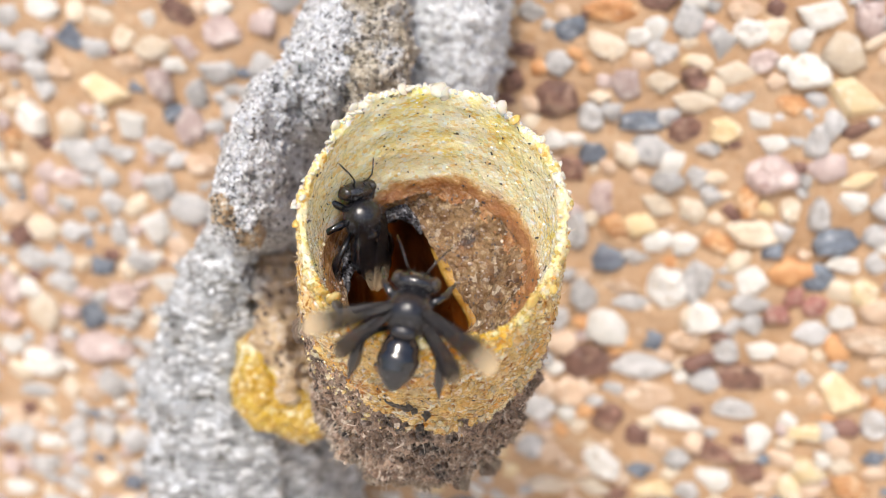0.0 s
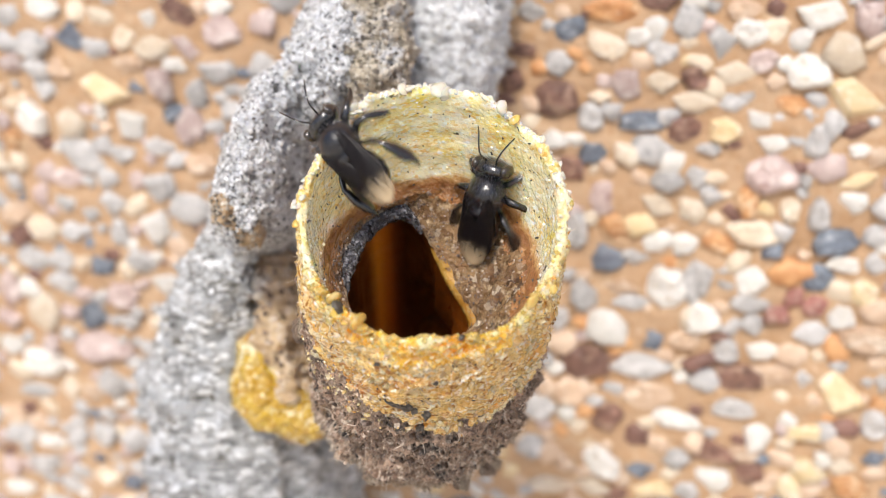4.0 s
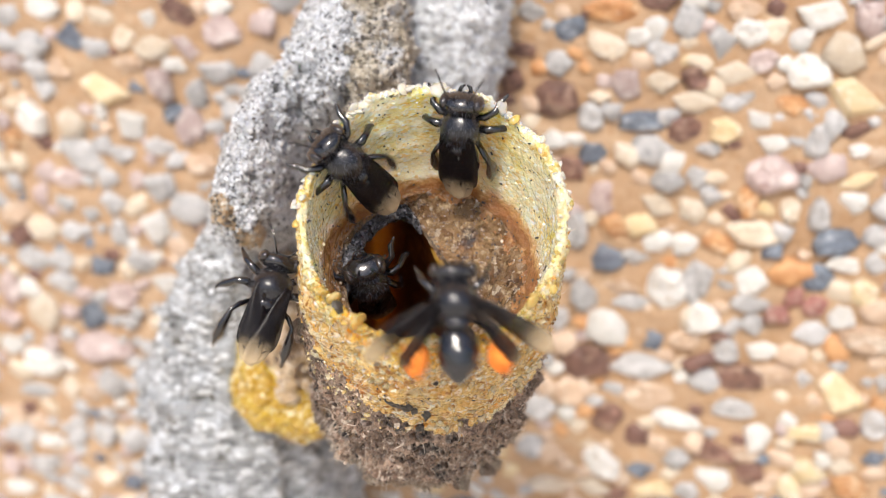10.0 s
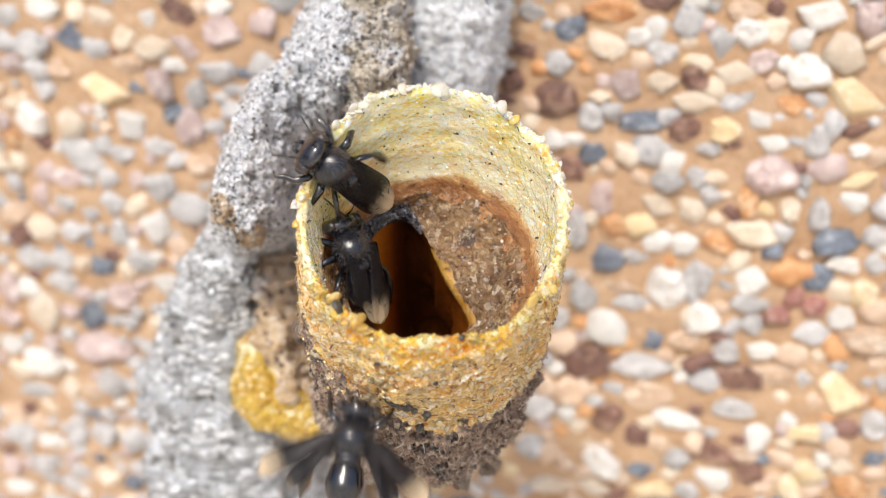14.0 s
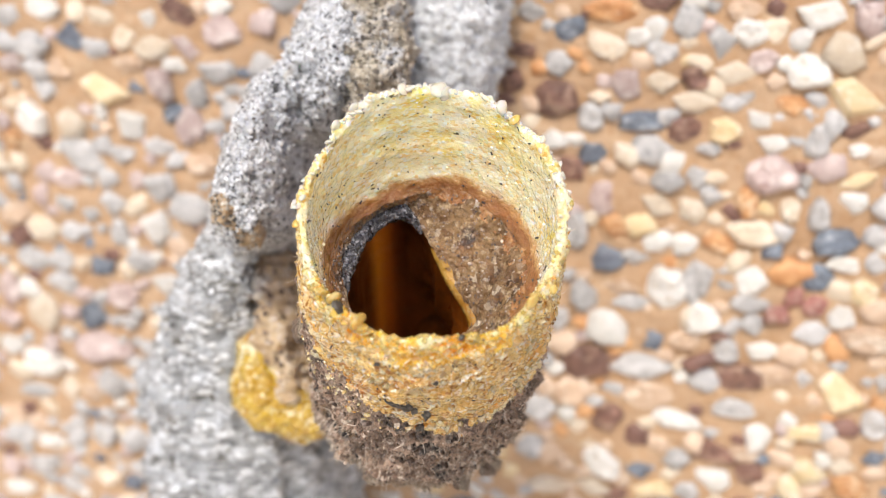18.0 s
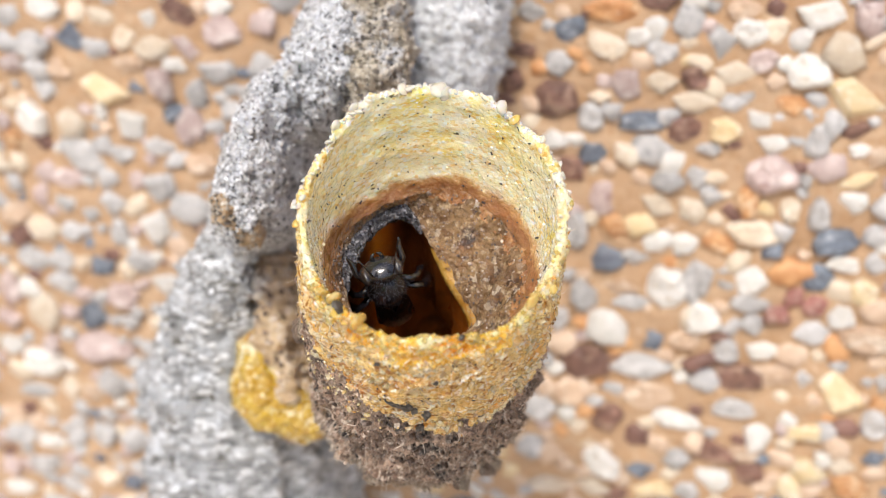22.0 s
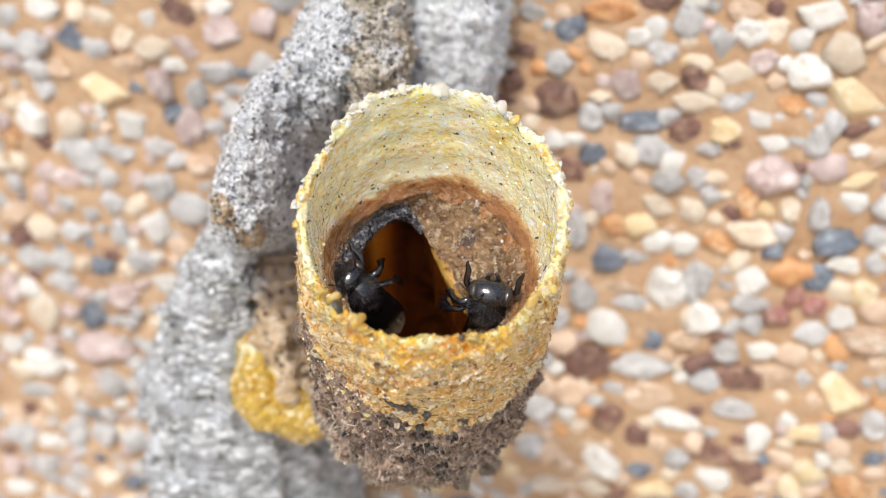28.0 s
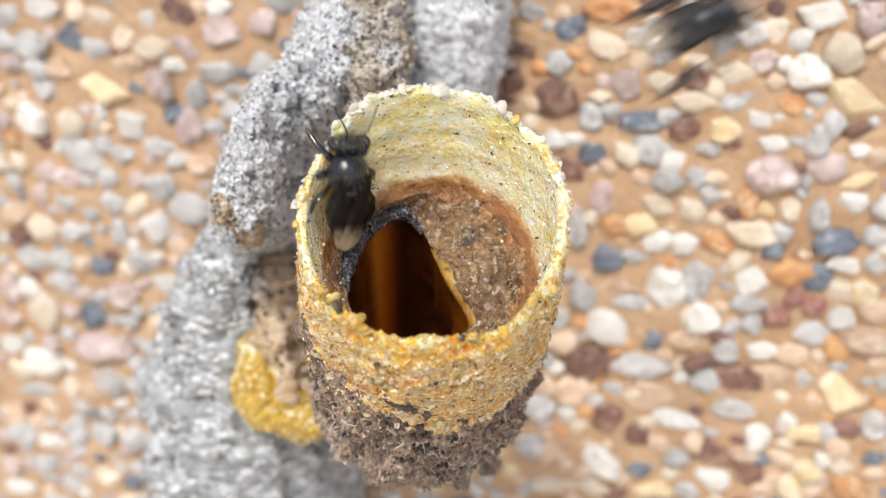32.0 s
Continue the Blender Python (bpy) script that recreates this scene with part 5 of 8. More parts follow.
def motions():
    """The bees: out of the nest and off, or in from the air and down the passage."""
    walk(BEES[0], [
        (0.00, pose(0.0023, -0.0374, 1.3150, -15, -80, 162)), (0.20, pose(0.0023, -0.0371, 1.3165, -102, -75, -122)), (0.40, pose(0.0028, -0.0384, 1.3198, -108, -61, -122)),
        (0.60, pose(0.0028, -0.0388, 1.3202, -121, -79, -105)), (0.80, pose(0.0026, -0.0396, 1.3204, -109, -77, -115)), (0.90, pose(0.0033, -0.0390, 1.3211, -103, -27, -135)),
        (1.00, pose(0.0051, -0.0387, 1.3218, -58, 4, -165)), (1.10, pose(-0.0005, -0.0414, 1.3265, -58, -8, -173)), (1.25, pose(-0.0153, -0.0413, 1.3352, -58, -12, -176)),
        (1.60, pose(-0.0325, -0.0437, 1.3385, -58, 0, -168)), (1.75, pose(-0.0188, -0.0499, 1.3142, -39, -48, 150)), (1.90, pose(-0.0052, -0.0560, 1.2898, 40, -47, 54)),
        (2.10, pose(0.0053, -0.0490, 1.3028, 30, -53, 67)), (2.20, pose(0.0086, -0.0487, 1.3104, -3, -58, 106)), (2.40, pose(0.0089, -0.0478, 1.3108, -176, -76, -70)),
        (2.55, pose(0.0077, -0.0431, 1.3114, -5, -35, 108)), (2.75, pose(0.0053, -0.0371, 1.3112, -4, -15, 106)), (2.81, pose(0.0059, -0.0350, 1.3039, 12, -20, 143)),
        (2.88, pose(0.0049, -0.0263, 1.2929, 22, -32, -180)), (2.94, pose(-0.0090, 0.0120, 1.2920, 21, -48, -137)), (3.00, pose(-0.0300, 0.0250, 1.2900, 0, -58, -78)),
        (3.20, pose(-0.0300, 0.0250, 1.2900, 0, -58, -78)), (3.25, pose(-0.0090, 0.0120, 1.2920, -25, -57, -91)), (3.30, pose(0.0049, -0.0263, 1.2929, -49, -59, -103)),
        (3.35, pose(0.0059, -0.0350, 1.3039, -76, -64, -114)), (3.40, pose(0.0031, -0.0372, 1.3142, -106, -71, -120)), (3.50, pose(0.0028, -0.0372, 1.3145, -20, -66, 168)),
        (3.80, pose(0.0026, -0.0382, 1.3182, -104, -64, -123)), (3.95, pose(0.0025, -0.0395, 1.3202, -78, -48, -180)), (4.10, pose(0.0024, -0.0408, 1.3223, -80, -27, 146)),
        (4.30, pose(-0.0045, -0.0426, 1.3255, -58, -8, -173)), (4.50, pose(-0.0267, -0.0461, 1.3287, -58, -8, -173)), (4.67, pose(-0.0265, -0.0471, 1.3260, -50, 36, -141)),
        (4.83, pose(-0.0263, -0.0480, 1.3233, 11, 58, -65)), (5.00, pose(-0.0261, -0.0490, 1.3206, 55, 25, -4)), (5.35, pose(-0.0031, -0.0420, 1.3234, 40, 47, -30)),
        (5.40, pose(-0.0007, -0.0411, 1.3214, -18, 69, -73)), (5.45, pose(0.0017, -0.0402, 1.3195, -92, 55, -133)), (5.50, pose(0.0019, -0.0396, 1.3188, -92, 52, -133)),
        (5.70, pose(0.0023, -0.0389, 1.3185, -97, 66, -140)), (5.85, pose(0.0025, -0.0387, 1.3190, -99, 47, -142)), (5.88, pose(0.0019, -0.0409, 1.3200, -80, 21, -152)),
        (5.92, pose(0.0013, -0.0431, 1.3210, -58, 0, -168)), (6.00, pose(-0.0079, -0.0427, 1.3214, -58, 8, -163)), (6.10, pose(-0.0158, -0.0460, 1.3229, -58, 0, -168)),
        (6.30, pose(-0.0297, -0.0486, 1.3239, -58, 0, -168)), (6.50, pose(-0.0727, -0.2418, 1.4080, -58, 0, -168)), (7.30, pose(-0.0104, -0.2491, 1.3527, -49, -37, 164)),
        (8.10, pose(0.0519, -0.2565, 1.2974, 0, -58, 102)), (8.30, pose(0.0105, -0.0533, 1.2882, 0, -58, 102)), (8.65, pose(0.0085, -0.0483, 1.3028, -8, -58, 112)),
        (8.75, pose(0.0082, -0.0487, 1.3107, -16, -57, 121)), (8.80, pose(0.0071, -0.0462, 1.3122, -23, -55, 130)), (8.90, pose(0.0057, -0.0403, 1.3112, -37, -45, 149)),
        (8.93, pose(0.0057, -0.0389, 1.3109, -54, -14, 173)), (8.97, pose(0.0056, -0.0375, 1.3105, -59, 20, -172)), (9.00, pose(0.0056, -0.0374, 1.3104, -59, 24, -170)),
        (9.03, pose(0.0055, -0.0373, 1.3104, -59, 25, -171)), (9.15, pose(0.0049, -0.0356, 1.3097, -72, 35, 164)), (9.21, pose(0.0059, -0.0350, 1.3039, -33, 30, -152)),
        (9.28, pose(0.0049, -0.0263, 1.2929, -9, 6, -122)), (9.34, pose(-0.0090, 0.0120, 1.2920, 2, -25, -102)), (9.40, pose(-0.0300, 0.0250, 1.2900, 0, -58, -78)),
        (9.45, pose(-0.0300, 0.0250, 1.2900, 0, -58, -78)), (9.49, pose(-0.0090, 0.0120, 1.2920, -24, -54, -91)), (9.52, pose(0.0049, -0.0263, 1.2929, -47, -54, -104)),
        (9.56, pose(0.0059, -0.0350, 1.3039, -71, -56, -117)), (9.60, pose(0.0030, -0.0362, 1.3163, -95, -62, -128)), (9.80, pose(0.0020, -0.0395, 1.3190, -94, -60, -129)),
        (9.97, pose(0.0023, -0.0396, 1.3197, -95, -46, -130)), (10.00, pose(0.0024, -0.0396, 1.3198, -95, -46, -130)), (10.03, pose(0.0023, -0.0396, 1.3199, -88, -44, -136)),
        (10.12, pose(0.0019, -0.0403, 1.3210, -55, -17, -170)), (10.20, pose(0.0016, -0.0410, 1.3222, -40, 19, 173)), (10.30, pose(-0.0011, -0.0402, 1.3241, -58, -8, -173)),
        (10.40, pose(-0.0052, -0.0420, 1.3276, -58, -12, -176)), (10.50, pose(-0.0153, -0.0413, 1.3352, -58, -12, -176)), (10.80, pose(-0.0290, -0.0436, 1.3369, -57, 17, -157)),
        (10.90, pose(-0.0233, -0.0480, 1.3217, -55, -23, 177)), (11.00, pose(-0.0177, -0.0524, 1.3066, -24, -55, 131)), (11.10, pose(-0.0120, -0.0569, 1.2915, 40, -47, 54)),
        (11.32, pose(-0.0053, -0.0466, 1.3037, 40, -47, 54)), (11.40, pose(-0.0045, -0.0426, 1.3080, 38, -49, 56)), (11.50, pose(0.0019, -0.0478, 1.3137, 55, -25, 28)),
        (11.60, pose(0.0055, -0.0403, 1.3114, 56, 0, 12)), (11.80, pose(0.0046, -0.0368, 1.3095, 61, 27, 19)), (11.85, pose(0.0059, -0.0350, 1.3039, 32, 18, -14)),
        (11.90, pose(0.0049, -0.0263, 1.2929, 12, -3, -39)), (11.95, pose(-0.0090, 0.0120, 1.2920, 1, -30, -57)), (12.00, pose(-0.0300, 0.0250, 1.2900, 0, -58, -78)),
        (13.00, pose(-0.0300, 0.0250, 1.2900, 0, -58, -78)), (13.05, pose(-0.0090, 0.0120, 1.2920, -31, -58, -91)), (13.10, pose(0.0049, -0.0263, 1.2929, -63, -61, -103)),
        (13.15, pose(0.0059, -0.0350, 1.3039, -99, -68, -110)), (13.20, pose(0.0036, -0.0363, 1.3115, -147, -74, -105)), (13.40, pose(0.0049, -0.0370, 1.3119, -30, -73, 137)),
        (13.60, pose(0.0026, -0.0376, 1.3116, -49, -31, 167)), (13.80, pose(0.0025, -0.0390, 1.3133, -34, -62, -176)), (13.97, pose(0.0023, -0.0395, 1.3133, -7, -65, 155)),
        (14.00, pose(0.0023, -0.0395, 1.3133, -6, -65, 153)), (14.03, pose(0.0023, -0.0395, 1.3133, -6, -65, 153)), (14.30, pose(0.0024, -0.0393, 1.3132, -10, -65, 158)),
        (14.50, pose(0.0013, -0.0390, 1.3154, -63, -76, -154)), (14.80, pose(0.0019, -0.0408, 1.3204, -94, -49, -130)), (15.10, pose(-0.0037, -0.0430, 1.3239, -58, -8, -173)),
        (15.40, pose(-0.0269, -0.0468, 1.3271, -58, -8, -173)), (15.60, pose(-0.0144, -0.0507, 1.3093, -34, -51, 144)), (15.80, pose(-0.0019, -0.0547, 1.2915, 40, -47, 54)),
        (16.10, pose(0.0063, -0.0469, 1.3077, 16, -57, 83)), (16.30, pose(0.0060, -0.0416, 1.3106, 0, -56, 102)), (16.34, pose(0.0059, -0.0350, 1.3039, -2, -56, 58)),
        (16.38, pose(0.0049, -0.0263, 1.2929, -2, -57, 14)), (16.41, pose(-0.0090, 0.0120, 1.2920, -2, -58, -32)), (16.45, pose(-0.0300, 0.0250, 1.2900, 0, -58, -78)),
        (27.20, pose(-0.0300, 0.0250, 1.2900, 0, -58, -78)), (27.25, pose(-0.0090, 0.0120, 1.2920, -5, -42, -107)), (27.30, pose(0.0049, -0.0263, 1.2929, -18, -30, -133)),
        (27.35, pose(0.0059, -0.0350, 1.3039, -34, -23, -159)), (27.40, pose(0.0027, -0.0369, 1.3134, -52, -24, 174)), (27.50, pose(0.0019, -0.0376, 1.3151, -73, -24, -132)),
        (27.60, pose(0.0022, -0.0430, 1.3177, -58, -8, -173)), (27.70, pose(-0.0019, -0.0432, 1.3223, -55, -25, 176)), (27.80, pose(-0.0099, -0.0419, 1.3304, -55, -25, 176)),
        (28.00, pose(-0.0225, -0.0410, 1.3401, -55, -25, 176)), (28.20, pose(-0.0503, -0.2183, 1.4583, -55, -25, 176)), (31.80, pose(-0.0503, -0.2183, 1.4583, -55, -25, 176)),
        (32.00, pose(-0.0225, -0.0410, 1.3401, -55, -25, 176))])
    flutter(BEES[0], [(0.97, 2.4), (4.17, 5.45), (5.92, 6.3), (8.37, 8.9), (10.27, 11.6), (14.87, 16.3), (27.57, 28.0)])
    stride(BEES[0], [(0.0, 0.9), (2.4, 2.75), (3.4, 4.1), (5.45, 5.85), (8.9, 9.15), (9.6, 10.2), (11.6, 11.8), (13.2, 14.8)])
    walk(BEES[1], [
        (0.00, pose(0.0079, -0.0476, 1.3127, 19, -56, 79)), (0.10, pose(0.0076, -0.0448, 1.3127, 16, -57, 83)), (0.20, pose(0.0062, -0.0382, 1.3106, -15, -54, 120)),
        (0.30, pose(0.0049, -0.0375, 1.3117, -101, -78, -147)), (0.40, pose(0.0036, -0.0367, 1.3128, -155, -47, -85)), (0.60, pose(0.0033, -0.0371, 1.3119, -155, -47, -85)),
        (0.80, pose(0.0039, -0.0363, 1.3137, -134, -72, -114)), (0.97, pose(0.0038, -0.0357, 1.3142, 179, -62, -49)), (1.00, pose(0.0038, -0.0356, 1.3142, 178, -61, -46)),
        (1.03, pose(0.0039, -0.0356, 1.3143, 173, -61, -43)), (1.20, pose(0.0057, -0.0344, 1.3165, 101, -56, 8)), (1.40, pose(0.0077, -0.0352, 1.3193, 158, -68, -64)),
        (1.60, pose(0.0087, -0.0365, 1.3216, -165, -70, -107)), (1.80, pose(0.0094, -0.0375, 1.3234, -138, -71, -142)), (1.88, pose(0.0098, -0.0375, 1.3240, 1, -71, 100)),
        (1.97, pose(0.0101, -0.0375, 1.3246, 30, -39, 93)), (2.00, pose(0.0102, -0.0375, 1.3247, 33, -34, 94)), (2.03, pose(0.0102, -0.0374, 1.3248, 34, -37, 93)),
        (2.20, pose(0.0103, -0.0364, 1.3260, 86, -62, 54)), (2.40, pose(0.0099, -0.0363, 1.3265, -117, -83, -107)), (2.60, pose(0.0100, -0.0362, 1.3268, 109, -86, 29)),
        (2.70, pose(0.0094, -0.0374, 1.3276, -48, -59, 179)), (2.80, pose(0.0088, -0.0387, 1.3284, -55, -25, 176)), (3.00, pose(-0.0041, -0.0412, 1.3291, -58, 0, -168)),
        (3.10, pose(-0.0151, -0.0423, 1.3323, -58, 0, -168)), (3.40, pose(-0.0323, -0.0443, 1.3369, -58, 0, -168)), (3.60, pose(-0.0810, -0.2286, 1.4483, -58, 0, -168)),
        (3.70, pose(-0.0072, -0.2410, 1.3728, -51, -33, 168)), (3.80, pose(0.0666, -0.2534, 1.2974, -16, -57, 121)), (4.00, pose(0.0152, -0.0523, 1.2882, -16, -57, 121)),
        (4.30, pose(0.0100, -0.0461, 1.3077, -16, -57, 121)), (4.50, pose(0.0071, -0.0413, 1.3106, -15, -54, 120)), (4.58, pose(0.0059, -0.0350, 1.3039, -10, -52, 160)),
        (4.65, pose(0.0049, -0.0263, 1.2929, -5, -52, -161)), (4.72, pose(-0.0054, 0.0120, 1.2920, -1, -55, -121)), (4.80, pose(-0.0180, 0.0250, 1.2900, 0, -58, -78)),
        (6.15, pose(-0.0180, 0.0250, 1.2900, 0, -58, -78)), (6.19, pose(-0.0054, 0.0120, 1.2920, -43, -55, -74)), (6.22, pose(0.0049, -0.0263, 1.2929, -82, -51, -75)),
        (6.26, pose(0.0059, -0.0350, 1.3039, -119, -48, -79)), (6.30, pose(0.0033, -0.0367, 1.3129, -155, -47, -85)), (6.50, pose(0.0032, -0.0371, 1.3118, -155, -47, -85)),
        (6.90, pose(0.0025, -0.0366, 1.3114, -155, -47, -85)), (6.97, pose(0.0031, -0.0371, 1.3123, -155, -47, -85)), (7.00, pose(0.0031, -0.0372, 1.3124, -155, -47, -85)),
        (7.03, pose(0.0031, -0.0371, 1.3124, -155, -47, -85)), (7.10, pose(0.0036, -0.0368, 1.3126, -155, -47, -85)), (7.30, pose(0.0028, -0.0374, 1.3113, -61, -35, -166)),
        (7.50, pose(0.0021, -0.0372, 1.3122, -59, -51, -179)), (7.70, pose(0.0027, -0.0380, 1.3141, 11, -66, 134)), (7.90, pose(0.0027, -0.0374, 1.3173, -107, -67, -120)),
        (7.97, pose(0.0029, -0.0367, 1.3173, -101, -59, -125)), (8.00, pose(0.0029, -0.0367, 1.3173, -101, -58, -126)), (8.03, pose(0.0029, -0.0368, 1.3175, -101, -59, -125)),
        (8.20, pose(0.0028, -0.0395, 1.3207, -107, -67, -120)), (8.40, pose(0.0031, -0.0392, 1.3211, -103, -41, -130)), (8.50, pose(0.0027, -0.0400, 1.3221, -97, -32, -132)),
        (8.60, pose(0.0033, -0.0401, 1.3215, -101, -28, -134)), (8.70, pose(0.0029, -0.0405, 1.3217, -76, -27, -175)), (8.80, pose(0.0024, -0.0409, 1.3219, -57, -12, 150)),
        (8.97, pose(0.0012, -0.0409, 1.3232, -34, 3, 151)), (9.00, pose(0.0011, -0.0409, 1.3232, -32, 4, 152)), (9.03, pose(0.0008, -0.0410, 1.3234, -33, 3, 153)),
        (9.10, pose(-0.0036, -0.0420, 1.3265, -58, -12, -176)), (9.20, pose(-0.0117, -0.0421, 1.3310, -57, -17, -179)), (9.40, pose(-0.0257, -0.0423, 1.3385, -57, -17, -179)),
        (9.60, pose(-0.0604, -0.2223, 1.4533, -57, -17, -179)), (11.50, pose(-0.0179, -0.2423, 1.3753, -35, -51, 144)), (13.40, pose(0.0247, -0.2623, 1.2974, 30, -53, 67)),
        (13.60, pose(0.0017, -0.0552, 1.2882, 30, -53, 67)), (13.90, pose(0.0041, -0.0496, 1.3018, 16, -57, 83)), (14.00, pose(0.0040, -0.0469, 1.3034, 16, -57, 83)),
        (14.20, pose(0.0072, -0.0488, 1.3110, 16, -57, 83)), (14.30, pose(0.0066, -0.0434, 1.3111, -3, -55, 106)), (14.50, pose(0.0062, -0.0383, 1.3104, -15, -54, 120)),
        (14.56, pose(0.0059, -0.0350, 1.3039, -10, -52, 160)), (14.62, pose(0.0049, -0.0263, 1.2929, -5, -52, -161)), (14.69, pose(-0.0054, 0.0120, 1.2920, -1, -55, -121)),
        (14.75, pose(-0.0180, 0.0250, 1.2900, 0, -58, -78)), (16.30, pose(-0.0180, 0.0250, 1.2900, 0, -58, -78)), (16.33, pose(-0.0054, 0.0120, 1.2920, -1, -53, -119)),
        (16.36, pose(0.0049, -0.0263, 1.2929, -7, -50, -157)), (16.39, pose(0.0059, -0.0350, 1.3039, -15, -50, 166)), (16.42, pose(0.0029, -0.0371, 1.3122, -21, -53, 128)),
        (16.50, pose(0.0029, -0.0382, 1.3135, 14, -71, 131)), (16.60, pose(0.0021, -0.0380, 1.3144, -2, -61, 149)), (16.80, pose(0.0023, -0.0381, 1.3172, -101, -70, -123)),
        (16.97, pose(0.0024, -0.0397, 1.3199, -94, -40, -130)), (17.00, pose(0.0024, -0.0398, 1.3201, -94, -38, -131)), (17.03, pose(0.0024, -0.0398, 1.3201, -94, -38, -131)),
        (17.20, pose(0.0027, -0.0395, 1.3207, -97, -25, -133)), (17.32, pose(0.0031, -0.0394, 1.3216, -101, -9, -138)), (17.40, pose(0.0037, -0.0397, 1.3228, -58, -12, -176)),
        (17.50, pose(-0.0000, -0.0403, 1.3291, -57, -17, -179)), (17.60, pose(-0.0087, -0.0393, 1.3369, -55, -25, 176)), (17.90, pose(-0.0261, -0.0406, 1.3433, -55, -25, 176)),
        (18.10, pose(-0.0616, -0.2170, 1.4684, -55, -25, 176)), (26.80, pose(0.1189, -0.2422, 1.2974, -40, -47, 150)), (27.00, pose(0.0321, -0.0487, 1.2882, -40, -47, 150)),
        (27.35, pose(0.0194, -0.0454, 1.3044, -43, -44, 156)), (27.50, pose(0.0146, -0.0461, 1.3111, -47, -40, 161)), (27.70, pose(0.0124, -0.0388, 1.3119, -46, 7, 158)),
        (27.80, pose(0.0119, -0.0392, 1.3116, -33, -37, 107)), (27.90, pose(0.0116, -0.0394, 1.3113, 6, -73, 53)), (27.97, pose(0.0112, -0.0385, 1.3103, 165, -51, -74)),
        (28.00, pose(0.0112, -0.0384, 1.3102, 167, -48, -74)), (28.03, pose(0.0112, -0.0383, 1.3101, 166, -50, -73)), (28.10, pose(0.0107, -0.0370, 1.3084, 124, -70, -36)),
        (28.15, pose(0.0059, -0.0350, 1.3039, 88, -62, -41)), (28.20, pose(0.0049, -0.0263, 1.2929, 58, -57, -52)), (28.25, pose(-0.0054, 0.0120, 1.2920, 29, -56, -65)),
        (28.30, pose(-0.0180, 0.0250, 1.2900, 0, -58, -78)), (30.05, pose(-0.0180, 0.0250, 1.2900, 0, -58, -78)), (30.09, pose(-0.0054, 0.0120, 1.2920, -43, -55, -74)),
        (30.12, pose(0.0049, -0.0263, 1.2929, -82, -51, -75)), (30.16, pose(0.0059, -0.0350, 1.3039, -119, -48, -79)), (30.20, pose(0.0042, -0.0368, 1.3122, -155, -47, -85)),
        (30.40, pose(0.0037, -0.0366, 1.3129, -155, -47, -85)), (30.60, pose(0.0027, -0.0367, 1.3133, -153, -51, -88)), (30.80, pose(0.0029, -0.0366, 1.3133, -147, -58, -95)),
        (30.97, pose(0.0030, -0.0365, 1.3137, -126, -69, -118)), (31.00, pose(0.0030, -0.0364, 1.3138, -124, -70, -120)), (31.03, pose(0.0030, -0.0365, 1.3138, -118, -70, -126)),
        (31.20, pose(0.0023, -0.0366, 1.3143, -40, -56, 152)), (31.50, pose(0.0021, -0.0372, 1.3159, -81, -83, -139)), (31.80, pose(0.0021, -0.0380, 1.3167, 134, -86, 4)),
        (32.00, pose(0.0019, -0.0396, 1.3188, 100, -84, 39))])
    flutter(BEES[1], [(0, 0.2), (2.67, 3.4), (4.07, 4.5), (9.1, 9.4), (13.67, 14.3), (17.39, 17.9), (27.07, 27.7)])
    stride(BEES[1], [(0.2, 2.6), (6.3, 9.03), (14.3, 14.5), (16.42, 17.32), (27.7, 28.1), (30.2, 32.0)])
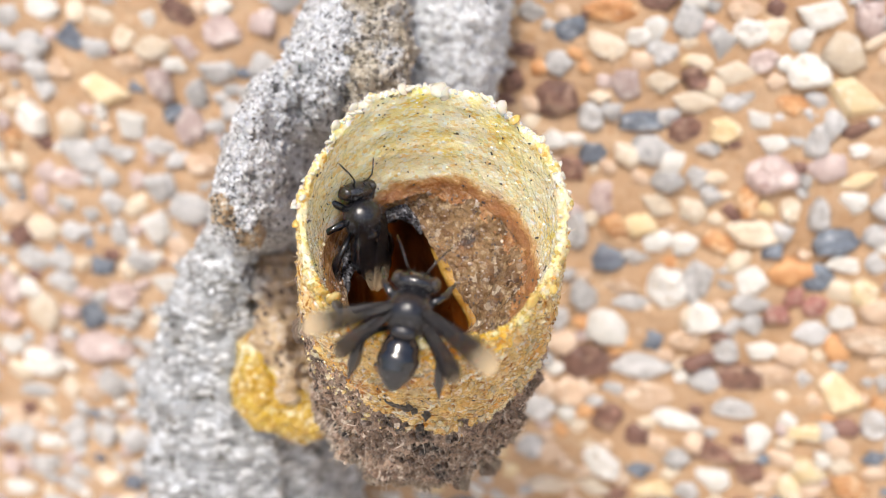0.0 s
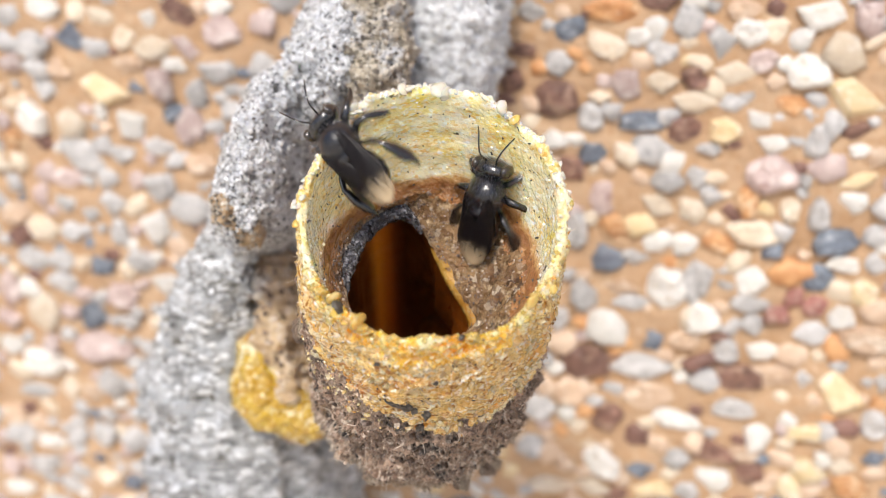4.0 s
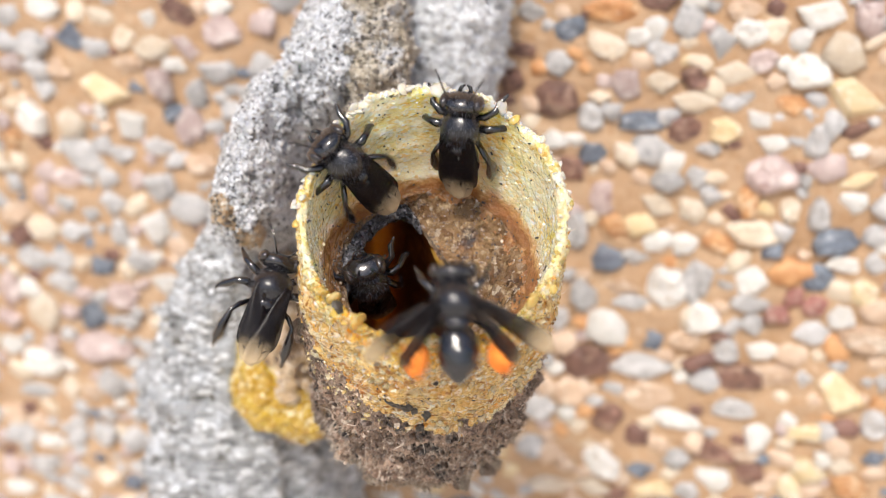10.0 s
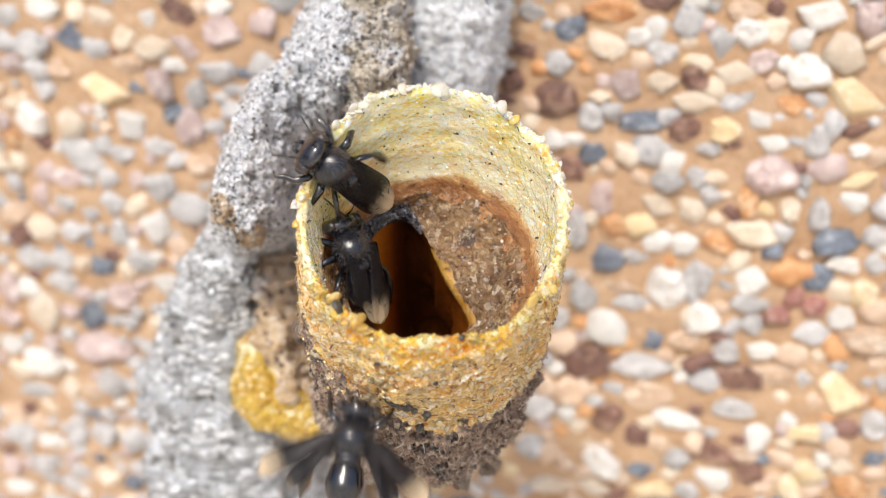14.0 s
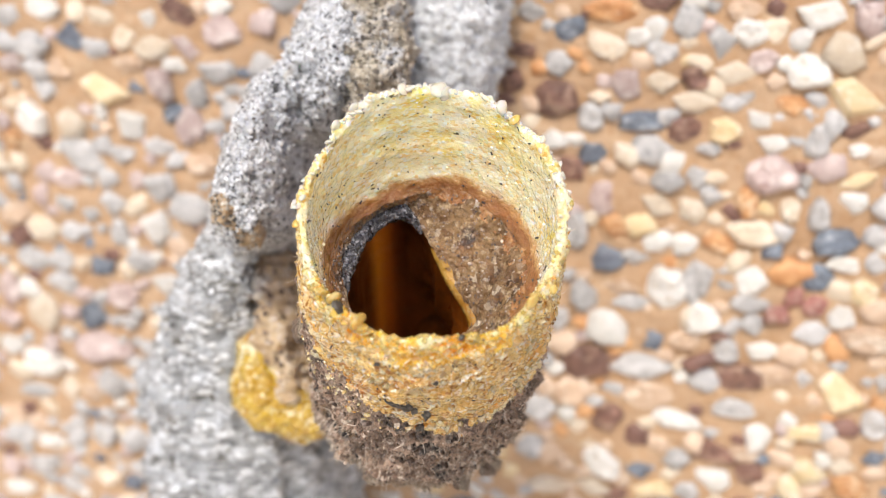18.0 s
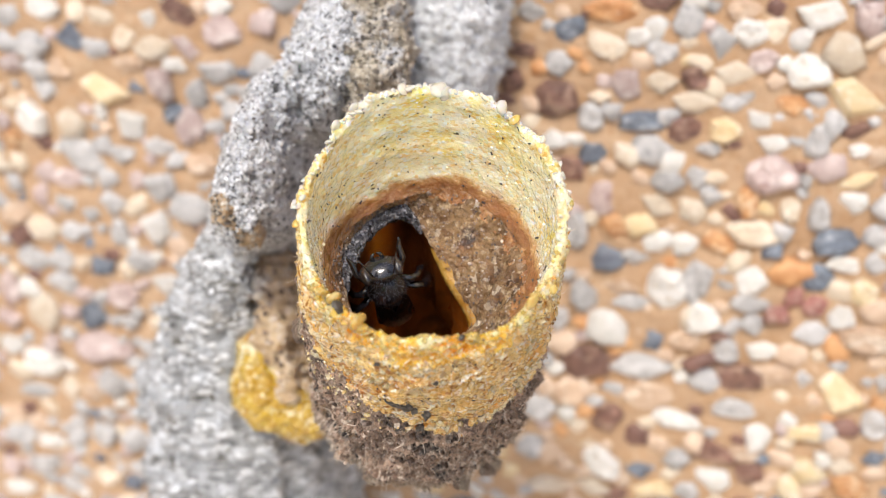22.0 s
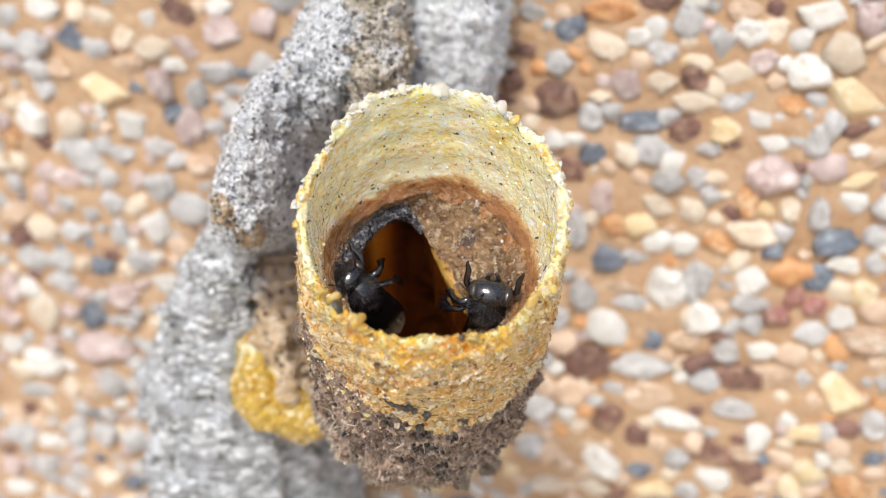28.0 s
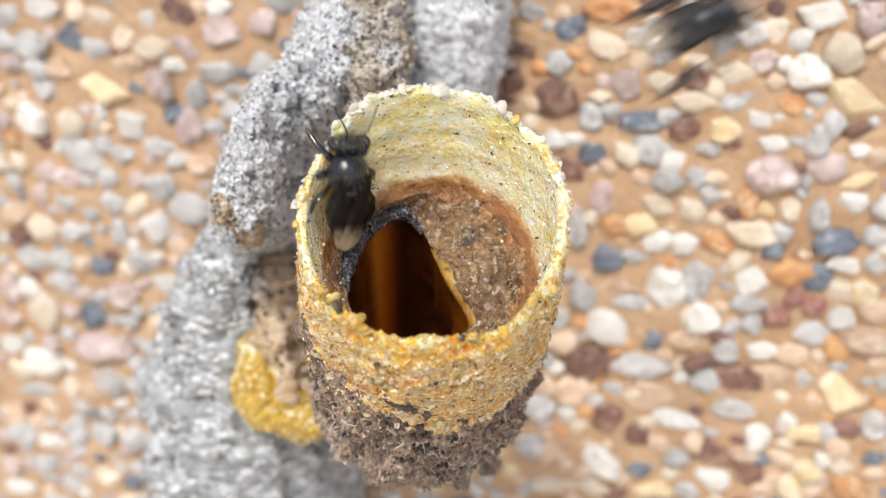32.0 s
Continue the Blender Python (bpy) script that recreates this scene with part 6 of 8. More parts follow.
    walk(BEES[2], [
        (0.00, pose(-0.0060, 0.0250, 1.2900, 0, -58, -78)), (0.65, pose(-0.0060, 0.0250, 1.2900, 0, -58, -78)), (0.69, pose(-0.0018, 0.0120, 1.2920, -48, -56, -73)),
        (0.73, pose(0.0049, -0.0263, 1.2929, -93, -52, -71)), (0.76, pose(0.0059, -0.0350, 1.3039, -134, -49, -75)), (0.80, pose(0.0077, -0.0372, 1.3091, -174, -48, -80)),
        (0.97, pose(0.0092, -0.0418, 1.3115, -174, -48, -80)), (1.00, pose(0.0093, -0.0420, 1.3117, -174, -48, -80)), (1.03, pose(0.0091, -0.0418, 1.3115, -174, -48, -80)),
        (1.20, pose(0.0055, -0.0376, 1.3091, -174, -48, -80)), (1.40, pose(0.0041, -0.0371, 1.3115, -163, -60, -87)), (1.60, pose(0.0029, -0.0371, 1.3122, -109, -63, -128)),
        (1.80, pose(0.0042, -0.0375, 1.3103, -155, -47, -85)), (1.97, pose(0.0038, -0.0385, 1.3111, -68, -40, -158)), (2.00, pose(0.0038, -0.0386, 1.3111, -65, -37, -161)),
        (2.03, pose(0.0036, -0.0387, 1.3112, -64, -37, -160)), (2.20, pose(0.0016, -0.0399, 1.3132, -58, -36, -144)), (2.40, pose(0.0016, -0.0404, 1.3131, -67, -1, -124)),
        (2.50, pose(0.0031, -0.0473, 1.3153, -49, -6, -131)), (2.80, pose(0.0026, -0.0473, 1.3157, -59, 13, -116)), (2.88, pose(0.0019, -0.0474, 1.3152, -48, 35, -140)),
        (2.97, pose(0.0012, -0.0474, 1.3148, -50, 60, -171)), (3.00, pose(0.0011, -0.0474, 1.3147, -52, 63, -177)), (3.03, pose(0.0010, -0.0473, 1.3145, -53, 65, -177)),
        (3.20, pose(0.0001, -0.0442, 1.3112, 152, 82, 42)), (3.50, pose(-0.0024, -0.0389, 1.3089, -70, 38, 161)), (3.70, pose(-0.0036, -0.0469, 1.3135, -58, 8, -163)),
        (4.00, pose(-0.0273, -0.0517, 1.3142, -58, 8, -163)), (4.20, pose(-0.0652, -0.2514, 1.3779, -58, 8, -163)), (5.80, pose(-0.0649, -0.2526, 1.3745, -29, 53, -113)),
        (7.40, pose(-0.0647, -0.2538, 1.3712, 46, 41, -20)), (9.00, pose(-0.0644, -0.2550, 1.3678, 58, -8, 17)), (9.20, pose(-0.0270, -0.0528, 1.3109, 58, -8, 17)),
        (9.50, pose(-0.0086, -0.0481, 1.3132, 58, -8, 17)), (9.60, pose(-0.0050, -0.0451, 1.3131, 58, -12, 20)), (9.70, pose(-0.0038, -0.0431, 1.3121, 52, -33, 35)),
        (9.80, pose(-0.0035, -0.0425, 1.3117, 36, -50, 49)), (9.97, pose(-0.0029, -0.0425, 1.3113, 40, -51, 77)), (10.00, pose(-0.0028, -0.0425, 1.3113, 40, -51, 79)),
        (10.03, pose(-0.0028, -0.0424, 1.3114, 41, -51, 79)), (10.20, pose(-0.0028, -0.0418, 1.3130, 57, -60, 74)), (10.30, pose(-0.0023, -0.0421, 1.3133, 44, -65, 50)),
        (10.40, pose(-0.0018, -0.0425, 1.3136, 35, -73, 23)), (10.60, pose(0.0019, -0.0460, 1.3155, 55, -23, 27)), (10.80, pose(0.0023, -0.0390, 1.3138, 55, 12, 4)),
        (10.97, pose(0.0028, -0.0376, 1.3117, 61, 41, 7)), (11.00, pose(0.0028, -0.0375, 1.3116, 61, 43, 8)), (11.05, pose(0.0059, -0.0350, 1.3039, 28, 28, -28)),
        (11.10, pose(0.0049, -0.0263, 1.2929, 10, 2, -49)), (11.15, pose(-0.0018, 0.0120, 1.2920, 1, -27, -63)), (11.20, pose(-0.0060, 0.0250, 1.2900, 0, -58, -78)),
        (11.80, pose(-0.0060, 0.0250, 1.2900, 0, -58, -78)), (11.85, pose(-0.0018, 0.0120, 1.2920, -43, -55, -74)), (11.90, pose(0.0049, -0.0263, 1.2929, -82, -51, -75)),
        (11.95, pose(0.0059, -0.0350, 1.3039, -119, -48, -79)), (12.00, pose(0.0025, -0.0384, 1.3108, -155, -47, -85)), (12.03, pose(0.0025, -0.0384, 1.3108, -155, -47, -85)),
        (12.20, pose(0.0029, -0.0377, 1.3106, -155, -47, -85)), (12.40, pose(0.0041, -0.0382, 1.3119, -155, -47, -85)), (12.60, pose(0.0035, -0.0378, 1.3133, -155, -47, -85)),
        (12.80, pose(0.0031, -0.0365, 1.3141, -52, -63, 166)), (12.97, pose(0.0028, -0.0368, 1.3148, -14, -70, 158)), (13.00, pose(0.0027, -0.0368, 1.3148, -12, -70, 157)),
        (13.03, pose(0.0027, -0.0369, 1.3149, -15, -71, 161)), (13.20, pose(0.0023, -0.0370, 1.3167, -99, -71, -124)), (13.40, pose(0.0023, -0.0384, 1.3179, -114, -76, -112)),
        (13.60, pose(0.0026, -0.0397, 1.3203, -104, -72, -121)), (13.80, pose(0.0021, -0.0396, 1.3192, -98, -73, -125)), (13.97, pose(0.0019, -0.0401, 1.3196, -91, -40, -131)),
        (14.00, pose(0.0018, -0.0401, 1.3196, -91, -38, -131)), (14.03, pose(0.0018, -0.0402, 1.3197, -86, -36, -136)), (14.17, pose(0.0015, -0.0411, 1.3202, -55, -16, -169)),
        (14.30, pose(0.0013, -0.0419, 1.3208, -39, 14, 172)), (14.45, pose(-0.0016, -0.0431, 1.3226, -58, -8, -173)), (14.60, pose(-0.0112, -0.0440, 1.3255, -58, -8, -173)),
        (14.80, pose(-0.0265, -0.0467, 1.3271, -58, -8, -173)), (15.00, pose(-0.0630, -0.2360, 1.4181, -58, -8, -173)), (15.40, pose(0.0770, -0.2512, 1.2974, -30, -53, 137)),
        (15.60, pose(0.0186, -0.0516, 1.2882, -30, -53, 137)), (16.00, pose(0.0104, -0.0461, 1.3077, -30, -53, 137)), (16.20, pose(0.0075, -0.0413, 1.3106, -27, -51, 136)),
        (16.25, pose(0.0059, -0.0350, 1.3039, -19, -47, 171)), (16.30, pose(0.0049, -0.0263, 1.2929, -10, -48, -154)), (16.35, pose(-0.0018, 0.0120, 1.2920, -2, -52, -118)),
        (16.40, pose(-0.0060, 0.0250, 1.2900, 0, -58, -78)), (18.25, pose(-0.0060, 0.0250, 1.2900, 0, -58, -78)), (18.29, pose(-0.0018, 0.0120, 1.2920, -38, -55, -81)),
        (18.32, pose(0.0049, -0.0263, 1.2929, -74, -54, -86)), (18.36, pose(0.0059, -0.0350, 1.3039, -110, -55, -92)), (18.40, pose(0.0015, -0.0347, 1.3112, -147, -58, -95)),
        (18.60, pose(0.0025, -0.0356, 1.3111, -155, -47, -85)), (18.80, pose(0.0034, -0.0374, 1.3111, -155, -47, -85)), (18.97, pose(0.0035, -0.0372, 1.3114, -91, -40, -113)),
        (19.00, pose(0.0035, -0.0372, 1.3115, -87, -39, -114)), (19.03, pose(0.0035, -0.0372, 1.3115, -87, -39, -114)), (19.20, pose(0.0031, -0.0373, 1.3115, -87, -39, -114)),
        (19.40, pose(0.0028, -0.0372, 1.3118, -104, -45, -109)), (19.60, pose(0.0026, -0.0374, 1.3115, -99, -43, -110)), (19.80, pose(0.0025, -0.0373, 1.3118, -101, -46, -114)),
        (19.97, pose(0.0023, -0.0372, 1.3122, -88, -44, -127)), (20.00, pose(0.0023, -0.0372, 1.3122, -87, -44, -127)), (20.03, pose(0.0023, -0.0372, 1.3122, -87, -44, -127)),
        (20.30, pose(0.0026, -0.0372, 1.3119, -97, -47, -118)), (20.45, pose(0.0025, -0.0378, 1.3123, -68, -12, -145)), (20.60, pose(0.0024, -0.0383, 1.3126, -53, 28, -154)),
        (20.75, pose(0.0026, -0.0378, 1.3120, -63, -7, -142)), (20.90, pose(0.0027, -0.0374, 1.3115, -83, -38, -120)), (20.97, pose(0.0030, -0.0372, 1.3119, -105, -51, -117)),
        (21.00, pose(0.0030, -0.0371, 1.3119, -107, -52, -116)), (21.03, pose(0.0030, -0.0372, 1.3119, -107, -51, -116)), (21.20, pose(0.0025, -0.0374, 1.3116, -101, -46, -114)),
        (21.50, pose(0.0025, -0.0373, 1.3118, -111, -43, -98)), (21.80, pose(0.0028, -0.0375, 1.3111, -131, -44, -91)), (21.97, pose(0.0040, -0.0374, 1.3107, -151, -51, -88)),
        (22.00, pose(0.0040, -0.0374, 1.3106, -153, -51, -88)), (22.03, pose(0.0041, -0.0374, 1.3106, -153, -51, -88)), (22.20, pose(0.0051, -0.0376, 1.3096, -167, -48, -82)),
        (22.40, pose(0.0045, -0.0378, 1.3092, -167, -48, -82)), (22.60, pose(0.0051, -0.0377, 1.3091, -167, -48, -82)), (22.80, pose(0.0064, -0.0374, 1.3092, -174, -48, -80)),
        (22.97, pose(0.0062, -0.0385, 1.3096, -174, -48, -80)), (23.00, pose(0.0062, -0.0386, 1.3096, -174, -48, -80)), (23.03, pose(0.0061, -0.0386, 1.3096, -174, -48, -80)),
        (23.20, pose(0.0051, -0.0378, 1.3089, -174, -48, -80)), (23.25, pose(0.0059, -0.0350, 1.3039, -134, -49, -75)), (23.30, pose(0.0049, -0.0263, 1.2929, -93, -52, -71)),
        (23.35, pose(-0.0018, 0.0120, 1.2920, -48, -56, -73)), (23.40, pose(-0.0060, 0.0250, 1.2900, 0, -58, -78)), (23.75, pose(-0.0060, 0.0250, 1.2900, 0, -58, -78)),
        (23.79, pose(-0.0018, 0.0120, 1.2920, 3, -49, -41)), (23.82, pose(0.0049, -0.0263, 1.2929, 13, -43, -8)), (23.86, pose(0.0059, -0.0350, 1.3039, 25, -42, 24)),
        (23.90, pose(0.0059, -0.0362, 1.3134, 37, -45, 55)), (23.97, pose(0.0066, -0.0349, 1.3149, 45, -31, 23)), (24.00, pose(0.0066, -0.0348, 1.3150, 45, -30, 21)),
        (24.03, pose(0.0066, -0.0348, 1.3150, 45, -30, 21)), (24.20, pose(0.0064, -0.0348, 1.3150, 47, -30, 21)), (24.40, pose(0.0098, -0.0357, 1.3141, 54, -25, 11)),
        (24.60, pose(0.0118, -0.0359, 1.3148, 54, -35, -2)), (24.80, pose(0.0136, -0.0413, 1.3169, 75, -19, -26)), (24.97, pose(0.0130, -0.0405, 1.3165, 65, -28, -18)),
        (25.00, pose(0.0130, -0.0404, 1.3165, 64, -29, -17)), (25.03, pose(0.0131, -0.0406, 1.3165, 65, -28, -18)), (25.20, pose(0.0143, -0.0422, 1.3169, 78, -10, -28)),
        (25.30, pose(0.0170, -0.0408, 1.3181, 58, -8, 17)), (25.40, pose(0.0261, -0.0373, 1.3223, 57, -17, 23)), (25.50, pose(0.0376, -0.0331, 1.3271, 57, -17, 23)),
        (25.80, pose(0.0474, -0.0297, 1.3304, 57, -17, 23)), (26.00, pose(0.1666, -0.1834, 1.4282, 57, -17, 23)), (31.80, pose(0.1666, -0.1834, 1.4282, 57, -17, 23)),
        (32.00, pose(0.0474, -0.0297, 1.3304, 57, -17, 23))])
    flutter(BEES[2], [(3.57, 4.0), (9.27, 9.8), (10.47, 10.8), (14.37, 14.8), (15.67, 16.2), (25.27, 25.8)])
    stride(BEES[2], [(0.8, 3.5), (9.8, 10.4), (10.8, 11.0), (12.0, 14.3), (18.4, 23.2), (23.9, 25.2)])
    walk(BEES[3], [
        (0.00, pose(0.0060, 0.0250, 1.2900, 0, -58, -78)), (3.20, pose(0.0060, 0.0250, 1.2900, 0, -58, -78)), (3.25, pose(0.0018, 0.0120, 1.2920, 5, -53, -45)),
        (3.30, pose(0.0049, -0.0263, 1.2929, 13, -49, -15)), (3.35, pose(0.0059, -0.0350, 1.3039, 22, -49, 15)), (3.40, pose(0.0098, -0.0359, 1.3140, 31, -52, 45)),
        (3.50, pose(0.0100, -0.0357, 1.3143, 29, -55, 46)), (4.20, pose(0.0109, -0.0353, 1.3179, 130, -79, -60)), (4.97, pose(0.0119, -0.0378, 1.3225, 177, -83, -103)),
        (5.00, pose(0.0119, -0.0380, 1.3228, -179, -83, -107)), (5.03, pose(0.0119, -0.0375, 1.3229, -169, -87, -115)), (5.17, pose(0.0114, -0.0341, 1.3232, 3, -60, 89)),
        (5.30, pose(0.0110, -0.0306, 1.3236, 13, -29, 97)), (5.40, pose(0.0123, -0.0387, 1.3265, 16, -57, 83)), (5.50, pose(0.0126, -0.0380, 1.3281, 30, -53, 67)),
        (5.60, pose(0.0151, -0.0352, 1.3343, 30, -53, 67)), (5.90, pose(0.0212, -0.0305, 1.3433, 30, -53, 67)), (6.10, pose(0.0850, -0.1858, 1.4684, 30, -53, 67)),
        (12.80, pose(0.0515, -0.2547, 1.3024, -8, -58, 112)), (13.00, pose(0.0104, -0.0527, 1.2898, -8, -58, 112)), (13.15, pose(0.0080, -0.0484, 1.3028, -16, -57, 121)),
        (13.20, pose(0.0071, -0.0461, 1.3036, -8, -58, 112)), (13.40, pose(0.0080, -0.0472, 1.3118, -8, -58, 112)), (13.50, pose(0.0073, -0.0420, 1.3115, -7, -55, 111)),
        (13.55, pose(0.0070, -0.0401, 1.3110, -45, -37, 161)), (13.60, pose(0.0067, -0.0382, 1.3105, -55, -8, -174)), (13.80, pose(0.0044, -0.0376, 1.3100, -49, -17, 166)),
        (13.88, pose(0.0059, -0.0350, 1.3039, -30, -17, -165)), (13.95, pose(0.0049, -0.0263, 1.2929, -14, -26, -138)), (14.03, pose(0.0018, 0.0120, 1.2920, -2, -40, -110)),
        (14.10, pose(0.0060, 0.0250, 1.2900, 0, -58, -78)), (23.05, pose(0.0060, 0.0250, 1.2900, 0, -58, -78)), (23.09, pose(0.0018, 0.0120, 1.2920, -41, -55, -76)),
        (23.12, pose(0.0049, -0.0263, 1.2929, -80, -52, -79)), (23.16, pose(0.0059, -0.0350, 1.3039, -116, -51, -83)), (23.20, pose(0.0025, -0.0369, 1.3129, -153, -51, -88)),
        (23.40, pose(0.0039, -0.0367, 1.3126, -159, -52, -86)), (23.60, pose(0.0038, -0.0365, 1.3132, -157, -67, -93)), (23.80, pose(0.0033, -0.0359, 1.3153, 75, -62, 58)),
        (23.97, pose(0.0041, -0.0355, 1.3135, 23, -64, 77)), (24.00, pose(0.0041, -0.0355, 1.3134, 20, -64, 78)), (24.03, pose(0.0041, -0.0354, 1.3133, 22, -64, 75)),
        (24.40, pose(0.0043, -0.0341, 1.3112, 56, -59, 32)), (24.80, pose(0.0063, -0.0358, 1.3141, 52, -24, 30)), (24.97, pose(0.0077, -0.0354, 1.3145, 50, -18, 10)),
        (25.00, pose(0.0078, -0.0354, 1.3146, 49, -17, 9)), (25.03, pose(0.0079, -0.0354, 1.3146, 50, -18, 9)), (25.20, pose(0.0100, -0.0351, 1.3150, 57, -23, 4)),
        (25.40, pose(0.0104, -0.0351, 1.3179, 117, -68, -43)), (25.50, pose(0.0118, -0.0365, 1.3197, 133, -77, -61)), (25.80, pose(0.0129, -0.0381, 1.3222, 122, -80, -51)),
        (26.10, pose(0.0173, -0.0374, 1.3271, 47, -40, 43)), (26.40, pose(0.0351, -0.0300, 1.3369, 52, -33, 35)), (26.60, pose(0.1284, -0.1841, 1.4483, 52, -33, 35)),
        (31.80, pose(0.1284, -0.1841, 1.4483, 52, -33, 35)), (32.00, pose(0.0351, -0.0300, 1.3369, 52, -33, 35))])
    flutter(BEES[3], [(5.37, 5.9), (13.07, 13.5), (25.87, 26.4)])
    stride(BEES[3], [(3.4, 5.3), (13.5, 13.8), (23.2, 25.8)])
    walk(BEES[4], [
        (0.00, pose(0.0180, 0.0250, 1.2900, 0, -58, -78)), (1.25, pose(0.0180, 0.0250, 1.2900, 0, -58, -78)), (1.29, pose(0.0054, 0.0120, 1.2920, 3, -49, -41)),
        (1.32, pose(0.0049, -0.0263, 1.2929, 13, -43, -8)), (1.36, pose(0.0059, -0.0350, 1.3039, 25, -42, 24)), (1.40, pose(0.0091, -0.0375, 1.3111, 37, -45, 55)),
        (1.60, pose(0.0111, -0.0374, 1.3126, 30, -44, 24)), (1.80, pose(0.0114, -0.0363, 1.3138, 41, -36, 15)), (1.97, pose(0.0129, -0.0400, 1.3154, 52, -38, -5)),
        (2.00, pose(0.0130, -0.0403, 1.3155, 52, -38, -6)), (2.03, pose(0.0129, -0.0400, 1.3155, 52, -39, -5)), (2.20, pose(0.0118, -0.0355, 1.3152, 48, -56, 12)),
        (2.40, pose(0.0130, -0.0367, 1.3178, 97, -76, -30)), (2.50, pose(0.0132, -0.0369, 1.3177, 88, -64, -24)), (2.60, pose(0.0146, -0.0387, 1.3185, 87, -18, -26)),
        (2.70, pose(0.0175, -0.0399, 1.3203, 58, -12, 20)), (2.80, pose(0.0210, -0.0386, 1.3217, 57, -17, 23)), (2.95, pose(0.0376, -0.0331, 1.3271, 56, -21, 25)),
        (3.30, pose(0.0474, -0.0297, 1.3304, 57, -17, 23)), (3.50, pose(0.1666, -0.1834, 1.4282, 57, -17, 23)), (3.85, pose(0.1476, -0.2099, 1.3678, 23, -55, 75)),
        (4.20, pose(0.1286, -0.2364, 1.3074, -47, -40, 161)), (4.40, pose(0.0352, -0.0468, 1.2915, -47, -40, 161)), (4.80, pose(0.0123, -0.0454, 1.3083, -40, -47, 150)),
        (4.97, pose(0.0091, -0.0412, 1.3104, -43, -39, 158)), (5.00, pose(0.0089, -0.0409, 1.3106, -44, -39, 159)), (5.06, pose(0.0059, -0.0350, 1.3039, -30, -36, -172)),
        (5.12, pose(0.0049, -0.0263, 1.2929, -16, -39, -143)), (5.19, pose(0.0054, 0.0120, 1.2920, -4, -47, -112)), (5.25, pose(0.0180, 0.0250, 1.2900, 0, -58, -78)),
        (9.45, pose(0.0180, 0.0250, 1.2900, 0, -58, -78)), (9.49, pose(0.0054, 0.0120, 1.2920, -9, -60, -30)), (9.52, pose(0.0049, -0.0263, 1.2929, -17, -57, 18)),
        (9.56, pose(0.0059, -0.0350, 1.3039, -19, -53, 61)), (9.60, pose(0.0068, -0.0350, 1.3147, -16, -48, 99)), (9.80, pose(0.0072, -0.0340, 1.3169, -115, -75, -150)),
        (9.97, pose(0.0089, -0.0363, 1.3211, 167, -72, -81)), (10.00, pose(0.0090, -0.0364, 1.3214, 164, -71, -78)), (10.03, pose(0.0090, -0.0365, 1.3215, 166, -72, -80)),
        (10.20, pose(0.0091, -0.0372, 1.3231, -167, -74, -113)), (10.30, pose(0.0100, -0.0380, 1.3239, 5, -72, 100)), (10.40, pose(0.0109, -0.0389, 1.3248, 25, -40, 106)),
        (10.60, pose(0.0120, -0.0371, 1.3261, 103, -55, 33)), (10.80, pose(0.0130, -0.0358, 1.3259, 63, -25, 51)), (10.97, pose(0.0133, -0.0356, 1.3263, 44, -9, 30)),
        (11.00, pose(0.0133, -0.0356, 1.3263, 43, -8, 28)), (11.03, pose(0.0134, -0.0357, 1.3266, 43, -11, 30)), (11.10, pose(0.0153, -0.0361, 1.3317, 40, -47, 54)),
        (11.25, pose(0.0214, -0.0317, 1.3401, 40, -47, 54)), (11.45, pose(0.0858, -0.1894, 1.4583, 40, -47, 54)), (23.80, pose(0.0247, -0.2623, 1.2974, 30, -53, 67)),
        (24.00, pose(0.0017, -0.0552, 1.2882, 30, -53, 67)), (24.20, pose(0.0247, -0.2623, 1.2974, 30, -53, 67)), (24.80, pose(0.0247, -0.2623, 1.2974, 30, -53, 67)),
        (25.00, pose(0.0017, -0.0552, 1.2882, 30, -53, 67)), (25.30, pose(0.0075, -0.0460, 1.3096, 16, -57, 83)), (25.50, pose(0.0036, -0.0367, 1.3134, -27, -51, 136)),
        (25.55, pose(0.0059, -0.0350, 1.3039, -19, -47, 171)), (25.60, pose(0.0049, -0.0263, 1.2929, -10, -48, -154)), (25.65, pose(0.0054, 0.0120, 1.2920, -2, -52, -118)),
        (25.70, pose(0.0180, 0.0250, 1.2900, 0, -58, -78)), (28.95, pose(0.0180, 0.0250, 1.2900, 0, -58, -78)), (29.01, pose(0.0054, 0.0120, 1.2920, -8, -51, -111)),
        (29.07, pose(0.0049, -0.0263, 1.2929, -20, -47, -141)), (29.14, pose(0.0059, -0.0350, 1.3039, -33, -48, -171)), (29.20, pose(0.0041, -0.0372, 1.3111, -44, -53, 158)),
        (29.40, pose(0.0040, -0.0371, 1.3115, -56, -59, 172)), (29.60, pose(0.0030, -0.0380, 1.3136, -97, -61, -127)), (29.80, pose(0.0038, -0.0377, 1.3134, -37, -45, 149)),
        (29.97, pose(0.0032, -0.0366, 1.3144, -115, -77, -115)), (30.00, pose(0.0032, -0.0366, 1.3145, -126, -76, -102)), (30.03, pose(0.0032, -0.0366, 1.3147, -126, -76, -102)),
        (30.20, pose(0.0038, -0.0368, 1.3191, -131, -71, -103)), (30.40, pose(0.0034, -0.0388, 1.3216, -132, -70, -103)), (30.60, pose(0.0037, -0.0389, 1.3223, -116, -65, -116)),
        (30.80, pose(0.0040, -0.0391, 1.3228, -108, -49, -127)), (30.90, pose(0.0022, -0.0408, 1.3265, -52, -33, 169)), (31.00, pose(-0.0068, -0.0385, 1.3378, -55, -25, 176)),
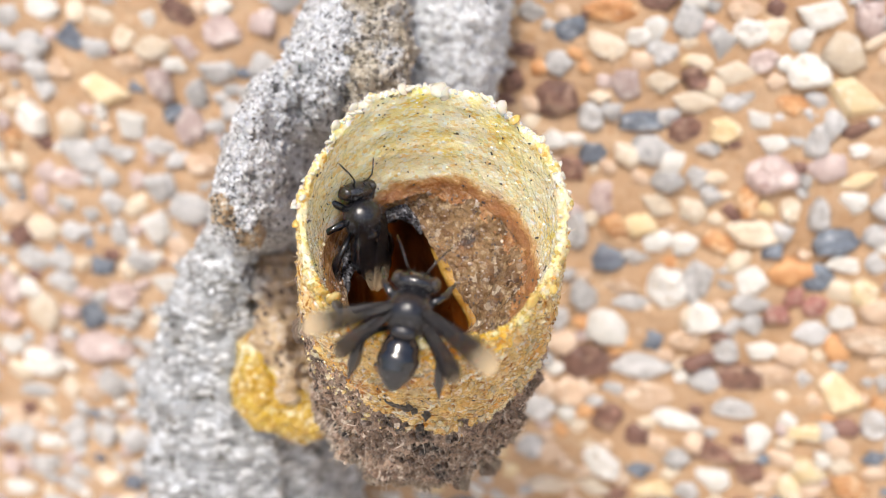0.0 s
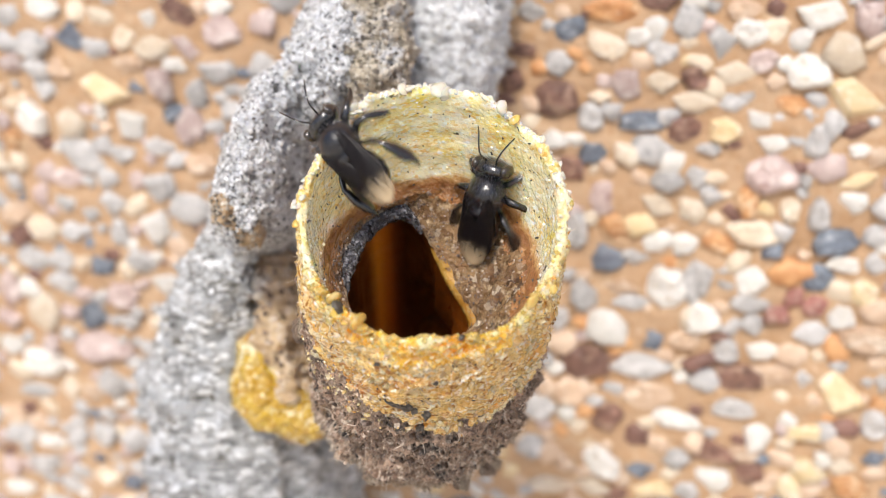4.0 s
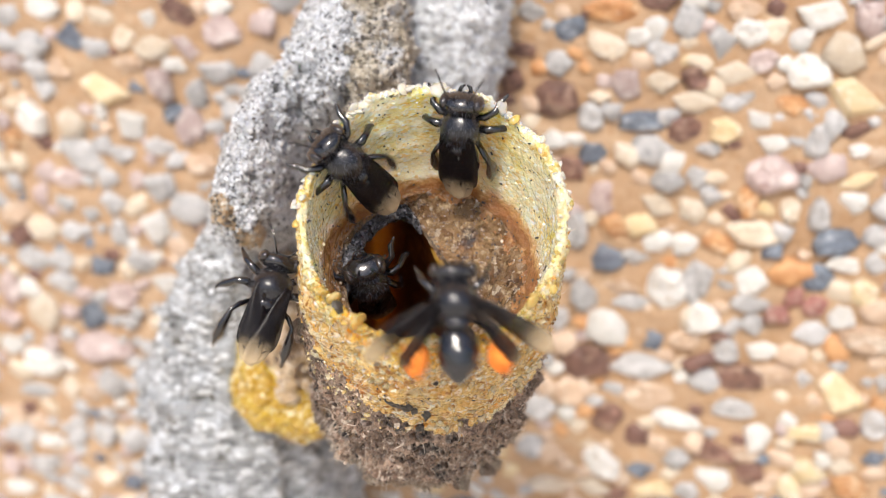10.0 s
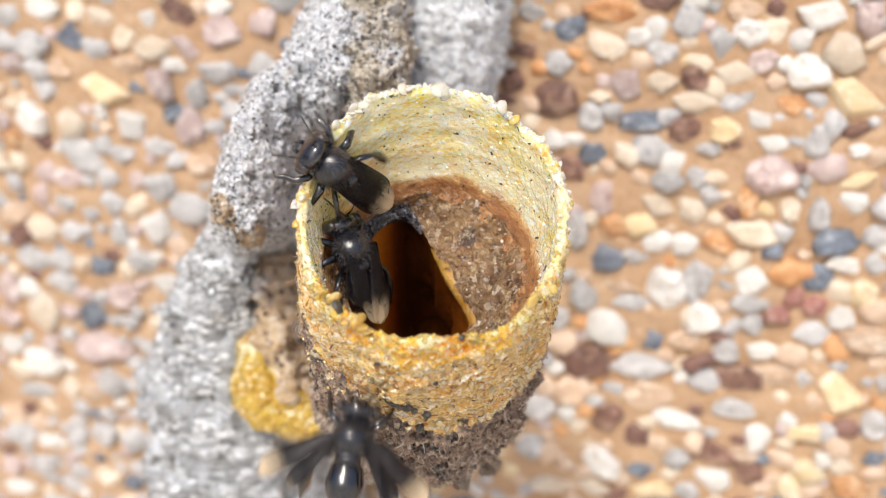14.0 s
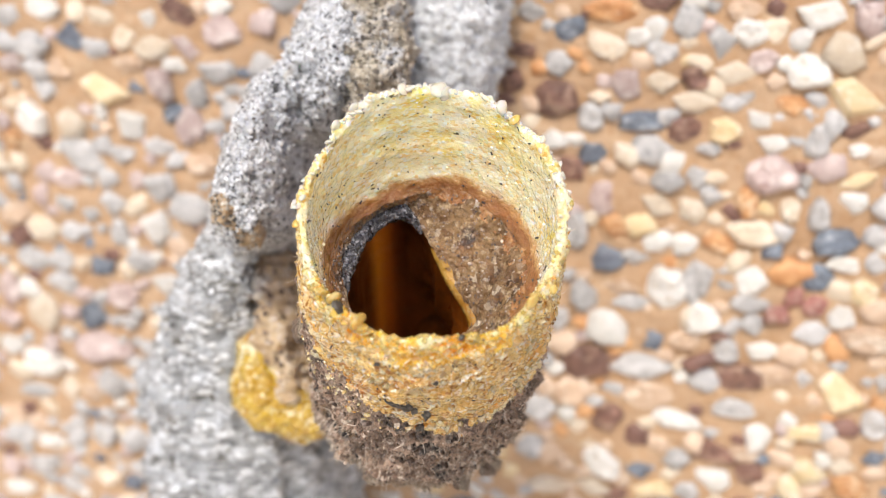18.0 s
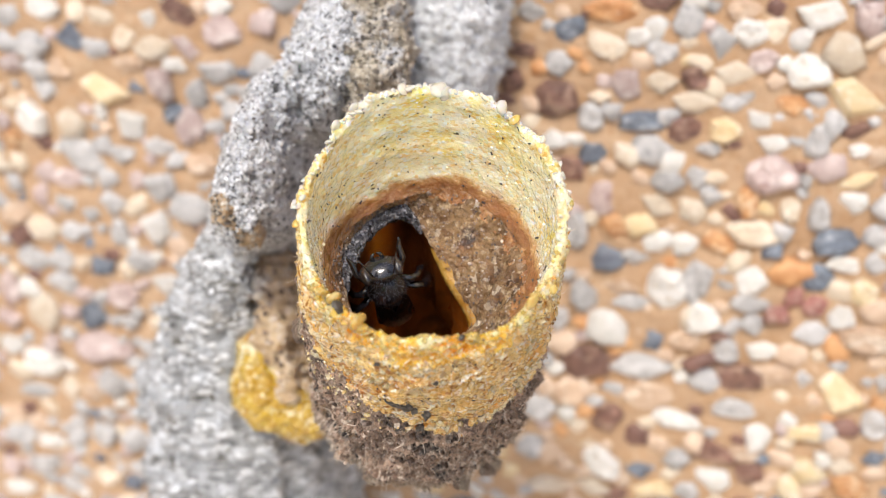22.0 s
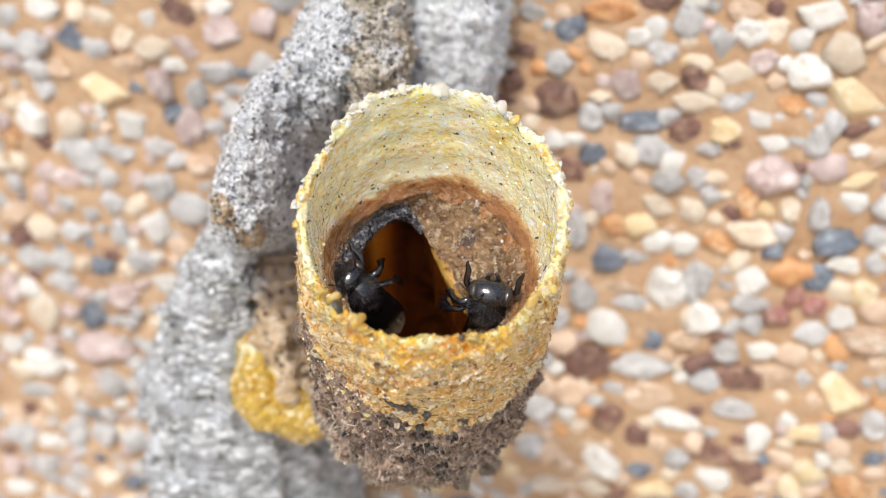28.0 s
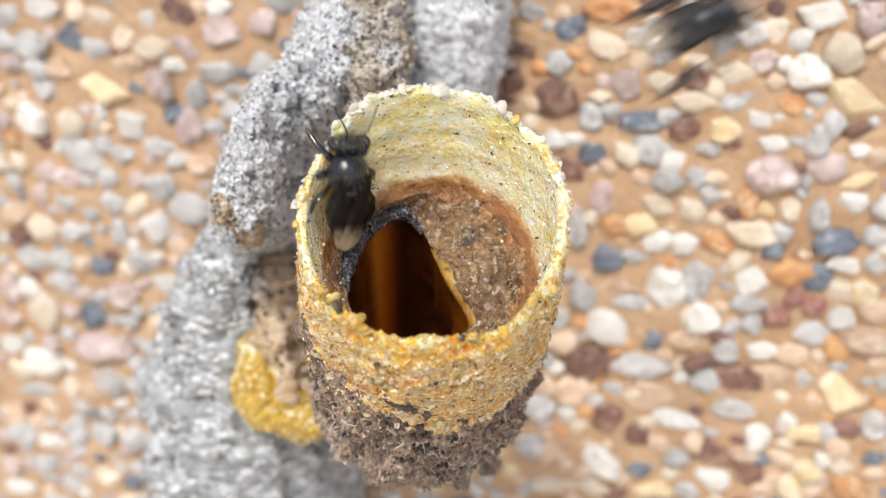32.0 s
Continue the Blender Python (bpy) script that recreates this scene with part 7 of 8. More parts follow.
        (31.30, pose(-0.0200, -0.0392, 1.3437, -55, -25, 176)), (31.50, pose(-0.0399, -0.2161, 1.4583, -55, -25, 176)), (31.80, pose(-0.0399, -0.2161, 1.4583, -55, -25, 176)),
        (32.00, pose(-0.0191, -0.0403, 1.3401, -55, -25, 176))])
    flutter(BEES[4], [(2.67, 3.3), (4.47, 4.97), (11.1, 11.25), (25.07, 25.5), (30.87, 31.3)])
    stride(BEES[4], [(1.4, 2.6), (9.6, 11.03), (29.2, 30.8)])
    walk(BEES[5], [
        (0.00, pose(0.0152, -0.0523, 1.2882, -16, -57, 121)), (0.20, pose(0.0666, -0.2534, 1.2974, -16, -57, 121)), (2.40, pose(0.0666, -0.2534, 1.2974, -16, -57, 121)),
        (2.60, pose(0.0152, -0.0523, 1.2882, -16, -57, 121)), (2.85, pose(0.0133, -0.0467, 1.3044, -16, -57, 121)), (2.95, pose(0.0127, -0.0466, 1.3090, -173, -72, -68)),
        (3.00, pose(0.0126, -0.0465, 1.3092, -174, -73, -66)), (3.03, pose(0.0126, -0.0465, 1.3094, -161, -77, -81)), (3.12, pose(0.0127, -0.0466, 1.3110, -48, -54, 156)),
        (3.20, pose(0.0128, -0.0468, 1.3126, -46, -12, 140)), (3.50, pose(0.0129, -0.0411, 1.3110, -44, 11, 163)), (3.80, pose(0.0107, -0.0403, 1.3113, -55, 8, -162)),
        (3.88, pose(0.0059, -0.0350, 1.3039, -34, 0, -137)), (3.95, pose(0.0049, -0.0263, 1.2929, -17, -15, -116)), (4.02, pose(0.0090, 0.0120, 1.2920, -5, -35, -98)),
        (4.10, pose(0.0300, 0.0250, 1.2900, 0, -58, -78)), (7.80, pose(0.0300, 0.0250, 1.2900, 0, -58, -78)), (7.85, pose(0.0090, 0.0120, 1.2920, -38, -55, -81)),
        (7.90, pose(0.0049, -0.0263, 1.2929, -74, -54, -86)), (7.95, pose(0.0059, -0.0350, 1.3039, -110, -55, -92)), (8.00, pose(0.0023, -0.0342, 1.3120, -147, -58, -95)),
        (8.03, pose(0.0024, -0.0344, 1.3120, -148, -57, -94)), (8.20, pose(0.0034, -0.0369, 1.3124, -155, -47, -85)), (8.40, pose(0.0033, -0.0369, 1.3124, -155, -47, -85)),
        (8.60, pose(0.0031, -0.0371, 1.3120, -149, -47, -87)), (8.80, pose(0.0026, -0.0367, 1.3133, -109, -63, -128)), (8.97, pose(0.0027, -0.0384, 1.3119, -62, -29, -161)),
        (9.00, pose(0.0027, -0.0385, 1.3118, -61, -27, -161)), (9.03, pose(0.0027, -0.0384, 1.3119, -62, -29, -161)), (9.20, pose(0.0026, -0.0367, 1.3133, -109, -63, -128)),
        (9.40, pose(0.0026, -0.0366, 1.3136, -63, -62, -179)), (9.60, pose(0.0024, -0.0372, 1.3122, -133, -55, -101)), (9.80, pose(0.0027, -0.0381, 1.3094, -155, -47, -85)),
        (9.97, pose(0.0028, -0.0376, 1.3108, -155, -47, -85)), (10.00, pose(0.0028, -0.0376, 1.3109, -155, -47, -85)), (10.03, pose(0.0028, -0.0376, 1.3109, -155, -47, -85)),
        (10.20, pose(0.0035, -0.0375, 1.3107, -161, -48, -84)), (10.40, pose(0.0048, -0.0372, 1.3108, -167, -48, -82)), (10.60, pose(0.0049, -0.0367, 1.3121, -163, -60, -87)),
        (10.65, pose(0.0059, -0.0350, 1.3039, -121, -58, -86)), (10.70, pose(0.0049, -0.0263, 1.2929, -80, -57, -84)), (10.75, pose(0.0090, 0.0120, 1.2920, -40, -57, -81)),
        (10.80, pose(0.0300, 0.0250, 1.2900, 0, -58, -78)), (22.05, pose(0.0300, 0.0250, 1.2900, 0, -58, -78)), (22.09, pose(0.0090, 0.0120, 1.2920, 3, -49, -41)),
        (22.12, pose(0.0049, -0.0263, 1.2929, 13, -43, -8)), (22.16, pose(0.0059, -0.0350, 1.3039, 25, -42, 24)), (22.20, pose(0.0055, -0.0368, 1.3115, 37, -45, 55)),
        (22.40, pose(0.0076, -0.0372, 1.3125, 53, -20, 26)), (22.60, pose(0.0087, -0.0356, 1.3142, 40, -47, 43)), (22.80, pose(0.0099, -0.0346, 1.3161, 72, -52, 2)),
        (22.97, pose(0.0114, -0.0355, 1.3179, 114, -74, -42)), (23.00, pose(0.0115, -0.0356, 1.3180, 120, -75, -49)), (23.03, pose(0.0115, -0.0356, 1.3181, 118, -74, -47)),
        (23.20, pose(0.0116, -0.0361, 1.3191, 106, -58, -32)), (23.40, pose(0.0128, -0.0378, 1.3211, 98, -8, -20)), (23.50, pose(0.0130, -0.0381, 1.3216, 57, -17, 23)),
        (23.60, pose(0.0151, -0.0386, 1.3250, 57, -17, 23)), (23.70, pose(0.0255, -0.0344, 1.3304, 55, -25, 28)), (23.90, pose(0.0385, -0.0292, 1.3369, 55, -25, 28)),
        (24.10, pose(0.1389, -0.1818, 1.4483, 55, -25, 28)), (26.15, pose(0.1054, -0.2171, 1.3728, 29, -53, 67)), (28.20, pose(0.0718, -0.2523, 1.2974, -30, -53, 137)),
        (28.40, pose(0.0169, -0.0519, 1.2882, -30, -53, 137)), (28.70, pose(0.0141, -0.0471, 1.3028, -30, -53, 137)), (28.80, pose(0.0129, -0.0454, 1.3082, -23, -55, 130)),
        (28.90, pose(0.0131, -0.0483, 1.3119, -52, -33, 169)), (28.97, pose(0.0101, -0.0453, 1.3116, -51, -50, 157)), (29.00, pose(0.0101, -0.0453, 1.3116, -51, -50, 157)),
        (29.03, pose(0.0101, -0.0453, 1.3116, -51, -50, 157)), (29.20, pose(0.0086, -0.0428, 1.3116, -55, -12, -176)), (29.40, pose(0.0074, -0.0384, 1.3096, -61, -35, -166)),
        (29.60, pose(0.0060, -0.0374, 1.3096, -147, -58, -95)), (29.80, pose(0.0055, -0.0376, 1.3092, -167, -48, -82)), (30.20, pose(0.0057, -0.0376, 1.3091, -167, -48, -82)),
        (30.40, pose(0.0057, -0.0376, 1.3093, -167, -48, -82)), (30.60, pose(0.0066, -0.0373, 1.3096, 163, -60, -69)), (30.70, pose(0.0074, -0.0374, 1.3105, 82, -64, 9)),
        (30.80, pose(0.0083, -0.0375, 1.3115, 46, -35, 41)), (30.97, pose(0.0106, -0.0359, 1.3139, 31, -53, 39)), (31.00, pose(0.0107, -0.0358, 1.3141, 30, -54, 39)),
        (31.03, pose(0.0108, -0.0358, 1.3143, 32, -56, 38)), (31.20, pose(0.0118, -0.0352, 1.3168, 95, -76, -29)), (31.50, pose(0.0112, -0.0362, 1.3197, 180, -78, -105)),
        (31.60, pose(0.0122, -0.0371, 1.3201, 99, -52, -28)), (31.80, pose(0.0127, -0.0378, 1.3211, 99, -33, -24)), (31.90, pose(0.0158, -0.0386, 1.3245, 55, -25, 28)),
        (32.00, pose(0.0236, -0.0354, 1.3289, 56, -21, 25))])
    flutter(BEES[5], [(2.67, 2.95), (23.47, 23.9), (28.47, 28.97), (31.87, 31.95)])
    stride(BEES[5], [(2.95, 3.8), (8.0, 10.6), (22.2, 23.4), (28.97, 31.8)])
    walk(BEES[6], [
        (0.00, pose(-0.0300, 0.0390, 1.2900, 0, -58, -78)), (5.50, pose(-0.0300, 0.0390, 1.2900, 0, -58, -78)), (5.55, pose(-0.0090, 0.0120, 1.2920, -3, -51, -116)),
        (5.60, pose(0.0049, -0.0263, 1.2929, -12, -46, -151)), (5.65, pose(0.0059, -0.0350, 1.3039, -22, -45, 176)), (5.70, pose(0.0024, -0.0369, 1.3134, -32, -48, 142)),
        (5.90, pose(0.0028, -0.0374, 1.3142, -12, -67, 159)), (5.97, pose(0.0030, -0.0364, 1.3150, -35, -77, 173)), (6.00, pose(0.0030, -0.0363, 1.3150, -38, -78, 175)),
        (6.03, pose(0.0030, -0.0363, 1.3150, -36, -77, 174)), (6.10, pose(0.0028, -0.0365, 1.3149, -23, -69, 164)), (6.30, pose(0.0029, -0.0380, 1.3189, -108, -67, -120)),
        (6.50, pose(0.0027, -0.0398, 1.3218, -98, -31, -132)), (6.70, pose(0.0024, -0.0408, 1.3216, -97, -11, -135)), (6.75, pose(0.0021, -0.0408, 1.3220, -66, -6, -167)),
        (6.80, pose(0.0017, -0.0409, 1.3223, -42, 14, 168)), (6.90, pose(-0.0006, -0.0396, 1.3227, -58, -8, -173)), (6.97, pose(-0.0027, -0.0399, 1.3230, -58, -7, -172)),
        (7.00, pose(-0.0029, -0.0399, 1.3231, -58, -7, -172)), (7.03, pose(-0.0035, -0.0401, 1.3233, -58, -7, -172)), (7.10, pose(-0.0130, -0.0440, 1.3265, -58, -8, -173)),
        (7.30, pose(-0.0270, -0.0462, 1.3287, -58, -8, -173)), (7.50, pose(-0.0644, -0.2344, 1.4231, -58, -8, -173)), (9.90, pose(-0.0633, -0.2398, 1.4080, -36, -50, 146)),
        (12.30, pose(-0.0622, -0.2452, 1.3929, 36, -50, 58)), (14.70, pose(-0.0610, -0.2505, 1.3779, 58, -8, 17)), (14.90, pose(-0.0259, -0.0514, 1.3142, 58, -8, 17)),
        (15.30, pose(-0.0020, -0.0460, 1.3148, 58, 0, 12)), (15.50, pose(0.0031, -0.0426, 1.3154, 58, 0, 12)), (15.70, pose(0.0037, -0.0370, 1.3118, 52, 24, -6)),
        (15.76, pose(0.0059, -0.0350, 1.3039, 29, 11, -30)), (15.82, pose(0.0049, -0.0263, 1.2929, 14, -9, -49)), (15.89, pose(-0.0090, 0.0120, 1.2920, 4, -33, -63)),
        (15.95, pose(-0.0300, 0.0390, 1.2900, 0, -58, -78)), (27.75, pose(-0.0300, 0.0390, 1.2900, 0, -58, -78)), (27.79, pose(-0.0090, 0.0120, 1.2920, -32, -53, -82)),
        (27.82, pose(0.0049, -0.0263, 1.2929, -62, -50, -89)), (27.86, pose(0.0059, -0.0350, 1.3039, -91, -49, -98)), (27.90, pose(0.0027, -0.0379, 1.3100, -120, -51, -105)),
        (27.97, pose(0.0025, -0.0379, 1.3100, -101, -50, -119)), (28.00, pose(0.0025, -0.0379, 1.3101, -100, -49, -120)), (28.03, pose(0.0025, -0.0379, 1.3101, -100, -50, -121)),
        (28.10, pose(0.0024, -0.0374, 1.3115, -99, -57, -131)), (28.30, pose(0.0022, -0.0369, 1.3130, -50, -45, 169)), (28.50, pose(0.0029, -0.0370, 1.3122, -56, -30, -177)),
        (28.70, pose(0.0031, -0.0372, 1.3116, -54, -16, -179)), (28.80, pose(0.0031, -0.0386, 1.3114, -54, 16, -157)), (28.97, pose(0.0036, -0.0373, 1.3120, -50, -29, 170)),
        (29.00, pose(0.0036, -0.0372, 1.3120, -49, -31, 167)), (29.03, pose(0.0036, -0.0372, 1.3121, -48, -32, 169)), (29.20, pose(0.0022, -0.0379, 1.3143, -35, -52, -172)),
        (29.30, pose(0.0018, -0.0384, 1.3151, -70, -27, -140)), (29.40, pose(0.0014, -0.0388, 1.3159, -86, 6, -128)), (29.60, pose(0.0023, -0.0432, 1.3181, -84, 7, -127)),
        (29.80, pose(0.0022, -0.0441, 1.3187, -89, 11, -130)), (29.90, pose(-0.0002, -0.0426, 1.3171, -55, -25, 176)), (29.95, pose(-0.0014, -0.0420, 1.3166, -30, -53, 138)),
        (30.00, pose(-0.0014, -0.0432, 1.3162, -73, -69, 116)), (30.20, pose(-0.0021, -0.0432, 1.3164, -87, -72, 136)), (30.30, pose(-0.0042, -0.0438, 1.3223, -40, -47, 150)),
        (30.40, pose(-0.0133, -0.0427, 1.3304, -47, -40, 161)), (30.70, pose(-0.0273, -0.0432, 1.3369, -47, -40, 161)), (30.90, pose(-0.0653, -0.2253, 1.4483, -47, -40, 161)),
        (31.80, pose(-0.0653, -0.2253, 1.4483, -47, -40, 161)), (32.00, pose(-0.0273, -0.0432, 1.3369, -47, -40, 161))])
    flutter(BEES[6], [(6.87, 7.3), (14.97, 15.7), (29.87, 30.7)])
    stride(BEES[6], [(5.7, 6.8), (27.9, 29.8)])
    walk(LADEN[0], [
        (0.00, pose(0.0355, -0.0480, 1.2882, -47, -40, 161)), (0.20, pose(0.1294, -0.2400, 1.2974, -47, -40, 161)), (0.55, pose(0.1185, -0.2405, 1.3024, -47, -40, 161)),
        (0.75, pose(0.0320, -0.0481, 1.2898, -47, -40, 161)), (0.90, pose(0.0202, -0.0459, 1.3025, -47, -40, 161)), (1.00, pose(0.0156, -0.0451, 1.3072, -43, -44, 156)),
        (1.20, pose(0.0082, -0.0472, 1.3118, -30, -53, 137)), (1.35, pose(0.0061, -0.0403, 1.3109, -9, -25, 112)), (1.41, pose(0.0059, -0.0350, 1.3039, 4, -27, 148)),
        (1.48, pose(0.0049, -0.0263, 1.2929, 14, -37, -175)), (1.54, pose(-0.0054, 0.0120, 1.2920, 15, -49, -133)), (1.60, pose(-0.0180, 0.0390, 1.2900, 0, -58, -78)),
        (32.00, pose(-0.0180, 0.0390, 1.2900, 0, -58, -78))])
    flutter(LADEN[0], [(0.82, 1.35)])
    stride(LADEN[0], [])
    walk(LADEN[1], [
        (0.00, pose(0.0051, -0.0544, 1.2882, 16, -57, 83)), (0.20, pose(0.0351, -0.2601, 1.2974, 16, -57, 83)), (1.50, pose(0.0351, -0.2601, 1.2974, 16, -57, 83)),
        (1.70, pose(0.0051, -0.0544, 1.2882, 16, -57, 83)), (1.90, pose(0.0079, -0.0484, 1.3028, 8, -58, 92)), (2.00, pose(0.0087, -0.0476, 1.3074, 0, -58, 102)),
        (2.20, pose(0.0086, -0.0431, 1.3109, 0, -26, 102)), (2.50, pose(0.0074, -0.0390, 1.3108, -9, -15, 110)), (2.80, pose(0.0059, -0.0378, 1.3119, -51, -4, 165)),
        (2.97, pose(0.0031, -0.0383, 1.3123, -57, 16, -170)), (3.00, pose(0.0030, -0.0383, 1.3124, -57, 18, -168)), (3.03, pose(0.0030, -0.0383, 1.3123, -57, 16, -171)),
        (3.20, pose(0.0042, -0.0372, 1.3115, -46, -4, 151)), (3.50, pose(0.0042, -0.0375, 1.3102, -9, -5, 109)), (3.60, pose(0.0059, -0.0350, 1.3039, 11, -10, 146)),
        (3.70, pose(0.0049, -0.0263, 1.2929, 24, -25, -177)), (3.80, pose(-0.0018, 0.0120, 1.2920, 24, -45, -137)), (3.90, pose(-0.0060, 0.0390, 1.2900, 0, -58, -78)),
        (5.30, pose(-0.0060, 0.0390, 1.2900, 0, -58, -78)), (5.35, pose(-0.0018, 0.0120, 1.2920, 12, -46, -129)), (5.40, pose(0.0049, -0.0263, 1.2929, 8, -33, -168)),
        (5.45, pose(0.0059, -0.0350, 1.3039, -3, -24, 157)), (5.50, pose(0.0023, -0.0357, 1.3110, -18, -23, 121)), (5.97, pose(0.0030, -0.0360, 1.3097, -9, -11, 110)),
        (6.00, pose(0.0030, -0.0360, 1.3097, -9, -10, 109)), (6.09, pose(0.0059, -0.0350, 1.3039, 9, -14, 147)), (6.17, pose(0.0049, -0.0263, 1.2929, 21, -28, -177)),
        (6.26, pose(-0.0018, 0.0120, 1.2920, 22, -46, -136)), (6.35, pose(-0.0060, 0.0390, 1.2900, 0, -58, -78)), (32.00, pose(-0.0060, 0.0390, 1.2900, 0, -58, -78))])
    flutter(LADEN[1], [(1.77, 2.2)])
    stride(LADEN[1], [(2.2, 3.5), (5.5, 6.0)])
    walk(LADEN[2], [
        (0.00, pose(0.0186, -0.0516, 1.2882, -16, -57, 121)), (0.20, pose(0.0770, -0.2512, 1.2974, -16, -57, 121)), (1.50, pose(0.0770, -0.2512, 1.2974, -16, -57, 121)),
        (1.70, pose(0.0186, -0.0516, 1.2882, -16, -57, 121)), (1.90, pose(0.0137, -0.0469, 1.3035, -16, -57, 121)), (2.00, pose(0.0127, -0.0465, 1.3081, -23, -55, 130)),
        (2.20, pose(0.0117, -0.0478, 1.3110, -30, -53, 137)), (2.40, pose(0.0094, -0.0473, 1.3119, -12, -27, 134)), (2.60, pose(0.0085, -0.0432, 1.3107, -20, -32, 125)),
        (2.80, pose(0.0105, -0.0405, 1.3109, -27, -19, 130)), (2.97, pose(0.0092, -0.0376, 1.3111, -27, -19, 130)), (3.00, pose(0.0091, -0.0375, 1.3111, -27, -19, 130)),
        (3.03, pose(0.0091, -0.0374, 1.3111, -26, -19, 130)), (3.20, pose(0.0085, -0.0368, 1.3104, -25, -10, 125)), (3.50, pose(0.0071, -0.0373, 1.3091, -17, -8, 117)),
        (3.60, pose(0.0059, -0.0350, 1.3039, 2, -11, 153)), (3.70, pose(0.0049, -0.0263, 1.2929, 15, -25, -171)), (3.80, pose(0.0018, 0.0120, 1.2920, 18, -43, -133)),
        (3.90, pose(0.0060, 0.0390, 1.2900, 0, -58, -78)), (32.00, pose(0.0060, 0.0390, 1.2900, 0, -58, -78))])
    flutter(LADEN[2], [(1.77, 2.4)])
    stride(LADEN[2], [(2.4, 3.5)])
    walk(LADEN[3], [
        (0.00, pose(0.0152, -0.0523, 1.2882, -16, -57, 121)), (0.20, pose(0.0666, -0.2534, 1.2974, -16, -57, 121)), (6.10, pose(0.0666, -0.2534, 1.2974, -16, -57, 121)),
        (6.30, pose(0.0152, -0.0523, 1.2882, -16, -57, 121)), (6.58, pose(0.0103, -0.0473, 1.3044, -23, -55, 130)), (6.70, pose(0.0062, -0.0413, 1.3141, -23, -55, 130)),
        (6.82, pose(0.0041, -0.0365, 1.3108, -17, -13, 118)), (6.86, pose(0.0059, -0.0350, 1.3039, -1, -15, 152)), (6.89, pose(0.0049, -0.0263, 1.2929, 12, -26, -174)),
        (6.93, pose(0.0052, 0.0120, 1.2920, 17, -41, -139)), (6.97, pose(0.0172, 0.0345, 1.2912, 6, -56, -93)), (7.00, pose(0.0180, 0.0390, 1.2900, 0, -58, -78)),
        (32.00, pose(0.0180, 0.0390, 1.2900, 0, -58, -78))])
    flutter(LADEN[3], [(6.37, 6.82)])
    stride(LADEN[3], [])
    walk(LADEN[4], [
        (0.00, pose(0.0017, -0.0552, 1.2882, 16, -57, 83)), (0.20, pose(0.0247, -0.2623, 1.2974, 16, -57, 83)), (8.70, pose(0.0247, -0.2623, 1.2974, 16, -57, 83)),
        (8.90, pose(0.0017, -0.0552, 1.2882, 16, -57, 83)), (9.10, pose(0.0047, -0.0491, 1.3028, 16, -57, 83)), (9.20, pose(0.0050, -0.0469, 1.3115, 30, -53, 67)),
        (9.30, pose(0.0053, -0.0415, 1.3113, 49, -31, 37)), (9.40, pose(0.0058, -0.0375, 1.3099, 63, 24, 33)), (9.60, pose(0.0057, -0.0377, 1.3089, 72, 35, 40)),
        (9.68, pose(0.0059, -0.0350, 1.3039, 33, 30, -4)), (9.75, pose(0.0049, -0.0263, 1.2929, 9, 6, -34)), (9.82, pose(0.0090, 0.0120, 1.2920, -2, -25, -54)),
        (9.90, pose(0.0300, 0.0390, 1.2900, 0, -58, -78)), (32.00, pose(0.0300, 0.0390, 1.2900, 0, -58, -78))])
    flutter(LADEN[4], [(8.97, 9.3)])
    stride(LADEN[4], [(9.3, 9.6)])
    walk(LADEN[5], [
        (0.00, pose(0.0153, -0.0529, 1.2866, -16, -57, 121)), (0.20, pose(0.0669, -0.2552, 1.2923, -16, -57, 121)), (9.50, pose(0.0669, -0.2552, 1.2923, -16, -57, 121)),
        (9.70, pose(0.0153, -0.0529, 1.2866, -16, -57, 121)), (9.90, pose(0.0114, -0.0477, 1.3028, -16, -57, 121)), (10.00, pose(0.0109, -0.0476, 1.3136, -5, -58, 108)),
        (10.10, pose(0.0087, -0.0414, 1.3124, -5, -25, 107)), (10.20, pose(0.0080, -0.0400, 1.3107, -2, -11, 103)), (10.40, pose(0.0084, -0.0373, 1.3083, 0, -16, 102)),
        (10.97, pose(0.0086, -0.0391, 1.3096, 0, -20, 102)), (11.00, pose(0.0086, -0.0392, 1.3097, 0, -21, 102)), (11.03, pose(0.0083, -0.0390, 1.3095, -2, -20, 104)),
        (11.20, pose(0.0049, -0.0355, 1.3070, -25, -6, 123)), (11.97, pose(0.0050, -0.0337, 1.3062, -10, -5, 110)), (12.00, pose(0.0050, -0.0336, 1.3062, -9, -5, 109)),
        (12.07, pose(0.0059, -0.0350, 1.3039, 11, -10, 146)), (12.15, pose(0.0049, -0.0263, 1.2929, 24, -25, -177)), (12.23, pose(-0.0090, 0.0120, 1.2920, 24, -45, -137)),
        (12.30, pose(-0.0300, 0.0530, 1.2900, 0, -58, -78)), (32.00, pose(-0.0300, 0.0530, 1.2900, 0, -58, -78))])
    flutter(LADEN[5], [(9.77, 10.1)])
    stride(LADEN[5], [(10.1, 12.0)])
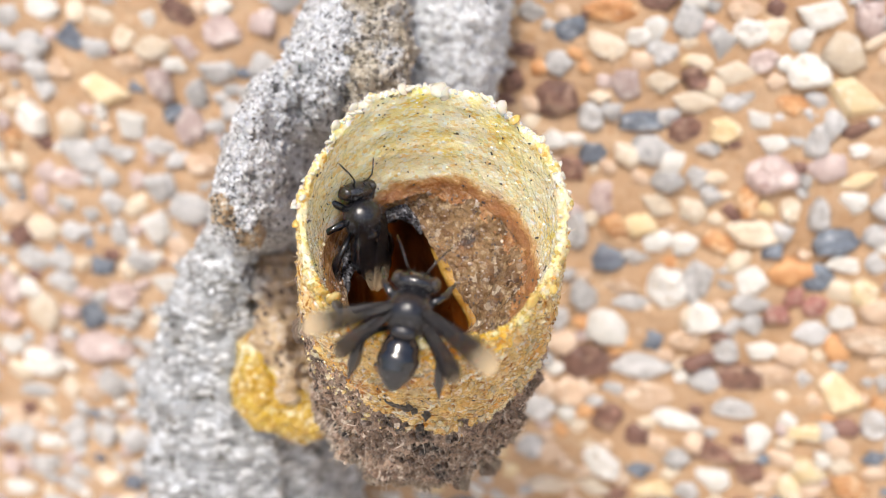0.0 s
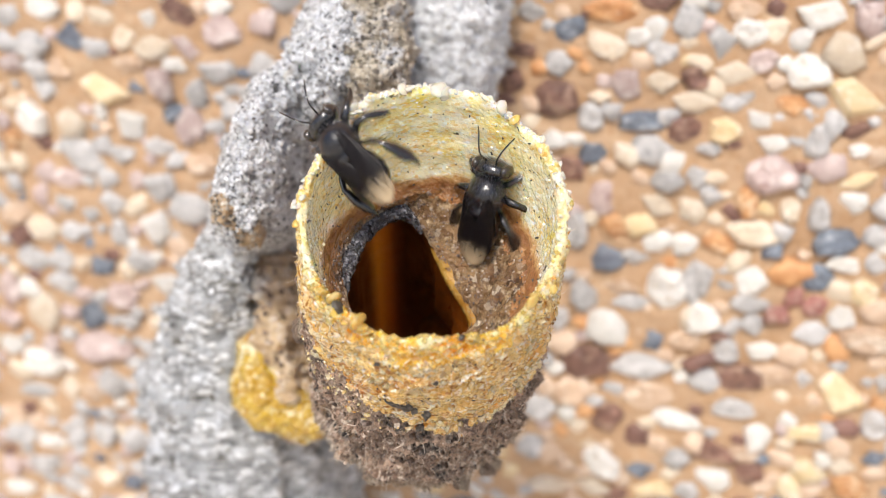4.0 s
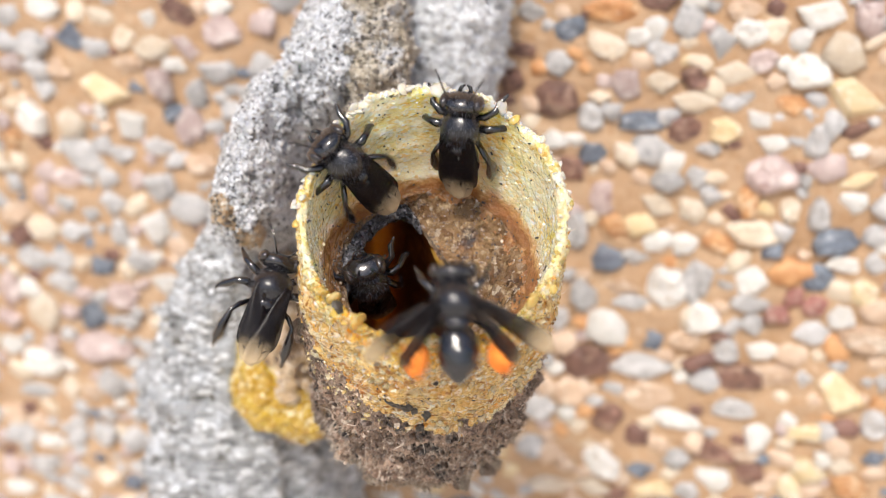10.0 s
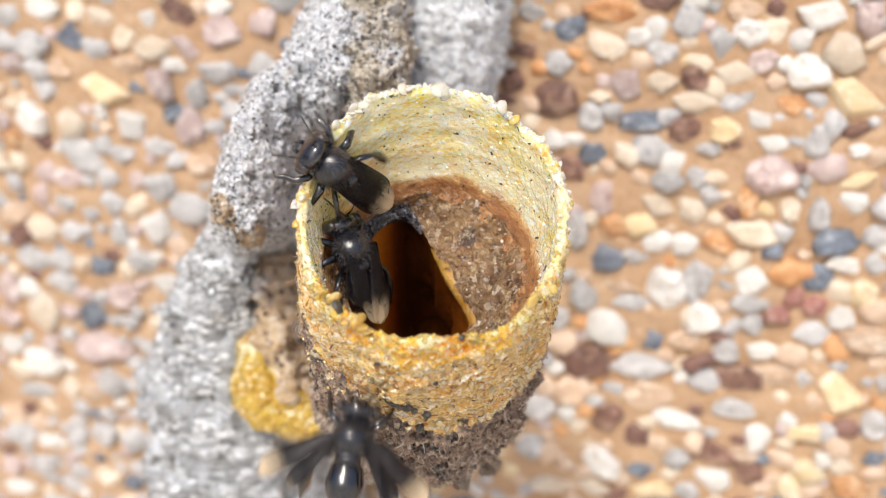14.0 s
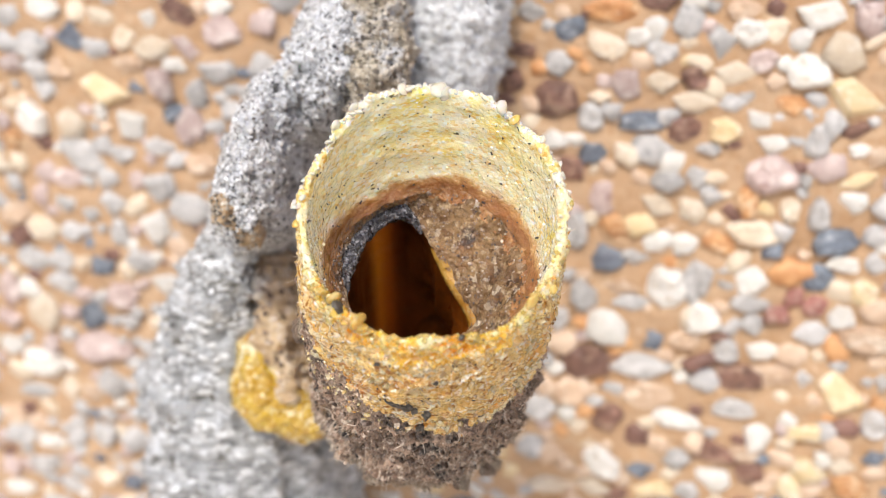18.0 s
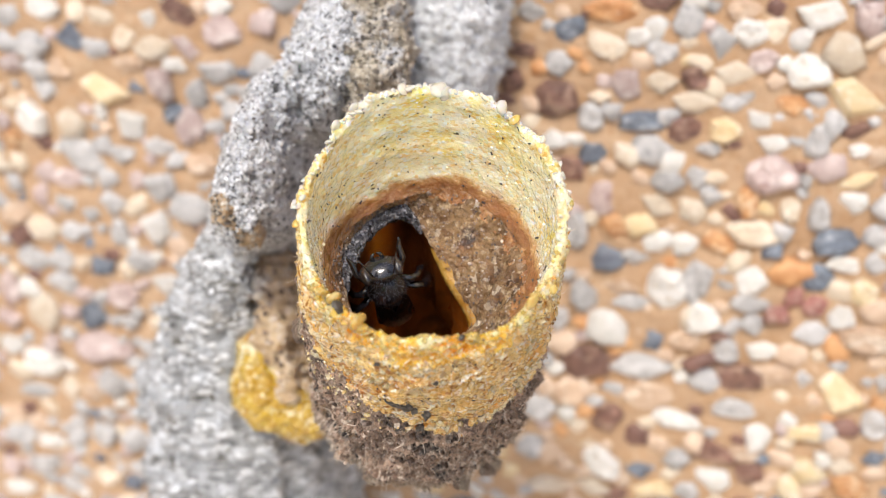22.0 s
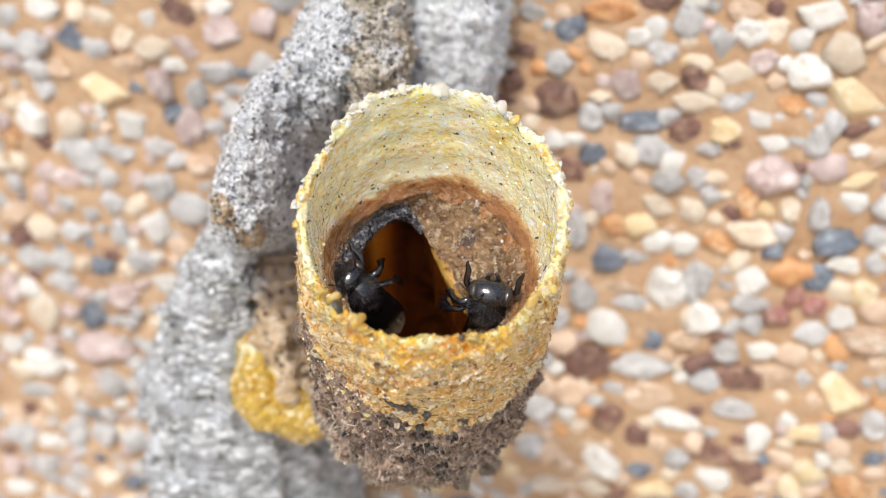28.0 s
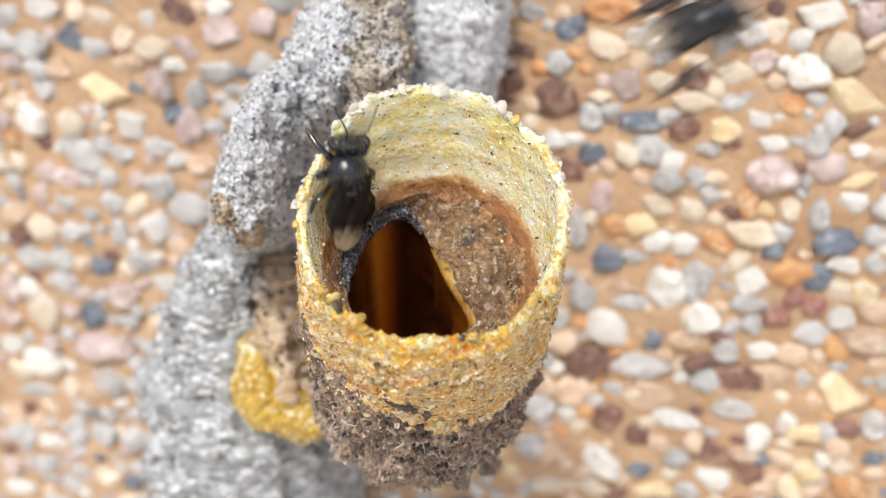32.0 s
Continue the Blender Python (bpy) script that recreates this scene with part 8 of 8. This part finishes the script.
    walk(LADEN[6], [
        (0.00, pose(0.0356, -0.0486, 1.2866, -47, -40, 161)), (0.20, pose(0.1298, -0.2418, 1.2923, -47, -40, 161)), (11.40, pose(0.1298, -0.2418, 1.2923, -47, -40, 161)),
        (11.60, pose(0.0356, -0.0486, 1.2866, -47, -40, 161)), (11.85, pose(0.0219, -0.0454, 1.3028, -47, -40, 161)), (12.00, pose(0.0173, -0.0440, 1.3092, -45, -42, 159)),
        (12.20, pose(0.0149, -0.0452, 1.3103, -43, -44, 156)), (12.40, pose(0.0113, -0.0382, 1.3115, -49, 11, 159)), (12.60, pose(0.0115, -0.0379, 1.3119, -44, 19, 169)),
        (12.80, pose(0.0089, -0.0397, 1.3111, -41, -13, 148)), (12.97, pose(0.0070, -0.0393, 1.3103, -1, -7, 103)), (13.00, pose(0.0068, -0.0393, 1.3103, 2, -6, 101)),
        (13.03, pose(0.0068, -0.0392, 1.3102, -1, -6, 103)), (13.20, pose(0.0064, -0.0378, 1.3083, -46, 3, 144)), (13.26, pose(0.0059, -0.0350, 1.3039, -22, 2, 179)),
        (13.32, pose(0.0049, -0.0263, 1.2929, -2, -12, -148)), (13.39, pose(-0.0054, 0.0120, 1.2920, 7, -34, -118)), (13.45, pose(-0.0180, 0.0530, 1.2900, 0, -58, -78)),
        (32.00, pose(-0.0180, 0.0530, 1.2900, 0, -58, -78))])
    flutter(LADEN[6], [(11.67, 12.4)])
    stride(LADEN[6], [(12.4, 13.2)])
    walk(LADEN[7], [
        (0.00, pose(0.0322, -0.0493, 1.2866, -47, -40, 161)), (0.20, pose(0.1193, -0.2440, 1.2923, -47, -40, 161)), (12.10, pose(0.1193, -0.2440, 1.2923, -47, -40, 161)),
        (12.30, pose(0.0322, -0.0493, 1.2866, -47, -40, 161)), (12.50, pose(0.0174, -0.0460, 1.3038, -40, -47, 150)), (12.60, pose(0.0149, -0.0457, 1.3090, -35, -50, 144)),
        (12.70, pose(0.0146, -0.0466, 1.3125, -52, -33, 169)), (12.80, pose(0.0134, -0.0428, 1.3128, -45, 3, 155)), (12.97, pose(0.0119, -0.0405, 1.3121, -34, -2, 131)),
        (13.00, pose(0.0118, -0.0403, 1.3121, -33, -2, 130)), (13.03, pose(0.0116, -0.0401, 1.3119, -35, -1, 133)), (13.20, pose(0.0086, -0.0375, 1.3084, -66, 31, 175)),
        (13.26, pose(0.0059, -0.0350, 1.3039, -32, 24, -147)), (13.32, pose(0.0049, -0.0263, 1.2929, -10, 1, -120)), (13.39, pose(-0.0018, 0.0120, 1.2920, 0, -27, -100)),
        (13.45, pose(-0.0060, 0.0530, 1.2900, 0, -58, -78)), (32.00, pose(-0.0060, 0.0530, 1.2900, 0, -58, -78))])
    flutter(LADEN[7], [(12.37, 12.8)])
    stride(LADEN[7], [(12.8, 13.2)])
    walk(LADEN[8], [
        (0.00, pose(-0.0184, -0.0600, 1.2866, 40, -47, 54)), (0.20, pose(-0.0378, -0.2774, 1.2923, 40, -47, 54)), (22.70, pose(-0.0378, -0.2774, 1.2923, 40, -47, 54)),
        (22.90, pose(-0.0184, -0.0600, 1.2866, 40, -47, 54)), (23.20, pose(-0.0046, -0.0478, 1.3057, 40, -47, 54)), (23.40, pose(-0.0007, -0.0452, 1.3104, 43, -44, 48)),
        (23.50, pose(-0.0025, -0.0423, 1.3135, 40, -47, 54)), (23.60, pose(-0.0024, -0.0415, 1.3155, 57, -17, 23)), (23.80, pose(0.0017, -0.0456, 1.3179, 68, 12, 51)),
        (23.97, pose(0.0041, -0.0404, 1.3157, 56, -3, 17)), (24.00, pose(0.0043, -0.0401, 1.3156, 55, -4, 15)), (24.03, pose(0.0042, -0.0399, 1.3154, 56, -2, 13)),
        (24.20, pose(0.0030, -0.0374, 1.3119, 49, 31, -13)), (24.40, pose(0.0042, -0.0373, 1.3107, 72, 55, 16)), (24.47, pose(0.0059, -0.0350, 1.3039, 26, 39, -32)),
        (24.55, pose(0.0049, -0.0263, 1.2929, 8, 9, -53)), (24.62, pose(0.0018, 0.0120, 1.2920, 0, -24, -65)), (24.70, pose(0.0060, 0.0530, 1.2900, 0, -58, -78)),
        (32.00, pose(0.0060, 0.0530, 1.2900, 0, -58, -78))])
    flutter(LADEN[8], [(22.97, 23.8)])
    stride(LADEN[8], [(23.8, 24.4)])
    walk(LADEN[9], [
        (0.00, pose(-0.0083, -0.0579, 1.2866, 40, -47, 54)), (0.20, pose(-0.0064, -0.2708, 1.2923, 40, -47, 54)), (23.50, pose(-0.0064, -0.2708, 1.2923, 40, -47, 54)),
        (23.70, pose(-0.0083, -0.0579, 1.2866, 40, -47, 54)), (23.93, pose(-0.0032, -0.0509, 1.2966, 40, -47, 54)), (24.20, pose(0.0049, -0.0479, 1.3116, 47, -40, 43)),
        (24.40, pose(0.0044, -0.0413, 1.3121, 55, -12, 20)), (24.60, pose(0.0048, -0.0384, 1.3110, 51, -4, 39)), (24.80, pose(0.0055, -0.0386, 1.3101, 27, -19, 74)),
        (24.97, pose(0.0084, -0.0374, 1.3088, -3, -7, 104)), (25.00, pose(0.0086, -0.0374, 1.3087, -4, -5, 105)), (25.03, pose(0.0086, -0.0374, 1.3087, -4, -5, 105)),
        (25.20, pose(0.0084, -0.0373, 1.3085, -4, 0, 105)), (25.27, pose(0.0059, -0.0350, 1.3039, 16, -7, 143)), (25.35, pose(0.0049, -0.0263, 1.2929, 29, -24, 180)),
        (25.43, pose(0.0054, 0.0120, 1.2920, 28, -45, -140)), (25.50, pose(0.0180, 0.0530, 1.2900, 0, -58, -78)), (32.00, pose(0.0180, 0.0530, 1.2900, 0, -58, -78))])
    flutter(LADEN[9], [(23.77, 24.4)])
    stride(LADEN[9], [(24.4, 25.2)])
    walk(LADEN[10], [
        (0.00, pose(0.0170, -0.0525, 1.2866, -16, -57, 121)), (0.20, pose(0.0722, -0.2541, 1.2923, -16, -57, 121)), (29.05, pose(0.0722, -0.2541, 1.2923, -16, -57, 121)),
        (29.25, pose(0.0170, -0.0525, 1.2866, -16, -57, 121)), (29.50, pose(0.0121, -0.0479, 1.3018, -16, -57, 121)), (29.60, pose(0.0111, -0.0468, 1.3052, -16, -57, 121)),
        (29.80, pose(0.0107, -0.0438, 1.3135, -35, -50, 144)), (29.90, pose(0.0109, -0.0411, 1.3121, -38, -44, 151)), (29.97, pose(0.0093, -0.0401, 1.3114, -31, 2, 125)),
        (30.00, pose(0.0093, -0.0400, 1.3114, -31, 5, 123)), (30.03, pose(0.0093, -0.0400, 1.3114, -31, 5, 123)), (30.20, pose(0.0095, -0.0400, 1.3114, -31, 5, 123)),
        (30.40, pose(0.0102, -0.0388, 1.3098, -25, -10, 125)), (30.46, pose(0.0059, -0.0350, 1.3039, -7, -12, 161)), (30.52, pose(0.0049, -0.0263, 1.2929, 8, -24, -164)),
        (30.59, pose(0.0090, 0.0120, 1.2920, 14, -42, -128)), (30.65, pose(0.0300, 0.0530, 1.2900, 0, -58, -78)), (32.00, pose(0.0300, 0.0530, 1.2900, 0, -58, -78))])
    flutter(LADEN[10], [(29.32, 29.9)])
    stride(LADEN[10], [(29.9, 30.4)])


motions()
